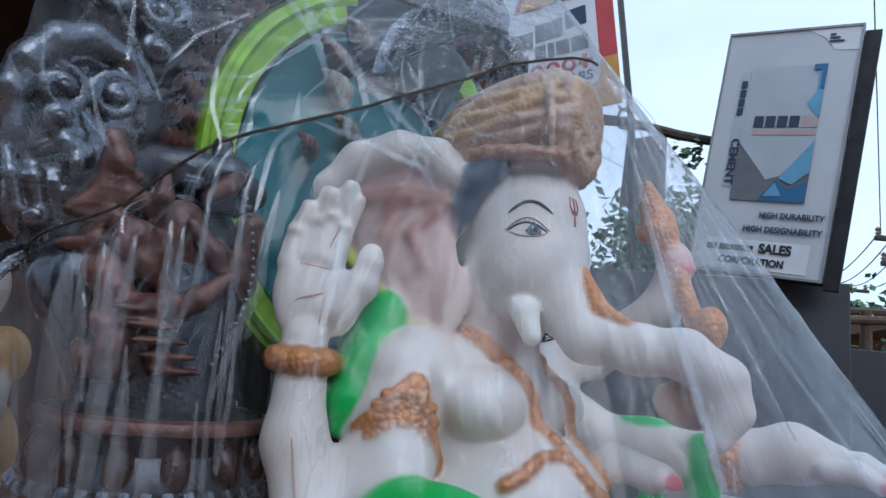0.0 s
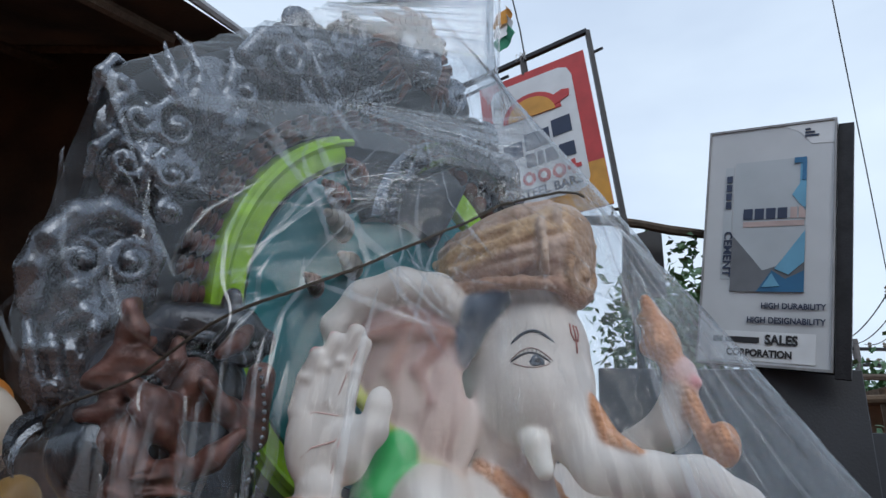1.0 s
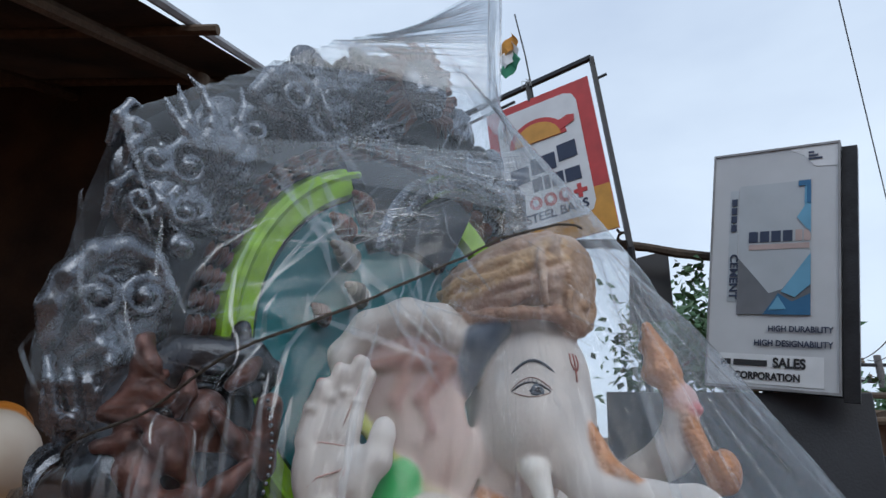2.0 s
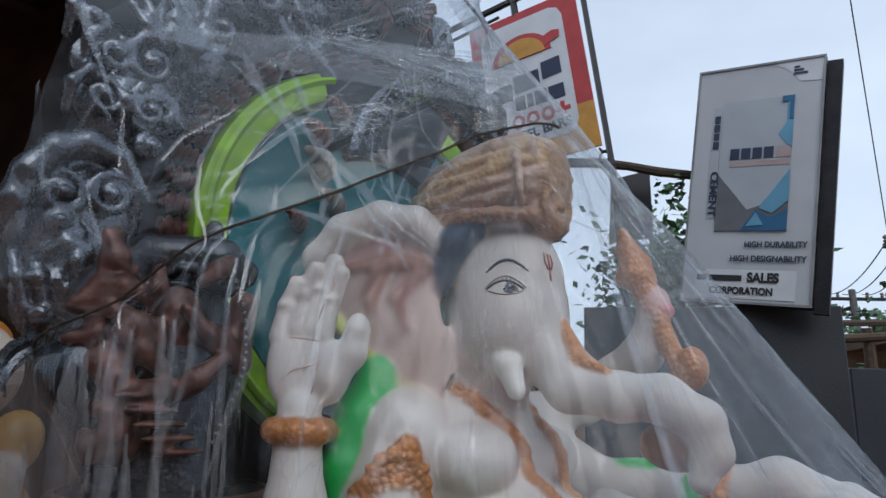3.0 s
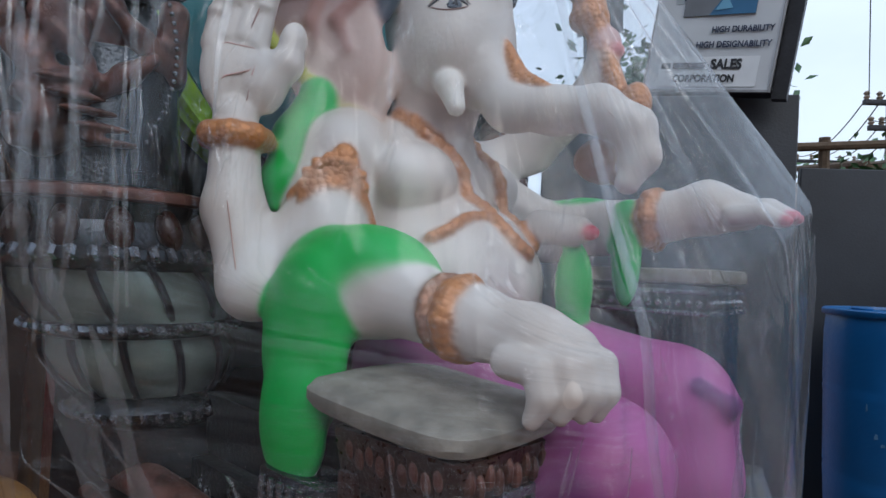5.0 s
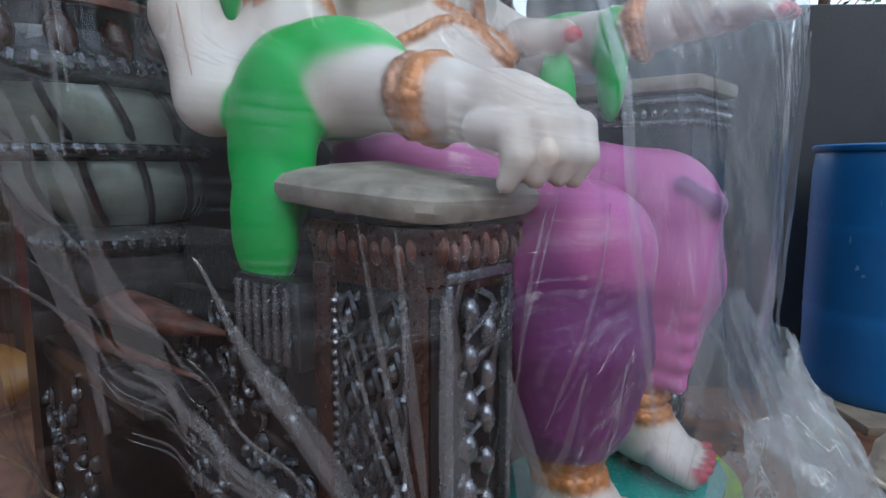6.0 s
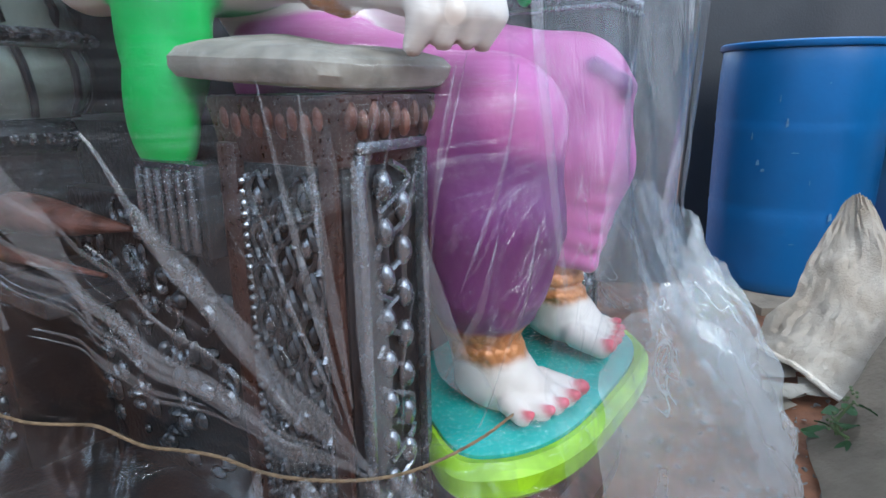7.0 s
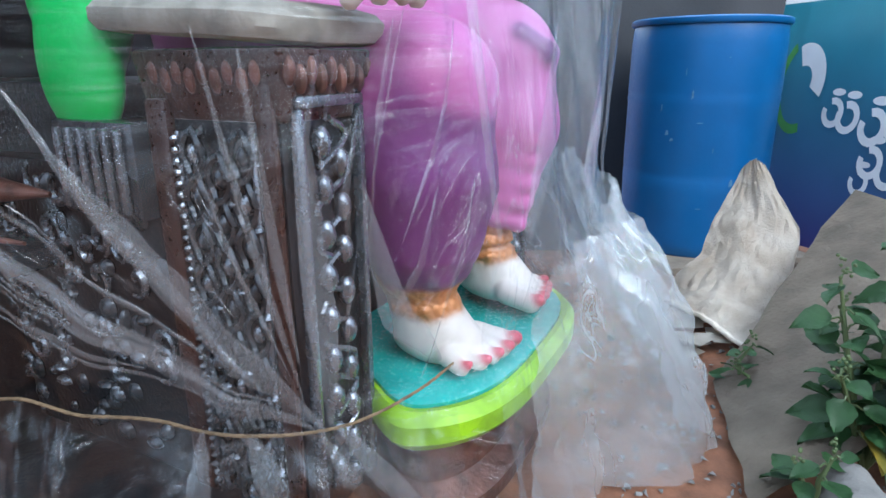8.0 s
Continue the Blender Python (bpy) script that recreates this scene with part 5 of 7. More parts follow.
def layered(rows):
    bm = bmesh.new()
    loops = []
    for r, z in rows:
        loops.append([bm.verts.new((l, f, z)) for l, f in front_curve(r - 0.50)])
    for a, b in zip(loops, loops[1:]):
        for q in range(len(a)):
            bm.faces.new((a[q], a[(q + 1) % len(a)], b[(q + 1) % len(a)], b[q]))
    bm.faces.new(loops[0])
    bm.faces.new(loops[-1])
    return bm


part("stool_top", layered([(0.47, 0.20), (0.487, 0.236), (0.487, 0.246), (0.475, 0.252)]), M_DISC, stool, "turquoise top", seat=True)
part("stool_rim", layered([(0.46, 0.172), (0.50, 0.176), (0.515, 0.195), (0.515, 0.225), (0.50, 0.243), (0.488, 0.240), (0.486, 0.228)]), M_LIME, stool, "lime rim", seat=True)
part("stool_foot", layered([(0.475, 0.0), (0.475, 0.03), (0.44, 0.06), (0.43, 0.14), (0.46, 0.171)]), M_COPPER, stool, seat=True)


# ---- the plastic sheet: pulled taut over everything, tied twice, spread on the ground ----
anchors = [(-0.05, 0.715, 1.945), (-0.09, 0.70, 1.93), (0, 0.06, 2.90), (-0.36, 0.06, 2.63), (0.36, 0.06, 2.63), (-0.89, 0.06, 2.11), (0.89, 0.06, 2.11), (-0.935, 0.06, 1.57), (0.97, 0.08, 1.57),
           (0.42, 1.17, 1.16), (0.30, 1.175, 1.12), (-0.47, 0.99, 0.82), (-0.33, 1.10, 0.90), (0.26, 1.14, 0.80), (-0.16, 1.14, 0.74), (-0.465, 0.985, 0.20), (-0.72, -0.12, 0.10), (-0.66, 0.45, 0.10), (0.80, -0.12, 0.10), (0.80, 0.80, 0.10),
           (0.33, 1.14, 0.10), (-0.25, 1.14, 0.10), (-0.02, 1.205, 0.24), (-0.78, -0.10, 2.1), (0.78, -0.10, 2.1), (0, -0.1, 2.80)]
hb = bmesh.new()
for p in anchors:
    hb.verts.new(p)
bmesh.ops.convex_hull(hb, input=hb.verts)
from mathutils.bvhtree import BVHTree
HULL = BVHTree.FromBMesh(hb)
AX = (0.0, 0.40)


def hull_reach(a, z):
    z = min(max(z, 0.11), 2.87)
    d = Vector((math.cos(a), math.sin(a), 0))
    hit = HULL.ray_cast(Vector((AX[0], AX[1], z)) + d * 3, -d)
    return 3 - hit[3] if hit[0] else 0.02


ROPE_LINE = ((-45, 1.50), (45, 1.78), (103, 1.919), (110.6, 1.915), (136.6, 1.858), (152.2, 1.771), (161, 1.706), (171, 1.602), (180.6, 1.53), (189, 1.46), (196, 1.42), (215, 1.30), (260, 1.32), (315, 1.50))


def rope_height(a):
    d = (math.degrees(a) + 45) % 360 - 45
    for (a0, z0), (a1, z1) in zip(ROPE_LINE, ROPE_LINE[1:]):
        if d <= a1:
            return z0 + (z1 - z0) * (d - a0) / (a1 - a0)
    return 1.5


def low_rope_height(a):
    return 0.262 + 0.07 * step(a, radians(126), radians(104)) + 0.03 * step(a, radians(130), radians(165))


def film_reach(a, z, ridges=True):
    """How far the sheet stands from the axis, in direction a at height z."""
    r = hull_reach(a, z)
    front = step(math.cos(a - radians(46)), 0.2, 0.85)
    # long folds, deeper lower down
    low = step(z, 1.5, 0.2)
    fold = 0.5 + 0.5 * math.sin(a * 23 + 3.1 * noise.noise((a * 2.2, z * 0.7, 0)) * 2.2 + z * 2)
    fine = noise.noise((a * 16 + 0.6 * noise.noise((a * 3, z * 2, 4)), z * 1.6, 2.0))
    r += (0.004 + 0.018 * low) * (fold ** 2 - 0.4) + (0.004 + 0.006 * low) * fine
    # sharp small ridges, slack in patches
    d = math.degrees(a)
    if ridges and 74 < d < 206:
        u, v = pull(d, z)
        slack = step(noise.noise((u * 2.3, v * 2.1, 11.0)), -0.15, 0.35)
        ease = min(v / 0.4, 1.0)
        r += 0.007 * slack * ease * (1 - abs(noise.noise((u * 13, v * 1.6, 7.0))) * 2.2) + 0.003 * ease ** 3 * noise.noise((u * 34, v * 5, 9.0))
    # held in by the ropes
    r -= (0.022 + 0.055 * step(a, radians(178), radians(190))) * math.exp(-((z - rope_height(a)) / 0.045) ** 2)
    side = step(a, radians(80), radians(105))
    zl = low_rope_height(a)
    r -= 0.02 * side * math.exp(-((z - zl) / 0.06) ** 2)
    zt = zl * side + (0.20 + 0.34 * front) * (1 - side)
    if z < zt:
        q = (zt - z) / zt
        r += (0.07 + 0.20 * front * (1 - side)) * q ** 1.2 * (1 + 0.25 * noise.noise((a * 5, z * 5, 8))) + 0.03 * q * math.sin(a * 31 + 4 * noise.noise((a * 4, 0, 1)))
    return r


def film_point(a, z, out=0.0, ridges=True):
    r = film_reach(a, z, ridges) + out
    return (AX[0] + r * math.cos(a), AX[1] + r * math.sin(a), z)


APEX, TIE = (102.0, 1.94), (127.5, 0.28)


def crease_angle(z):
    """Where the long crease from the crown down to the footrest runs, in degrees."""
    return 103 + 7 * step(z, 1.9, 1.2) - 4 * step(z, 0.8, 0.45)


def pull(d, z):
    """Pattern coordinates of the sheet: creases run along lines drawn from the crown, straight down, or to the low tie."""
    def polar(c, turn, spread=0.9):
        x, y = radians(d - c[0]) * 0.75, z - c[1]
        return math.atan2(x, -y) * spread + turn, math.hypot(x, y)
    if d < crease_angle(z) or z > rope_height(radians(d)):
        return polar(APEX, 0.0)
    p, q = (radians(d) * 0.8, z), polar(TIE, 4.0, 0.4)
    k = step(z, 1.0, 0.6)
    return p[0] + (q[0] - p[0]) * k, p[1] + (q[1] - p[1]) * k


def film_sheet(degs, heights, out=0.0):
    bm = bmesh.new()
    uv = bm.loops.layers.uv.new("UVMap")
    grid = [[(bm.verts.new(film_point(radians(d), z, out)), pull(d, z)) for d in degs] for z in heights]
    for r0, r1 in zip(grid, grid[1:]):
        for i in range(len(degs) - 1):
            q = (r0[i], r0[i + 1], r1[i + 1], r1[i])
            fc = bm.faces.new([x[0] for x in q])
            for lp, x in zip(fc.loops, q):
                lp[uv].uv = x[1]
    return bm


heights = [0.006 + 2.88 * (i / 230) ** 1.1 for i in range(231)]
around = [-45 + 2.0 * i for i in range(60)] + [75 + 0.42 * i for i in range(310)] + [205.5 + 2.19 * i for i in range(51)]
film = finish("plastic_sheet", film_sheet(around, heights), M_FILM, seat=True)
film.data.materials.append(M_MILKY)
film.data.materials.append(M_TAUT)
film.data.materials.append(M_VEIL)
# the side that hangs free, beyond the long crease, is finely wrinkled and milky
for poly in film.data.polygons:
    q = poly.center - ORG
    ang = math.degrees(math.atan2(q.dot(FWD) - AX[1], q.dot(LEFT) - AX[0])) % 360
    z = poly.center.z
    free = (ang < crease_angle(z) or ang > 330) and z < 2.02
    above = z > rope_height(radians(ang))
    poly.material_index = 1 if free else 3 if above and ang < 116 + 18 * step(z, 2.1, 1.95) else 2 if above else 0
tagged(film, "clear creased polythene sheet draped over the statue and tied with rope", "plastic sheet")


def film_fold(path, width, out=0.012, material=None):
    """A doubled strip of the sheet lying along it: path rows of (degrees, height)."""
    bm = bmesh.new()
    uv = bm.loops.layers.uv.new("UVMap")
    n, rows = 28, []
    for i in range(n + 1):
        t = i / n * (len(path) - 1)
        k = min(int(t), len(path) - 2)
        a = path[k][0] + (path[k + 1][0] - path[k][0]) * (t - k)
        z = path[k][1] + (path[k + 1][1] - path[k][1]) * (t - k)
        nxt = path[k + 1][0] - path[k][0], path[k + 1][1] - path[k][1]
        run = math.hypot(radians(nxt[0]) * 0.7, nxt[1]) or 1
        pa, pz = -nxt[1] / run / 0.7, radians(nxt[0]) * 0.7 / run
        w = width * (0.03 + 1.0 * math.sin(math.pi * (0.02 + 0.94 * i / n)) ** 0.85) * (1 + 0.2 * noise.noise((i * 0.3, a * 0.1, z)))
        rows.append([(bm.verts.new(film_point(radians(a) + pa * w * s, max(z + pz * w * s, 0.01), out * h + 0.009, False)), (s * w * 3, i / n * run)) for s, h in ((-0.5, 0.35), (-0.2, 0.5), (0.15, 0.6), (0.5, 0.4))])
    for r0, r1 in zip(rows, rows[1:]):
        for i in range(3):
            q = (r0[i], r0[i + 1], r1[i + 1], r1[i])
            fc = bm.faces.new([x[0] for x in q])
            for lp, x in zip(fc.loops, q):
                lp[uv].uv = x[1]
    ob = part("film_fold", bm, material or M_FOLD, film, seat=True)
    return ob


def rope(name, a0, a1, height, r, material, label, n=160):
    pts = []
    for i in range(n + 1):
        a = radians(a0 + (a1 - a0) * i / n)
        z = height(a)
        q = sum(film_reach(a + radians(k), z) for k in range(-4, 5)) / 9 + 0.009
        p = (AX[0] + q * math.cos(a), AX[1] + q * math.sin(a), z)
        pts.append(p)
    bm = bmesh.new()
    for s in (0, 1, 2):
        tw = []
        for i, p in enumerate(pts):
            ph = i * 1.3 + s * 2.1
            tw.append((p[0] + 0.45 * r * math.cos(ph), p[1], p[2] + 0.45 * r * math.sin(ph)))
        tube(tw, r * 0.62, 6, bm)
    ob = finish(name, bm, material, seat=True)
    return tagged(ob, label, "rope")


# folds that fan out from the crown, the corner of the armrest and the tie
FOLDS = (([(102.5, 1.86), (107.5, 1.58), (109.5, 1.35), (110.5, 1.10), (110, 0.81), (106, 0.50)], 0.028), ([(148, 0.64), (142, 0.52), (134, 0.39), (127, 0.28)], 0.040), ([(162, 0.56), (146, 0.415), (136, 0.33), (127.7, 0.275)], 0.034),
         ([(127.7, 0.69), (127, 0.556), (126.4, 0.41), (126, 0.28)], 0.030), ([(122, 0.60), (119, 0.42), (113, 0.33)], 0.035), ([(93, 0.80), (97, 0.64), (102, 0.50)], 0.05), ([(172, 0.90), (163, 0.66), (156, 0.48)], 0.05),
         ([(178, 1.02), (174, 0.757), (167, 0.46)], 0.06), ([(153, 0.72), (144, 0.55), (133, 0.36)], 0.018), ([(134, 0.265), (131, 0.15)], 0.035), ([(125, 0.265), (117, 0.11)], 0.030), ([(127, 0.265), (122, 0.12)], 0.022),
         ([(139, 0.27), (141, 0.10)], 0.03), ([(178, 1.86), (165, 1.72), (149, 1.58)], 0.016), ([(170, 1.63), (149, 1.55)], 0.014),
         ([(98, 1.90), (86, 1.66), (78, 1.40)], 0.012), ([(99, 1.88), (90, 1.6), (84, 1.3)], 0.010), ([(100, 1.86), (95, 1.55), (92, 1.2)], 0.012), ([(97, 1.92), (78, 1.58), (70, 1.26)], 0.010), ([(88, 1.5), (80, 1.2), (78, 0.95)], 0.014),
         ([(183, 1.40), (181, 1.20), (180, 0.95)], 0.03), ([(176, 1.42), (175, 1.25), (175, 1.05)], 0.016), ([(187, 1.36), (187, 1.1), (186, 0.7)], 0.05), ([(160, 1.62), (158, 1.4), (157, 1.2)], 0.012), ([(170, 1.52), (168, 1.3), (166, 1.1)], 0.014),
         ([(60, 1.1), (62, 0.8), (66, 0.5)], 0.05), ([(75, 1.05), (78, 0.8), (85, 0.55)], 0.03))
for path, width in FOLDS:
    film_fold(path, width, 0.012, M_BAND if width >= 0.028 else M_FOLD)
# long creases drawn from the shoulder of the frame across to the crown, and slack ones below
random.seed(412)
for i in range(9):
    z1 = 1.95 + 0.028 * i
    film_fold([(188, 2.10 + 0.004 * i), (170, 2.085 + 0.3 * (z1 - 2.07)), (140, 2.06 + 0.65 * (z1 - 2.07)), (111, z1)], (0.007, 0.018, 0.006, 0.011, 0.024, 0.006, 0.012, 0.008, 0.016)[i], 0.012, M_BAND if i % 3 == 1 else M_CREASE)
for i in range(7):
    turn = radians(70 + 28 * i)
    film_fold([(187 + 52 * d * math.cos(turn), 2.09 + d * math.sin(turn)) for d in (0.02, 0.10, 0.20 + 0.03 * (i % 3))], 0.006 + 0.003 * (i % 2), 0.012, M_CREASE)
for i in range(34):
    a, z, lean, drop = random.uniform(150, 205), random.uniform(1.66, 2.3), random.uniform(-16, 4), random.uniform(0.10, 0.30)
    film_fold([(a, z), (a + lean * 0.5, z - drop * 0.5), (a + lean, z - drop)], random.uniform(0.004, 0.013), 0.012, M_CREASE)
for i in range(14):
    a, z, drop = random.uniform(164, 193), random.uniform(1.15, 1.5), random.uniform(0.15, 0.4)
    film_fold([(a, z), (a - 1, z - drop * 0.5), (a + random.uniform(-3, 2), z - drop)], random.uniform(0.008, 0.020))
for i in range(12):
    a, z = random.uniform(112, 160), random.uniform(1.55, 1.92)
    film_fold([(a, z), (a - 5, z - 0.03), (a - random.uniform(7, 16), z - random.uniform(0.02, 0.10))], random.uniform(0.004, 0.009), 0.012, M_CREASE)

# fine creases gathered into the tie at the corner of the armrest
for i in range(12):
    a, z = random.uniform(130, 185), random.uniform(0.42, 0.85)
    f = random.uniform(0.55, 0.95)
    film_fold([(a, z), (a + (128 - a) * f * 0.5, z + (0.29 - z) * f * 0.55), (a + (128 - a) * f, z + (0.29 - z) * f)], random.uniform(0.005, 0.012), 0.004, M_BAND)
for i in range(10):
    a, z = random.uniform(108, 128), random.uniform(0.5, 0.85)
    film_fold([(a, z), (a + 1.5, z - 0.10), (a + (126 - a) * 0.4, z - random.uniform(0.16, 0.28))], random.uniform(0.003, 0.008), 0.012, M_CREASE)


def film_patch(low, high, out, material, n=40, m=10, crumple=0.0):
    """A second layer of the sheet between two lines of (degrees, height)."""
    bm = bmesh.new()
    uv = bm.loops.layers.uv.new("UVMap")

    def along(path, t):
        t *= len(path) - 1
        k = min(int(t), len(path) - 2)
        return path[k][0] + (path[k + 1][0] - path[k][0]) * (t - k), path[k][1] + (path[k + 1][1] - path[k][1]) * (t - k)

    rows = []
    for i in range(n + 1):
        (a0, z0), (a1, z1) = along(low, i / n), along(high, i / n)
        row = []
        for j in range(m + 1):
            a, z = a0 + (a1 - a0) * j / m, z0 + (z1 - z0) * j / m
            o = out + crumple * (1.3 * abs(noise.noise((a * 0.13 + z * 2.5, z * 2.2, 3))) + 0.7 * abs(noise.noise((a * 0.42 - z * 3, z * 3.5, 6))) + 0.25 * abs(noise.noise((a * 0.9, z * 9, 1))))
            row.append((bm.verts.new(film_point(radians(a), max(z, 0.008), o)), (radians(a) * 0.8, z)))
        rows.append(row)
    for r0, r1 in zip(rows, rows[1:]):
        for j in range(m):
            q = (r0[j], r0[j + 1], r1[j + 1], r1[j])
            fc = bm.faces.new([x[0] for x in q])
            for lp, x in zip(fc.loops, q):
                lp[uv].uv = x[1]
    return part("film_layer", bm, material, film, "doubled milky layer", seat=True)


film_patch([(196, 2.03), (182, 1.97), (129, 1.93)], [(196, 2.07), (184, 2.12), (129, 2.10)], 0.005, M_FOLD)
film_patch([(0, 0.008), (40, 0.008), (104, 0.008)], [(0, 0.46), (40, 0.52), (100, 0.44)], 0.012, M_HEAP, 220, 60, 0.055)
film_patch([(112, 0.008), (150, 0.008), (200, 0.008)], [(112, 0.26), (150, 0.285), (200, 0.30)], 0.008, M_FILM, 110, 24, 0.018)
film_patch([(184, 0.02), (192, 0.02), (215, 0.02)], [(186, 1.25), (193, 1.34), (215, 1.30)], 0.006, M_FOLD, 30, 50, 0.01)
rope("rope", 100, 315, rope_height, 0.0031, M_ROPE_DARK, "thin dark rope tied round the plastic sheet at crown height", 260)
rope("rope", 111, 300, low_rope_height, 0.0027, M_ROPE, "thin jute rope tied round the foot of the plastic sheet", 260)


# ---- ground ----
bm = bmesh.new()
uvs = []
xs = [-300, -60, -15, -6] + [-3 + 0.09 * i for i in range(78)] + [6, 15, 60, 300]
ys = [-300, -60, -15, -6] + [-1.5 + 0.09 * i for i in range(68)] + [6, 15, 60, 300]
grid = [[bm.verts.new((x, y, (0.018 * noise.noise((x * 1.7, y * 1.7, 0)) + 0.008 * noise.noise((x * 7, y * 7, 3)) - 0.012) if -3 <= x <= 4 and -1.5 <= y <= 4.6 else -0.02)) for x in xs] for y in ys]
for a, b in zip(grid, grid[1:]):
    for i in range(len(xs) - 1):
        bm.faces.new((a[i], a[i + 1], b[i + 1], b[i]))
tagged(finish("ground", bm, M_SOIL), "bare reddish earth strewn with grit and scraps", "ground", kind="structure")
random.seed(11)
bm = bmesh.new()
for i in range(1400):
    x, y = random.uniform(0.8, 1.7), random.uniform(0.8, 2.2)
    if i > 1100:
        x, y = random.uniform(-2.2, -0.4), random.uniform(1.3, 2.8)
    r = random.uniform(0.003, 0.010) * (1.6 if random.random() < 0.1 else 1)
    c = Vector((x, y, 0.012 * noise.noise((x * 1.7, y * 1.7, 0)) - 0.008 + r * 0.3))
    vs = [bm.verts.new(c + Vector((random.uniform(-1, 1), random.uniform(-1, 1), random.uniform(-0.3, 0.9))).normalized() * r) for _ in range(6)]
    bmesh.ops.convex_hull(bm, input=vs)
tagged(finish("gravel", bm, M_STONE, smooth=False), "loose grit and small stones on the red earth", "gravel", kind="stuff")

# ---- blue drum ----
DR = Vector((1.90, 2.51, 0.02))
drum = thing("drum", DR, "tall blue plastic drum with a scuffed side, standing on a slab", "drum")
part("drum_body", lathe([(0.262, 0.0), (0.272, 0.012), (0.275, 0.05), (0.279, 0.25), (0.282, 0.30), (0.279, 0.315), (0.282, 0.33), (0.283, 0.58), (0.286, 0.60), (0.283, 0.615), (0.285, 0.63), (0.284, 0.80), (0.279, 0.865), (0.277, 0.872)], DR, 72), M_DRUM, drum)
part("drum_rim", lathe([(0.272, 0.868), (0.287, 0.868), (0.292, 0.876), (0.291, 0.888), (0.283, 0.893), (0.273, 0.892), (0.268, 0.884), (0.268, 0.872)], DR, 72, False), M_DRUM, drum)
part("drum_lid", lathe([(0.001, 0.877), (0.20, 0.877), (0.21, 0.872), (0.255, 0.872), (0.27, 0.880)], DR, 64, False), M_DRUM, drum, "blue sunken lid")
for dx, dy in ((-0.13, 0.10), (0.15, -0.08)):
    part("bung", lathe([(0.0, 0.878), (0.035, 0.878), (0.037, 0.892), (0.03, 0.896), (0.0, 0.896)], DR + Vector((dx, dy, 0)), 20), M_DRUM, drum)
part("lid_slot", box(DR + Vector((-0.10, -0.03, 0.878)), DR + Vector((0.06, 0.0, 0.884)), 0.002), M_STEEL, drum)
for ang, z, w, h in ((228, 0.62, 0.004, 0.034), (212, 0.48, 0.006, 0.020), (216, 0.455, 0.007, 0.012), (206, 0.57, 0.003, 0.03), (262, 0.30, 0.007, 0.03), (250, 0.75, 0.003, 0.004), (246, 0.42, 0.0015, 0.02), (268, 0.26, 0.005, 0.02), (235, 0.52, 0.012, 0.004), (222, 0.70, 0.0015, 0.03), (240, 0.2, 0.01, 0.003)):
    a = radians(ang)
    bm = bmesh.new()
    q = [(-1, -1), (-0.2, -0.8), (1, -0.6), (0.7, 0.8), (-0.3, 1), (-0.8, 0.3)]
    bm.faces.new([bm.verts.new(DR + Vector((0.2865 * math.cos(a + u * w / 0.28), 0.2865 * math.sin(a + u * w / 0.28), z + v * h * 0.5))) for u, v in q])
    part("scuff", bm, M_SCUFF, drum, "pale scuff")
bm = box((1.62, 2.18, -0.02), (2.26, 2.9, 0.02), 0.008)
tagged(finish("base_slab", bm, M_CONCRETE), "thin dirty slab under the blue drum", "slab")

# ---- dark sheets standing behind ----
def panel(name, x0, x1, y0, y1, z0, z1, label, lean=0.0):
    bm = bmesh.new()
    d = Vector((x1 - x0, y1 - y0, 0))
    nrm = Vector((d.y, -d.x, 0)).normalized()
    p = [Vector((x0, y0, z0)), Vector((x1, y1, z0)), Vector((x1 + lean, y1, z1)), Vector((x0 + lean, y0, z1))]
    a = [bm.verts.new(x) for x in p]
    b = [bm.verts.new(x - nrm * 0.03) for x in p]
    bm.faces.new(a)
    bm.faces.new(b[::-1])
    for i in range(4):
        bm.faces.new((a[i], b[i], b[(i + 1) % 4], a[(i + 1) % 4]))
    bmesh.ops.bevel(bm, geom=bm.edges[:], offset=0.004, segments=1, affect="EDGES")
    return tagged(finish(name, bm, M_BOARD, smooth=False), label, "board", "dark boards")


panel("board", 0.55, 1.475, 2.72, 2.58, -0.01, 1.70, "tall dark grey painted board standing behind the statue", 0.035)
panel("board", 1.70, 2.75, 2.98, 2.95, -0.01, 1.50, "lower dark grey painted board behind the blue drum", 0.04)

# ---- printed vinyl hoarding, leaning ----
hoarding = thing("hoarding", (2.35, 2.0, 0), "teal and violet printed vinyl hoarding, leaning upright", "hoarding")


def hoard(u, v, off=0.0):
    x = 2.34 + 0.10 * math.sin(u * 1.6) + 0.12 * v - off
    return Vector((x, 2.72 - 1.7 * u, 1.45 * v))


def hoard_patch(outline, off, n_in=0):
    bm = bmesh.new()
    bm.faces.new([bm.verts.new(hoard(u, v, off)) for u, v in outline])
    return bm


def hoard_strip(us, v0, v1):
    bm = bmesh.new()
    n = 20
    lo = [bm.verts.new(hoard(us[0] + (us[1] - us[0]) * i / n, v0(us[0] + (us[1] - us[0]) * i / n))) for i in range(n + 1)]
    hi = [bm.verts.new(hoard(us[0] + (us[1] - us[0]) * i / n, v1(us[0] + (us[1] - us[0]) * i / n))) for i in range(n + 1)]
    for i in range(n):
        bm.faces.new((lo[i], lo[i + 1], hi[i + 1], hi[i]))
    bmesh.ops.solidify(bm, geom=bm.faces[:], thickness=0.012)
    return bm


part("printed_field", hoard_strip((0, 1), lambda u: 0.0, lambda u: 1.0), M_FADE, hoarding, "vinyl print fading from teal to violet")

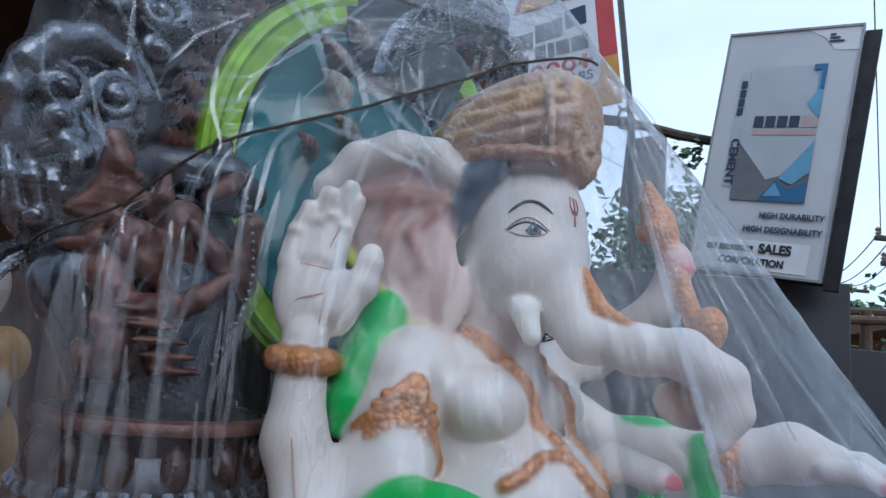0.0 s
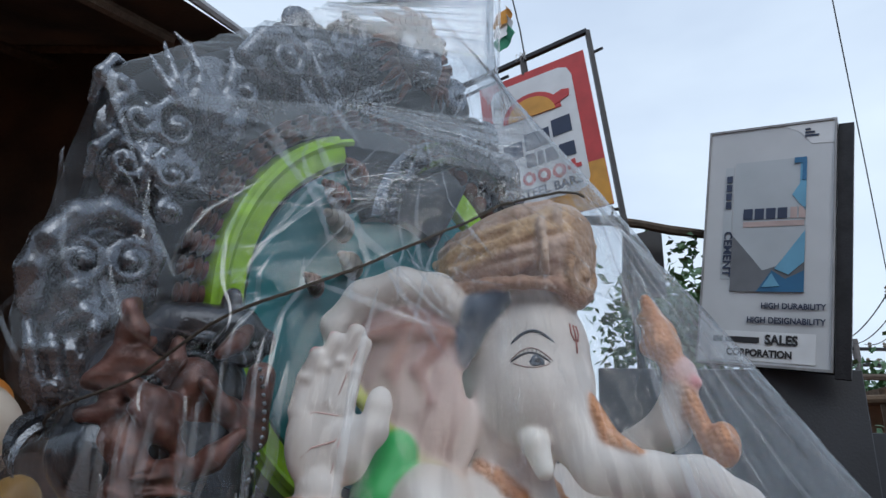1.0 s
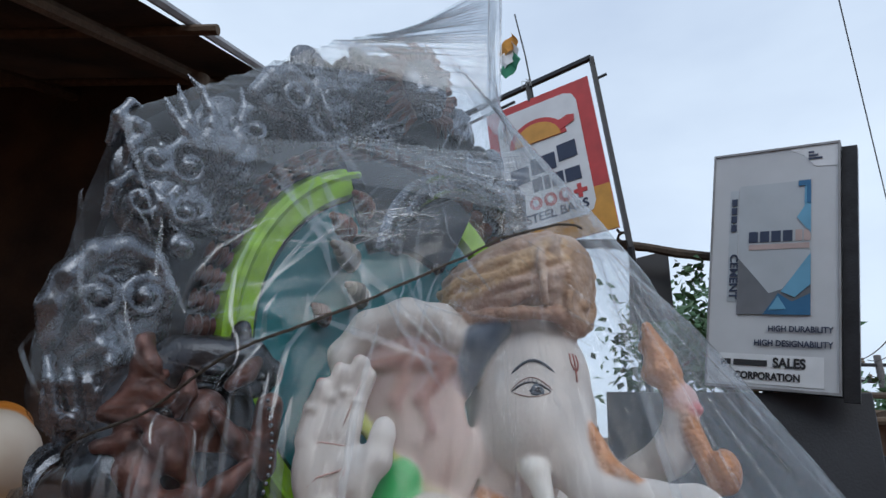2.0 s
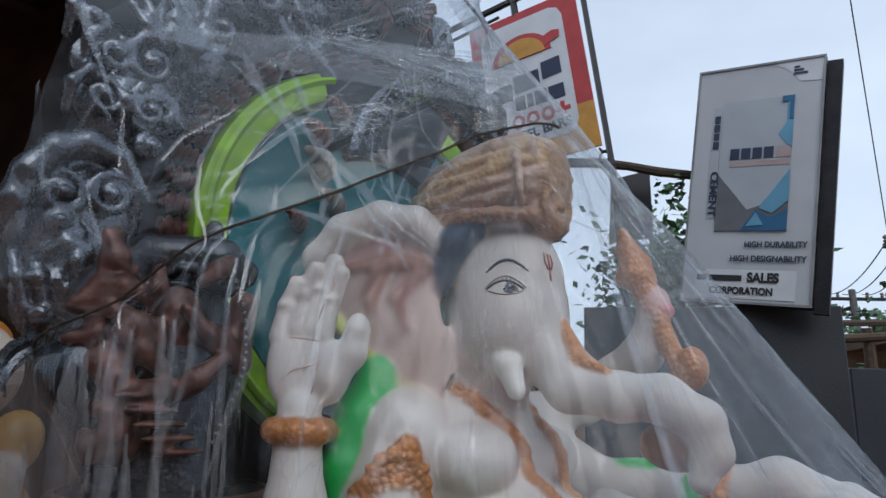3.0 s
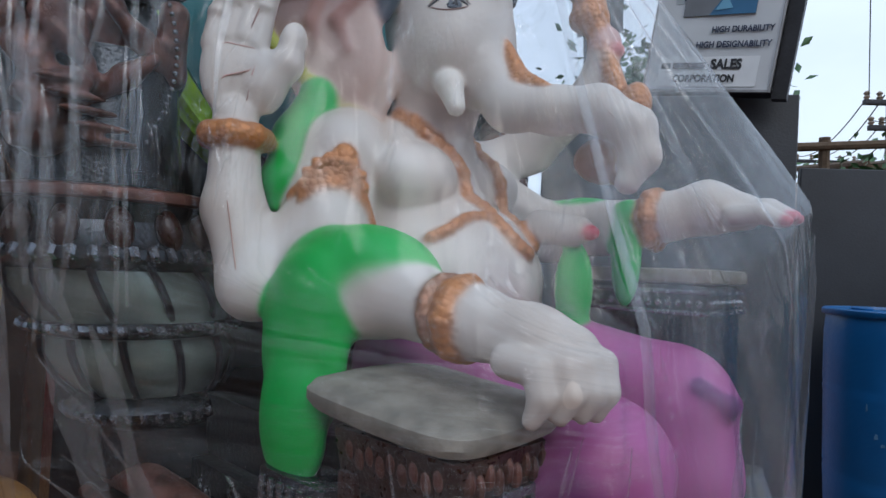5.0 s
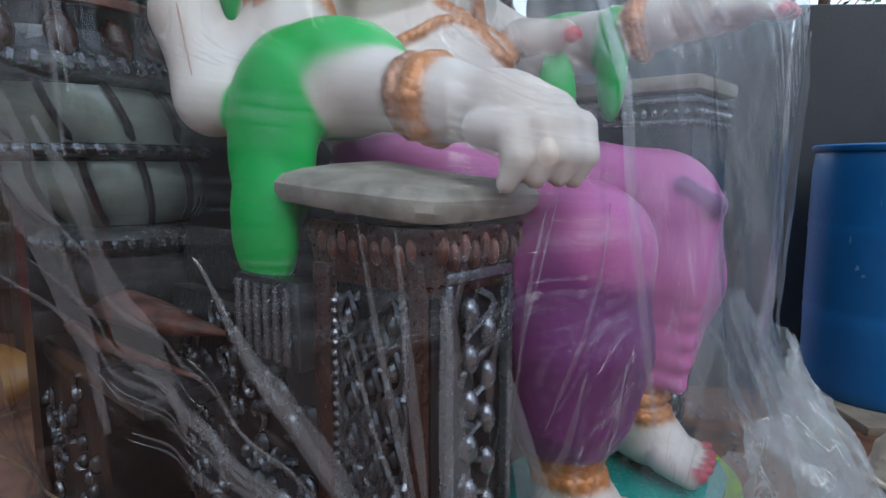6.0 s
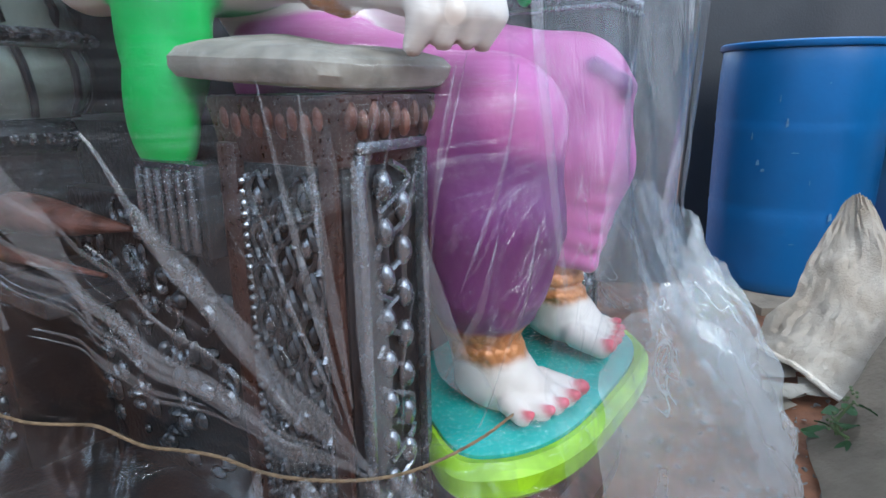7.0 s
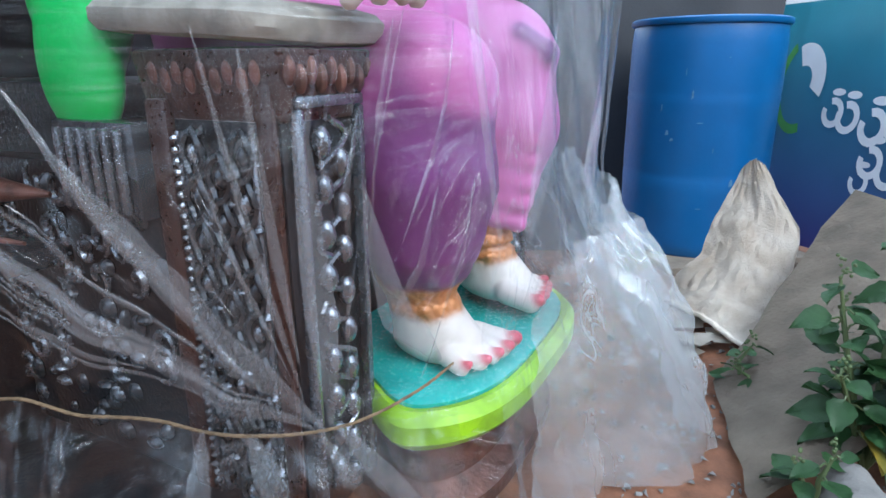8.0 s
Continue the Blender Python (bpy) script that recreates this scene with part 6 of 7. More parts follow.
# round mark and unreadable white script as plain strokes
ringpts = lambda cu, cv, ru, rv, a0, a1, n=14: [(cu + ru * math.cos(radians(a0 + (a1 - a0) * i / n)), cv + rv * math.sin(radians(a0 + (a1 - a0) * i / n))) for i in range(n + 1)]
def crescent(cu, cv, ru, rv, a0, a1, k):
    out = ringpts(cu, cv, ru, rv, a0, a1)
    inn = ringpts(cu, cv, ru * k, rv * k, a1, a0)
    return out + inn
M_LIMEPRINT = mat("green print", (0.10, 0.38, 0.10), 0.4, bump=0.05)
part("print_mark", hoard_patch(crescent(0.105, 0.47, 0.060, 0.105, -25, 115, 0.40), 0.004), M_WHITE, hoarding, "white curved mark", smooth=False)
part("print_mark", hoard_patch(crescent(0.10, 0.455, 0.066, 0.14, 120, 290, 0.80), 0.005), M_LIMEPRINT, hoarding, "green curved mark", smooth=False)
for cu, cv, r in ((0.205, 0.385, 0.028), (0.245, 0.375, 0.030), (0.31, 0.355, 0.034), (0.36, 0.37, 0.030), (0.325, 0.265, 0.030), (0.37, 0.245, 0.030), (0.31, 0.21, 0.024), (0.42, 0.33, 0.034), (0.43, 0.22, 0.03)):
    part("script_stroke", hoard_patch(crescent(cu, cv, r, r * 1.5, -200, 110, 0.55), 0.004), M_WHITE, hoarding, "white script stroke", smooth=False)
    part("script_stroke", hoard_patch(ringpts(cu + r * 0.2, cv + r * 2.0, r * 0.6, r * 0.35, 0, 330), 0.004), M_WHITE, hoarding, "white script stroke", smooth=False)

# ---- leaning concrete slab ----
def slab(name, corners, thick, label, material=None):
    bm = bmesh.new()
    n = 12
    c = [Vector(x) for x in corners]
    nrm = (c[1] - c[0]).cross(c[3] - c[0]).normalized()
    if nrm.z < 0:
        nrm = -nrm
    g = []
    for j in range(n + 1):
        row = []
        for i in range(n + 1):
            a, b = c[0].lerp(c[1], i / n), c[3].lerp(c[2], i / n)
            q = a.lerp(b, j / n)
            edge = i in (0, n) or j in (0, n)
            w = Vector((noise.noise(q * 9), noise.noise(q * 9 + Vector((5, 0, 0))), 0)) * (0.016 if edge else 0)
            row.append(bm.verts.new(q + w + nrm * 0.006 * noise.noise(q * 6)))
        g.append(row)
    for a, b in zip(g, g[1:]):
        for i in range(n):
            bm.faces.new((a[i], a[i + 1], b[i + 1], b[i]))
    bmesh.ops.solidify(bm, geom=bm.faces[:], thickness=thick)
    return tagged(finish(name, bm, material or M_CONCRETE), label, "slab")


slab("concrete_slab", ((1.00, 1.02, 0.02), (1.22, 1.42, 0.015), (1.98, 1.82, 0.37), (1.80, 1.02, 0.34)), 0.05, "broken concrete slab leaning up from the red earth")
slab("stone_slab", ((1.30, 0.86, 0.06), (1.34, 1.04, 0.08), (1.62, 1.06, 0.10), (1.60, 0.84, 0.08)), 0.05, "flat broken stone lying beside the plant", M_CONCRETE)
rk = [ell((1.13, 0.94, 0.03), (0.07, 0.06, 0.06), (1, 1, 1), 0.02), ell((1.20, 0.90, 0.02), (0.06, 0.05, 0.05), (1, 1, 1), 0.03), ell((1.16, 0.99, 0.05), (0.04, 0.04, 0.05), (1, 1, 1), 0.02)]
rock = skin_object("rock", rk, 0.012, M_STONE, seat=False)
tagged(rock, "rough grey rock at the foot of the slab", "rock")

# ---- empty woven sack slumped against the drum ----
def sack_point(u, v):
    """u across, v from the mouth on the ground up to the tip against the drum."""
    spine = [Vector((1.375, 1.71, 0.035)), Vector((1.49, 1.75, 0.07)), Vector((1.60, 1.80, 0.15)), Vector((1.69, 1.88, 0.27)), Vector((1.745, 1.985, 0.42))]
    sides = [Vector((0.10, -1.0, 0.0)), Vector((0.35, -0.93, -0.05)), Vector((0.60, -0.78, -0.12)), Vector((0.70, -0.7, -0.1)), Vector((0.7, -0.7, 0.05))]
    wide = (0.185, 0.155, 0.14, 0.115, 0.035)
    t = v * 4
    k = min(int(t), 3)
    q = t - k
    c, side, w = spine[k].lerp(spine[k + 1], q), sides[k].lerp(sides[k + 1], q), wide[k] * (1 - q) + wide[k + 1] * q
    lift = Vector((-0.45, -0.4, 0.8)) * (0.035 * (1 - (2 * u - 1) ** 2) + 0.026 * noise.noise((u * 3, v * 4, 2)) + 0.014 * abs(noise.noise((u * 8 + v * 3, v * 8, 5))) + 0.006 * noise.noise((u * 20, v * 22, 1)))
    return c + side * (2 * u - 1) * w * (1 + 0.12 * noise.noise((v * 5, u, 9))) + lift


bm = bmesh.new()
nu, nv = 40, 60
g = [[bm.verts.new(sack_point(i / nu, j / nv)) for i in range(nu + 1)] for j in range(nv + 1)]
for a, b in zip(g, g[1:]):
    for i in range(nu):
        bm.faces.new((a[i], a[i + 1], b[i + 1], b[i]))
bmesh.ops.solidify(bm, geom=bm.faces[:], thickness=0.012)
sack = thing("sack", (1.45, 1.75, 0.0), "empty stained white woven sack slumped against the blue drum", "sack")
part("cloth", bm, M_SACK, sack)
part("hem", tube([sack_point(i / 24, 0.0) + Vector((0, 0, 0.004)) for i in range(25)], 0.008, 8), M_SACK, sack, "rolled hem of the sack's mouth")
random.seed(31)
for i in range(9):
    c = Vector((1.30 + random.uniform(-0.08, 0.16), 1.68 + random.uniform(-0.12, 0.10), 0.012 + 0.004 * i))
    a0 = random.uniform(0, 6)
    bm = bmesh.new()
    rim = [bm.verts.new(c + Vector((math.cos(a0 + q * 0.9) * random.uniform(0.04, 0.10), math.sin(a0 + q * 0.9) * random.uniform(0.03, 0.07), random.uniform(-0.004, 0.012)))) for q in range(7)]
    mid = bm.verts.new(c + Vector((0, 0, 0.008)))
    for q in range(7):
        bm.faces.new((rim[q], rim[(q + 1) % 7], mid))
    bmesh.ops.solidify(bm, geom=bm.faces[:], thickness=0.002)
    tagged(finish("paper_scrap", bm, M_PAPER, smooth=False), "torn dirty paper scrap on the ground", "paper", "paper scraps by the sack")
bm = tube([(2.02, 2.12, 0.02), (2.06, 2.0, 0.03), (2.12, 1.80, 0.02)], 0.03, 4)
tagged(finish("timber_offcut", bm, M_WOODPOLE, smooth=False), "short reddish timber offcut lying behind the sack", "timber")


# ---- weed with broad leaves ----
def broad_leaf(base, d, size, droop, material, parent):
    d = d.normalized()
    side = d.cross(Vector((0, 0, 1))).normalized()
    side = (Matrix.Rotation(random.uniform(-0.7, 0.7), 3, d) @ side).normalized()
    up = side.cross(d)
    bm = bmesh.new()
    rows, n = [], 8
    for i in range(n + 1):
        t = i / n
        w = size * 0.36 * math.sin(math.pi * t ** 0.75) ** 0.9 * (1 + 0.10 * (i % 2)) + 0.0008
        c = base + d * size * t - Vector((0, 0, 1)) * droop * size * t * t + up * 0.0
        rows.append([bm.verts.new(c + side * w * k + up * size * (0.10 * abs(k) + 0.015 * math.sin(t * 16 + k * 3) * abs(k))) for k in (-1, -0.5, 0, 0.5, 1)])
    for a, b in zip(rows, rows[1:]):
        for k in range(4):
            bm.faces.new((a[k], a[k + 1], b[k + 1], b[k]))
    bmesh.ops.solidify(bm, geom=bm.faces[:], thickness=0.0006)
    part("leaf", bm, material, parent)


def weed(base, stems, seed, label):
    random.seed(seed)
    pl = thing("weed", base, label, "plant", "weeds by the slab")
    base = Vector(base)
    for dx, dy, h, count, big in stems:
        top = base + Vector((dx, dy, h))
        mid = base.lerp(top, 0.5) + Vector((random.uniform(-0.02, 0.02), random.uniform(-0.02, 0.02), 0.02))
        pts = [base, mid, top]
        part("stem", tube(pts, [0.006, 0.005, 0.0025], 7), M_STEM, pl)
        for i in range(count):
            t = 0.25 + 0.75 * i / max(count - 1, 1)
            p = base.lerp(mid, t * 2) if t < 0.5 else mid.lerp(top, t * 2 - 1)
            a = i * 2.4 + seed + dx * 9
            d = Vector((math.cos(a), math.sin(a), random.uniform(-0.25, 0.7)))
            s = big * (1.1 - 0.55 * t) * random.uniform(0.75, 1.15)
            e = p + d * s * 0.35
            part("leaf_stalk", tube([p, (p + e) / 2 + Vector((0, 0, 0.006)), e], 0.002, 5), M_STEM, pl)
            old = seed == 3 and i == 1 and dx < -0.05
            broad_leaf(e, d, s, random.uniform(0.15, 0.6), M_LEAF_OLD if old else M_LEAF, pl)
        for i in range(10):
            part("flower_bud", ball(top + Vector((random.gauss(0, 0.006), random.gauss(0, 0.006), 0.004 * i)), 0.0035, 6, 4), M_STEM, pl)
    return pl


weed((1.26, 1.05, 0.03), ((-0.07, 0.06, 0.36, 13, 0.085), (0.04, 0.03, 0.42, 15, 0.09), (0.16, -0.02, 0.40, 14, 0.095), (-0.12, -0.02, 0.22, 11, 0.085), (0.10, -0.10, 0.26, 12, 0.09), (0.0, -0.06, 0.17, 10, 0.08), (0.22, 0.06, 0.32, 12, 0.09), (0.14, 0.10, 0.36, 12, 0.085), (-0.02, 0.09, 0.28, 10, 0.08)), 3, "broad-leaved green weed growing beside the concrete slab")
weed((1.26, 1.36, 0.0), ((0.02, 0.02, 0.12, 5, 0.06), (-0.03, 0.0, 0.08, 4, 0.05)), 8, "small green seedling by the slab's edge")
weed((1.08, 0.98, 0.0), ((0.02, 0.0, 0.13, 6, 0.07), (-0.02, 0.02, 0.10, 5, 0.06)), 12, "small green seedling by the rock")


# ---- box sign ----
def text_bm(body, size, bold=0.0):
    cu = bpy.data.curves.new("lettering", "FONT")
    cu.body, cu.size, cu.extrude, cu.offset = body, size, 0.0015, bold
    ob = bpy.data.objects.new("lettering", cu)
    me = ob.to_mesh()
    bm = bmesh.new()
    bm.from_mesh(me)
    ob.to_mesh_clear()
    bpy.data.objects.remove(ob)
    return bm


class Face:
    """A sign's face: (u, v) in metres from its lower left corner."""
    def __init__(self, origin, across, up, wide=1.0, tall=1.0):
        self.o, self.a, self.u = Vector(origin), Vector(across).normalized(), Vector(up).normalized()
        self.n = self.a.cross(self.u).normalized()
        self.a, self.u = self.a * wide, self.u * tall

    def at(self, u, v, out=0.0):
        return self.o + self.a * u + self.u * v + self.n * out

    def shape(self, outline, thick, out):
        return plate(outline, thick, self.o + self.n * out, self.a, self.u)

    def box(self, u0, v0, u1, v1, front, depth):
        return self.shape([(u0, v0), (u1, v0), (u1, v1), (u0, v1)], depth, front)

    def text(self, body, size, u, v, width, out, turn=0.0, bold=0.0):
        bm = text_bm(body, size, bold)
        w = max(x.co.x for x in bm.verts) - min(x.co.x for x in bm.verts)
        k = width / w
        c, s = math.cos(turn), math.sin(turn)
        for x in bm.verts:
            p, q = x.co.x * k, x.co.y * min(k * 1.0, k * 1.15)
            x.co = self.at(u + p * c - q * s, v + p * s + q * c, out + x.co.z)
        return bm


S1 = Face((0.968, 2.719, 1.734), (0.843, -0.520, -0.138), (0.122, -0.107, 0.987), 0.932, 1.114)
SW, SH = 0.487, 0.87
sign = thing("sign_box", S1.at(SW / 2, 0, -0.05), "weathered white light-box sign with peeling blue print and dark post", "sign")
part("housing", S1.box(0, 0, SW, SH, 0.0, 0.09), M_STEEL, sign, "dark metal housing", smooth=False)
part("sign_face", S1.box(0.004, 0.004, SW - 0.004, SH - 0.004, 0.004, 0.02), M_SIGN, sign, "white sign face", smooth=False)
for a in ((0, 0, 0.008, SH), (SW - 0.008, 0, SW, SH), (0.0085, 0, SW - 0.0085, 0.008), (0.0085, SH - 0.008, SW - 0.0085, SH)):
    part("edge_trim", S1.box(*a, 0.010, 0.02), M_TIN, sign, "grey edge trim", smooth=False)
part("print_panel", S1.box(0.115, 0.255, 0.385, 0.735, 0.007, 0.002), M_SIGN_PALE, sign, "faded print", smooth=False)
part("print_shape", S1.shape([(0.115, 0.255), (0.385, 0.255), (0.385, 0.42), (0.33, 0.40), (0.285, 0.345), (0.235, 0.33), (0.19, 0.38), (0.115, 0.46)], 0.002, 0.010), M_GREYPRINT, sign, smooth=False)
part("print_shape", S1.shape([(0.215, 0.255), (0.385, 0.255), (0.385, 0.33), (0.32, 0.30), (0.27, 0.33)], 0.002, 0.0125), M_BLUEPRINT, sign, smooth=False)
part("print_shape", S1.shape([(0.28, 0.335), (0.385, 0.47), (0.385, 0.36), (0.33, 0.315)], 0.002, 0.0135), M_SKYPRINT, sign, smooth=False)
part("print_shape", S1.shape([(0.235, 0.27), (0.27, 0.32), (0.30, 0.275)], 0.002, 0.0150), M_SKYPRINT, sign, smooth=False)
part("print_shape", S1.shape([(0.335, 0.60), (0.385, 0.54), (0.385, 0.72), (0.362, 0.72), (0.362, 0.64)], 0.002, 0.010), M_SKYPRINT, sign, smooth=False)
part("print_shape", S1.shape([(0.34, 0.735), (0.385, 0.735), (0.385, 0.65), (0.37, 0.65), (0.37, 0.715), (0.34, 0.715)], 0.002, 0.0125), M_BLUEPRINT, sign, smooth=False)
part("patch", S1.box(0.075, 0.30, 0.11, 0.72, 0.006, 0.002), M_SIGN_PALE, sign, smooth=False)
part("patch", S1.shape([(0.30, SH - 0.01), (0.48, SH - 0.01), (0.48, SH - 0.09), (0.40, SH - 0.085), (0.36, SH - 0.04)], 0.001, 0.006), M_WHITE, sign, "peeled white patch", smooth=False)
# brand mark as plain bars
for i in range(4):
    part("mark_bar", S1.box(0.155 + i * 0.043, 0.515, 0.19 + i * 0.043, 0.555, 0.010, 0.003), M_INK, sign, "dark blue bar", smooth=False)
for i in range(2):
    part("mark_bar", S1.box(0.33 + i * 0.03, 0.515, 0.354 + i * 0.03, 0.555, 0.010, 0.003), M_FADED, sign, "faded bar", smooth=False)
part("mark_bar", S1.box(0.155, 0.488, 0.38, 0.507, 0.009, 0.002), M_FADED, sign, "faded bar", smooth=False)
for i in range(4):
    part("mark_bar", S1.box(0.083, 0.66 - i * 0.033, 0.105, 0.686 - i * 0.033, 0.010, 0.003), M_INK, sign, "dark blue bar", smooth=False)
part("lettering", S1.text("CEMENT", 0.03, 0.084, 0.475, 0.165, 0.009, -math.pi / 2, 0.0006), M_INK, sign, smooth=False)
for i, w in enumerate((0.02, 0.035, 0.05)):
    part("mark_bar", S1.box(0.375, 0.835 - i * 0.012, 0.375 + w, 0.842 - i * 0.012, 0.009, 0.002), M_INK, sign, smooth=False)
part("lettering", S1.text("HIGH DURABILITY", 0.02, 0.235, 0.198, 0.225, 0.009, 0, 0.0004), M_INK, sign, smooth=False)
part("lettering", S1.text("HIGH DESIGNABILITY", 0.02, 0.185, 0.148, 0.275, 0.009, 0, 0.0004), M_INK, sign, smooth=False)
part("name_strip", S1.box(0.055, 0.018, 0.43, 0.118, 0.007, 0.002), M_WHITE, sign, "white name strip", smooth=False)
for u0, u1 in ((0.062, 0.10), (0.11, 0.235)):
    part("name_bar", S1.box(u0, 0.078, u1, 0.098, 0.010, 0.002), M_BLACK, sign, smooth=False)
part("lettering", S1.text("SALES", 0.03, 0.255, 0.077, 0.115, 0.009, 0, 0.0012), M_BLACK, sign, smooth=False)
part("lettering", S1.text("CORPORATION", 0.03, 0.115, 0.034, 0.235, 0.009, 0, 0.0012), M_BLACK, sign, smooth=False)
part("post", S1.box(SW + 0.003, -0.015, SW + 0.056, SH - 0.014, -0.02, 0.05), M_STEEL, sign, "dark flat post", smooth=False)
part("support", tube([S1.at(SW * 0.5, 0.05, -0.06), S1.at(SW * 0.5, 0.05, -0.06) * 0.5 + Vector((0.575, 1.35, 0.8)), (1.15, 2.70, 0.0)], 0.02, 10), M_STEEL, sign)

# ---- painted sheet sign in an angle-iron frame ----
S2 = Face((0.180, 2.957, 2.351), (0.859, -0.508, 0.062), (-0.109, 0.070, 0.992))
PW, PH = 0.573, 0.826
sheet = thing("sheet_sign", S2.at(PW / 2, 0, -0.03), "red, amber and white sheet-metal sign tied in an angle-iron frame", "sign")
part("sign_sheet", S2.box(0, 0, PW, PH, 0.0, 0.006), M_RED, sheet, "red sheet", smooth=False)
part("colour_field", S2.box(0.001, 0.001, PW - 0.001, 0.225, 0.003, 0.0035), M_YELLOW, sheet, "amber field", smooth=False)
rnd = lambda u0, v0, u1, v1, r: [(u0 + r, v0), (u1 - r, v0), (u1 - r * 0.3, v0 + r * 0.3), (u1, v0 + r), (u1, v1 - r), (u1 - r * 0.3, v1 - r * 0.3), (u1 - r, v1), (u0 + r, v1), (u0 + r * 0.3, v1 - r * 0.3), (u0, v1 - r), (u0, v0 + r), (u0 + r * 0.3, v0 + r * 0.3)]
part("white_field", S2.shape(rnd(0.06, 0.10, PW - 0.075, PH - 0.05, 0.06), 0.003, 0.0065), M_WHITE, sheet, "white rounded field", smooth=False)
dome = lambda cx, cy, r: [(cx + r * math.cos(math.pi * i / 16), cy + r * 0.85 * math.sin(math.pi * i / 16)) for i in range(17)]
part("helmet_mark", S2.shape(dome(0.27, 0.555, 0.155), 0.003, 0.010), M_RED, sheet, "red helmet-shaped mark", smooth=False)
part("helmet_mark", S2.shape(dome(0.27, 0.555, 0.125), 0.003, 0.0135), M_YELLOW, sheet, "amber helmet-shaped mark", smooth=False)
part("helmet_mark", S2.shape([(0.38, 0.57), (0.47, 0.60), (0.475, 0.635), (0.44, 0.645), (0.38, 0.625)], 0.003, 0.0120), M_RED, sheet, smooth=False)
for i, (u0, u1) in enumerate(((0.10, 0.20), (0.215, 0.345), (0.36, 0.455))):
    v0 = 0.375 + 0.03 * (i - 1)
    part("brand_shape", S2.shape([(u0, v0), (u1, v0 + 0.006), (u1, v0 + 0.095), (u0, v0 + 0.09)], 0.003, 0.010), M_INK, sheet, "dark blue plain block", smooth=False)
for i, (u0, u1) in enumerate(((0.21, 0.26), (0.27, 0.30), (0.31, 0.37), (0.38, 0.455))):
    part("brand_shape", S2.box(u0, 0.285, u1, 0.355, 0.010, 0.003), M_INK, sheet, "dark blue plain mark", smooth=False)
for u0 in (0.18, 0.255, 0.33):
    ring = [(u0 + 0.033 + 0.033 * math.cos(2 * math.pi * i / 18), 0.225 + 0.036 * math.sin(2 * math.pi * i / 18)) for i in range(18)]
    part("brand_shape", S2.shape(ring, 0.003, 0.010), M_RED, sheet, "red round mark", smooth=False)
    part("brand_shape", S2.shape([(u0 + 0.033 + (x - u0 - 0.033) * 0.45, 0.225 + (y - 0.225) * 0.5) for x, y in ring], 0.003, 0.0125), M_WHITE, sheet, smooth=False)
part("brand_shape", S2.shape([(0.405, 0.215), (0.425, 0.215), (0.425, 0.19), (0.445, 0.19), (0.445, 0.215), (0.47, 0.215), (0.47, 0.235), (0.445, 0.235), (0.445, 0.262), (0.425, 0.262), (0.425, 0.235), (0.405, 0.235)], 0.003, 0.010), M_RED, sheet, "red cross mark", smooth=False)
part("lettering", S2.text("STEEL BARS", 0.04, 0.15, 0.128, 0.315, 0.008, 0.03, 0.001), M_INK, sheet, smooth=False)
for a, b, r in (((-0.25, PH + 0.075), (PW + 0.035, PH + 0.105), 0.016), ((PW + 0.035, PH + 0.105), (PW + 0.024, -0.10), 0.015), ((-0.25, PH + 0.0), (PW * 0.3, PH + 0.03), 0.008), ((PW + 0.03, PH - 0.03), (PW + 0.09, PH - 0.025), 0.007), ((PW * 0.45, PH - 0.01), (PW * 0.45, PH + 0.11), 0.018)):
    part("frame_bar", tube([S2.at(*a, -0.012), S2.at((a[0] + b[0]) / 2, (a[1] + b[1]) / 2, -0.012), S2.at(*b, -0.012)], r, 4), M_STEEL, sheet, "dark angle iron", smooth=False)
part("frame_post", tube([S2.at(PW + 0.024, -0.10, -0.012), (0.80, 2.80, 1.2), (0.80, 2.82, 0.0)], 0.016, 8), M_STEEL, sheet)
part("tie_wire", tube([S2.at(PW * 0.45 + 0.03 * math.sin(i), PH + 0.10 + 0.03 * math.cos(i * 1.7), 0.004) for i in range(10)], 0.0018, 5), M_TIN, sheet)

# flag on a thin rod
flag = thing("flag", S2.at(PW * 0.47, PH, -0.03), "small green and white cloth flag on a thin rod", "flag")
part("rod", tube([S2.at(PW * 0.47, PH + 0.02, -0.03), S2.at(PW * 0.46, PH + 0.3, -0.03), S2.at(PW * 0.42, PH + 0.62, -0.03)], 0.004, 6), M_STEEL, flag)
for k, m, lab in ((0, M_FLAGGREEN, "green cloth band"), (1, M_WHITE, "white cloth band"), (2, M_SAFFRON, "saffron cloth band")):
    bm = bmesh.new()
    rows = []
    for j in range(7):
        u = PW * 0.41 - 0.02 * j + (0.02 if j else 0)
        rows.append([bm.verts.new(S2.at(u - 0.012 * i, PH + 0.30 + 0.07 * k + 0.0233 * i - 0.016 * j - 0.0, -0.03 + 0.014 * math.sin(j * 1.3 + i * 0.5 + k))) for i in range(4)])
    for a, b in zip(rows, rows[1:]):
        for i in range(3):
            bm.faces.new((a[i], a[i + 1], b[i + 1], b[i]))
    part("cloth", bm, m, flag, lab)

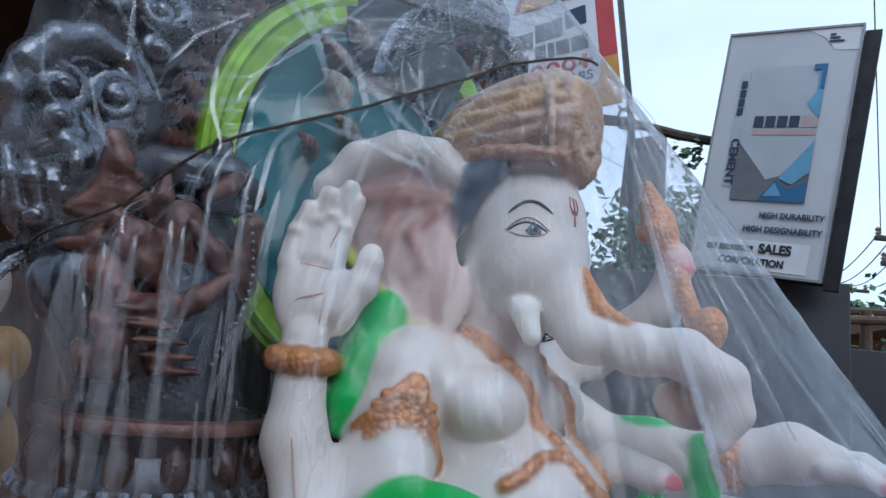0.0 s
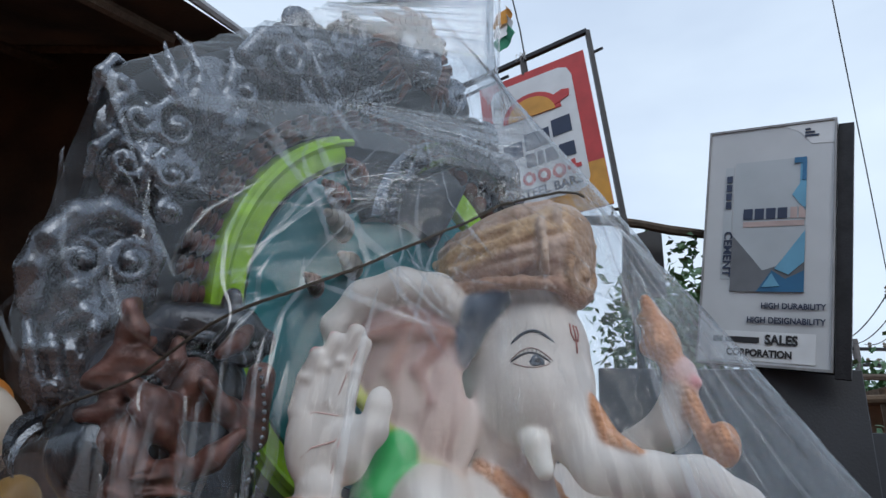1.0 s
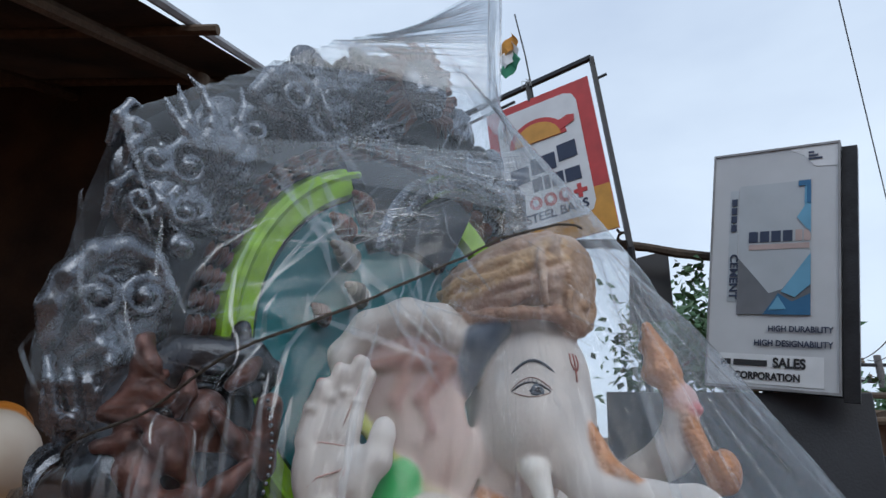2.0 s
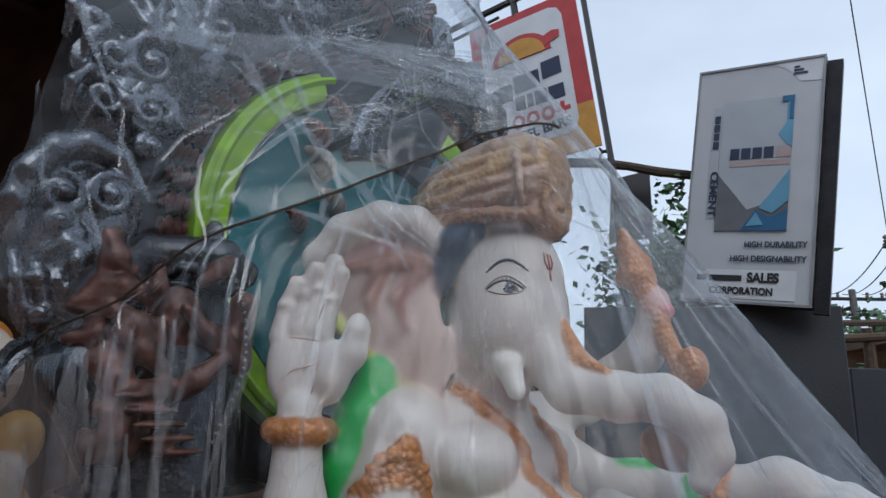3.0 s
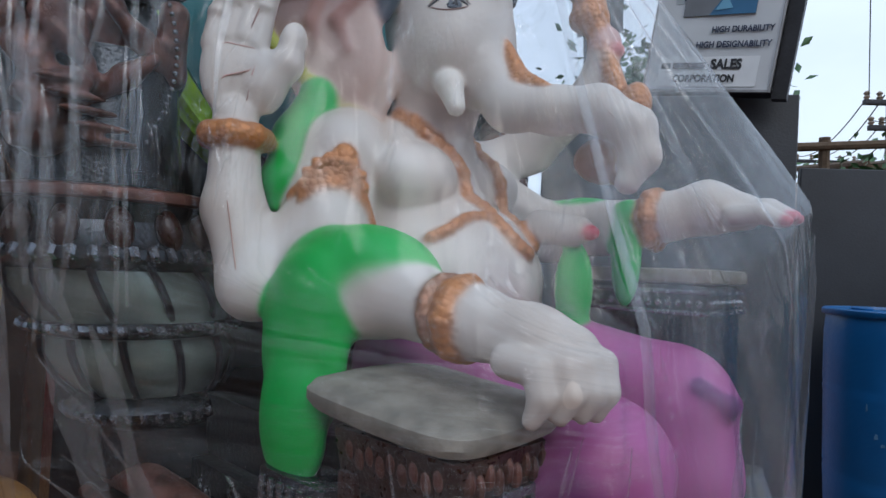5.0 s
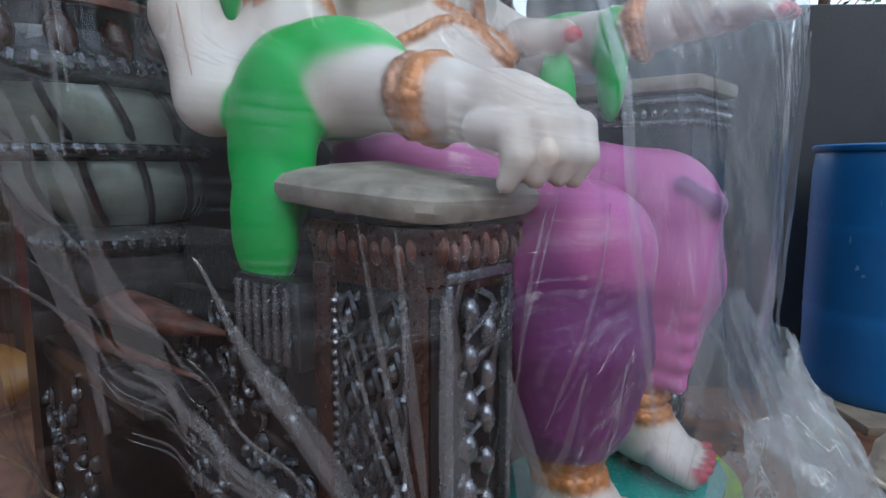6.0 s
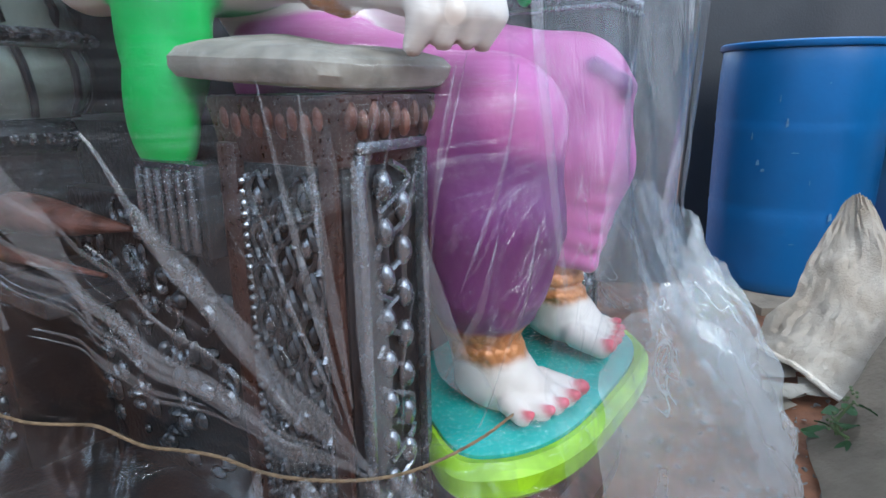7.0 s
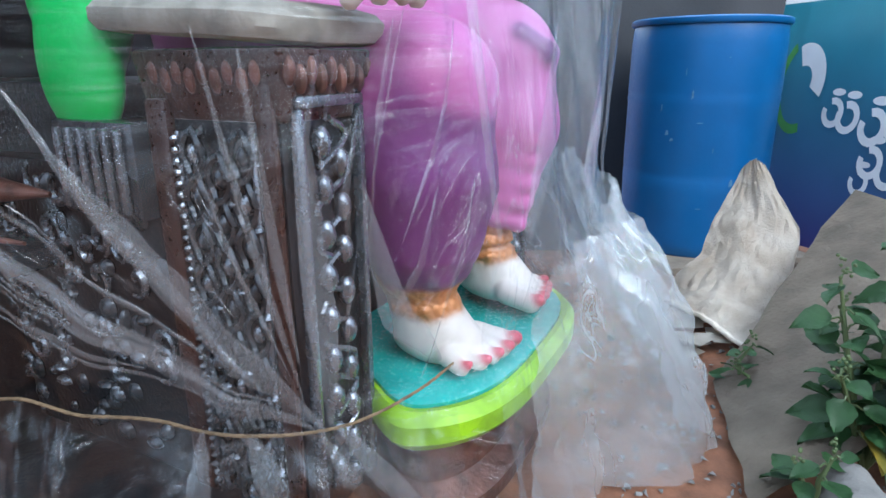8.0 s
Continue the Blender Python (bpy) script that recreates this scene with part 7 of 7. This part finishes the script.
# dark plate and a rough branch below the sheet sign
bm = plate([(0, 0), (0.19, 0.02), (0.19, 0.34), (0.02, 0.30)], 0.01, (0.735, 2.90, 2.02), (1, -0.1, 0), (0, 0, 1))
tagged(finish("dark_plate", bm, M_BLACK, smooth=False), "small dark metal plate fixed to the sign post", "plate")
branch = thing("branch", (0.72, 2.74, 2.33), "rough bare branch lashed across the sign post, with a few leaves", "branch")
part("limb", tube([(0.50, 2.80, 2.36), (0.66, 2.76, 2.345), (0.80, 2.75, 2.325), (0.92, 2.75, 2.30), (1.10, 2.74, 2.275)], [0.022, 0.024, 0.020, 0.022, 0.02], 8), M_BARK, branch)
part("lashing", tube([(0.70 + 0.022 * math.cos(i * 0.9), 2.745 + 0.03 * math.sin(i * 0.9), 2.31 + 0.006 * i) for i in range(18)], 0.006, 5), M_ROPE_DARK, branch)


def small_leaf(bm, c, d, size):
    d = d.normalized()
    s = d.cross(Vector((random.uniform(-1, 1), random.uniform(-1, 1), random.uniform(-1, 1)))).normalized()
    n = d.cross(s)
    p = [c, c + d * size * 0.45 + s * size * 0.24 + n * size * 0.06, c + d * size, c + d * size * 0.45 - s * size * 0.24 + n * size * 0.06]
    v = [bm.verts.new(x) for x in p]
    bm.faces.new((v[0], v[1], v[2]))
    bm.faces.new((v[0], v[2], v[3]))


random.seed(21)
bm = bmesh.new()
for i in range(50):
    c = Vector((0.985 + random.gauss(0, 0.035), 2.77 + random.gauss(0, 0.03), 2.22 + random.gauss(0, 0.035)))
    small_leaf(bm, c, Vector((random.uniform(-1, 1), random.uniform(-1, 1), random.uniform(-1, 0.4))), 0.045)
tagged(part("leaves", bm, M_LEAF, branch, smooth=False), kind="stuff")


# ---- things further off ----
def bush(name, centre, size, count, leaf, label, trunk=True):
    random.seed(int(centre[0] * 31 + centre[1] * 7))
    t = thing(name, (centre[0], centre[1], 0), label, "tree" if trunk else "bush")
    c = Vector(centre)
    limbs = []
    if trunk:
        part("trunk", tube([(c.x, c.y, -0.02), (c.x + 0.05, c.y, c.z * 0.5), (c.x, c.y, c.z)], [0.09, 0.07, 0.04], 8), M_BARK, t)
    else:
        part("stem", tube([(c.x, c.y, -0.02), (c.x + 0.02, c.y, c.z * 0.5), (c.x, c.y, c.z)], [0.02, 0.016, 0.01], 8), M_BARK, t)
    for i in range(7):
        d = Vector((random.uniform(-1, 1), random.uniform(-1, 1), random.uniform(-0.3, 1))).normalized()
        e = c + Vector((d.x * size[0], d.y * size[1], d.z * size[2])) * 0.75
        part("limb", tube([c - Vector((0, 0, size[2] * 0.5)), (c + e) / 2 + Vector((0, 0, 0.05)), e], [0.03, 0.02, 0.008], 6), M_BARK, t)
        limbs.append(e)
    bm = bmesh.new()
    for i in range(count):
        e = random.choice(limbs + [c])
        g = Vector((random.gauss(0, 0.3) * size[0], random.gauss(0, 0.3) * size[1], random.gauss(0, 0.3) * size[2]))
        small_leaf(bm, e + g, Vector((random.uniform(-1, 1), random.uniform(-1, 1), random.uniform(-1, 0.5))), leaf * random.uniform(0.6, 1.3))
    tagged(part("crown", bm, M_LEAF, t, smooth=False), kind="stuff")
    return t


bush("tree", (1.95, 5.2, 2.35), (0.75, 0.6, 0.55), 2600, 0.10, "leafy green tree behind the signs")
bush("tree", (6.4, 8.6, 1.6), (1.6, 1.0, 1.0), 3800, 0.16, "leafy green tree beyond the boards")
bush("tree", (4.1, 5.6, 1.15), (0.7, 0.5, 0.45), 2200, 0.10, "leafy shrub beyond the boards")
bush("tree", (10.5, 17.0, 2.4), (3.5, 2.0, 1.6), 4000, 0.3, "distant leafy green tree along the road")

bush("bush", (2.55, 3.55, 1.42), (0.34, 0.26, 0.26), 1500, 0.055, "leafy green shrub close behind the low board", False)
rack = thing("pole_rack", (2.4, 3.35, 0), "weathered pole rail on two posts behind the boards", "rack")
for a, b, r in (((1.85, 3.32, 1.66), (3.3, 3.30, 1.74), 0.022), ((2.02, 3.34, -0.02), (2.05, 3.34, 1.72), 0.026), ((2.62, 3.34, -0.02), (2.60, 3.34, 1.80), 0.024)):
    part("pole", tube([a, tuple((x + y) / 2 + 0.01 for x, y in zip(a, b)), b], r, 8), M_WOODPOLE, rack)

# lean-to with a rough pole roof and hanging cloth
hut = thing("lean_to", (5.0, 7.0, 0), "rough lean-to with a pole roof among the trees", "hut")
part("roof", plate([(0, 0), (2.6, 0.15), (2.6, 0.28), (0, 0.13)], 1.6, (4.15, 6.2, 2.02), (1, -0.15, 0), (0, 0, 1)), M_WOODPOLE, hut, smooth=False)
for i in range(8):
    part("roof_pole", tube([(4.1 + 0.33 * i, 6.15, 2.16 + 0.02 * i), (4.25 + 0.33 * i, 7.6, 2.35)], 0.035, 6), M_WOODPOLE, hut)
for x in (4.3, 5.2, 6.2):
    part("post", tube([(x, 6.25, 0), (x + 0.02, 6.25, 1.1), (x, 6.25, 2.1)], 0.05, 8), M_WOODPOLE, hut)
part("cloth", plate([(0, 0), (0.5, 0.1), (0.45, 0.55), (0.02, 0.6)], 0.01, (4.35, 6.2, 1.45), (1, 0, 0), (0, 0, 1)), M_BOARD, hut, "dark hanging cloth", smooth=False)
part("back_wall", box((4.0, 7.7, 0), (7.0, 7.85, 2.2)), M_WALL, hut)

# plain low wall and far house line closing the yard
bm = box((-14, 11.0, 0), (4.0, 11.2, 2.0), 0.02)
tagged(finish("wall_north", bm, M_WALL, smooth=False), "rough plastered boundary wall", "wall", kind="structure")


def utility_pole(x, y, h, arms):
    p = thing("utility_pole", (x, y, 0), "concrete utility pole with cross-arms and insulators", "utility pole", "poles along the road")
    part("shaft", tube([(x, y, -0.05), (x, y, h * 0.5), (x, y, h)], [0.16, 0.13, 0.10], 10), M_POLE, p)
    for z, w in arms:
        arm = part("cross_arm", box((x - w, y - 0.05, z - 0.05), (x + w, y + 0.05, z + 0.05), 0.01), M_STEEL, p)
        for k in (-0.9, -0.45, 0.45, 0.9):
            part("insulator", lathe([(0.03, 0.0), (0.06, 0.05), (0.03, 0.08), (0.06, 0.13), (0.02, 0.17)], (x + k * w, y, z + 0.05), 10), M_CONCRETE, arm)
    return p


utility_pole(8.55, 12.2, 4.9, ((4.55, 0.55), (4.05, 0.45)))
utility_pole(11.9, 20.0, 5.2, ((4.9, 1.0), (4.4, 0.7)))


def wire(a, b, sag, r):
    a, b = Vector(a), Vector(b)
    pts = [a.lerp(b, i / 24) - Vector((0, 0, sag * 4 * (i / 24) * (1 - i / 24))) for i in range(25)]
    ob = finish("power_cable", tube(pts, r, 5), M_STEEL)
    tagged(ob, "thin black overhead power cable", "cable", "overhead cables")


wire((8.1, 12.2, 4.65), (5.0, 7.5, 8.6), 0.2, 0.010)
wire((9.0, 12.2, 4.65), (6.4, 7.5, 8.4), 0.2, 0.010)
for k in (-0.9, -0.3, 0.3, 0.9):
    wire((11.9 + k, 20.0, 5.05), (8.55 + k * 0.5, 12.2, 4.7), 0.35, 0.014)
    wire((8.55 + k * 0.5, 12.2, 4.2), (14.0 + k, 9.0, 3.6), 0.3, 0.009)
    wire((11.9 + k, 20.0, 4.55), (26.0, 19.0, 4.2 + k * 0.3), 0.5, 0.014)

# ---- shed over the neighbouring statue ----
shed = thing("shed", (-2.2, 2.6, 0), "dark shed with a tin and timber roof beside the statue", "shed")
bm = bmesh.new()
R0, R1, R2, R3 = Vector((-1.20, 3.45, 3.68)), Vector((-1.30, 0.3, 2.36)), Vector((-6.0, 0.2, 2.40)), Vector((-6.0, 3.45, 3.75))
q = [bm.verts.new(x) for x in (R0, R1, R2, R3)]
bm.faces.new(q)
bmesh.ops.solidify(bm, geom=bm.faces[:], thickness=0.05)
part("roof", bm, M_SHED, shed, "brown patched roof underside", smooth=False)
for i in range(5):
    t = 0.06 + 0.22 * i
    a, b = R0.lerp(R3, t), R1.lerp(R2, t)
    part("rafter", tube([a + Vector((0, 0.05, -0.06)), (a + b) / 2 + Vector((0, 0, -0.07)), b + Vector((0, 0, -0.06))], 0.035, 8), M_WOODPOLE, shed)
for i in range(4):
    t = 0.1 + 0.27 * i
    a, b = R0.lerp(R1, t), R3.lerp(R2, t)
    part("purlin", tube([a + Vector((0.16, 0, -0.02)), (a + b) / 2 + Vector((0, 0, -0.03)), b], 0.024, 8), M_WOODPOLE, shed)
part("edge_sheet", tube([R0 + Vector((0.03, 0.05, 0.02)), (R0 + R1) / 2 + Vector((0.03, 0, 0.03)), R1 + Vector((0.03, -0.05, 0.02))], 0.022, 6), M_TIN, shed, "pale tin edge")
part("back_wall", box((-6.0, 3.3, 0), (-1.1, 3.4, 3.66)), M_SHED, shed, "brown sheeting", smooth=False)
part("side_wall", box((-6.05, 0.2, 0), (-5.95, 3.4, 2.4)), M_SHED, shed, smooth=False)
part("post", tube([(-1.42, 2.72, 0), (-1.40, 2.72, 1.6), (-1.38, 2.72, 3.25)], 0.05, 10), M_WOODPOLE, shed)

# neighbouring statue under the shed, only its flank in sight
W1, Y1, O1, R1c = (0.66, 0.58, 0.49), (0.62, 0.36, 0.06), (0.60, 0.22, 0.03), (0.45, 0.02, 0.03)
nb = [ell((-1.490, 2.16, 1.36), (0.15, 0.15, 0.16), W1, 0.03), ell((-1.510, 2.20, 1.10), (0.14, 0.14, 0.12), O1, 0.05), ell((-1.530, 2.22, 0.85), (0.28, 0.22, 0.24), Y1, 0.05), ell((-1.530, 2.20, 0.45), (0.30, 0.25, 0.30), R1c, 0.05),
      ell((-1.560, 2.24, 1.46), (0.11, 0.11, 0.10), O1, 0.03), ell((-1.330, 2.22, 1.15), (0.08, 0.08, 0.10), Y1, 0.03), ell((-1.510, 2.22, 0.12), (0.42, 0.32, 0.14), (0.4, 0.2, 0.05), 0.05)]
nb += chain([(-1.310, 2.15, 1.05), (-1.260, 2.08, 0.85), (-1.310, 1.98, 0.72)], [0.07, 0.06, 0.05], W1, 0.02)
nlay = lambda pts: [onto(p, nb[:1], 0.001) for p in pts]
ns = [(nlay([(-1.510 + 0.02 * i, 1.9, 1.415 + 0.014 * math.sin(i * 0.6)) for i in range(6)]), 0.004, (0.05, 0.04, 0.04)), (nlay([(-1.510 + 0.02 * i, 1.9, 1.37 + 0.010 * math.sin(i * 0.6)) for i in range(6)]), 0.0035, (0.12, 0.05, 0.04)),
      (nlay([(-1.475, 1.9, 1.36), (-1.455, 1.9, 1.36)]), 0.010, (0.10, 0.05, 0.04))]
nstat = skin_object("statue", nb, 0.016, M_STATUE, ns, seat=False)
tagged(nstat, "white-faced plaster statue in yellow and red under the shed", "statue")

# plain unseen blocks, added behind the viewer to cut low sky light and reflections
def block(name, lo, hi, floors, label):
    b = thing(name, ((lo[0] + hi[0]) / 2, hi[1], 0), label, "building")
    part("wall", box(lo, hi, 0.03), M_WALL, b, smooth=False)
    part("parapet", box((lo[0] - 0.05, lo[1], hi[2]), (hi[0] + 0.05, hi[1] + 0.06, hi[2] + 0.18), 0.02), M_CONCRETE, b, smooth=False)
    for fl in range(floors):
        for k in range(3):
            x = lo[0] + (hi[0] - lo[0]) * (k + 0.5) / 3
            z = 0.9 + 2.9 * fl
            part("window", box((x - 0.5, hi[1] + 0.002, z), (x + 0.5, hi[1] + 0.04, z + 1.2), 0.01), M_BOARD, b, smooth=False)
    return b


block("building", (-13.0, -15.0, 0), (-2.5, -10.0, 5.6), 2, "added unseen two-storey block that screens off low sky light")
block("building", (-2.2, -15.5, 0), (6.0, -10.4, 6.2), 2, "added unseen two-storey block that screens off low sky light")
block("building", (6.4, -15.0, 0), (15.0, -9.6, 5.2), 1, "added unseen low block that screens off low sky light")
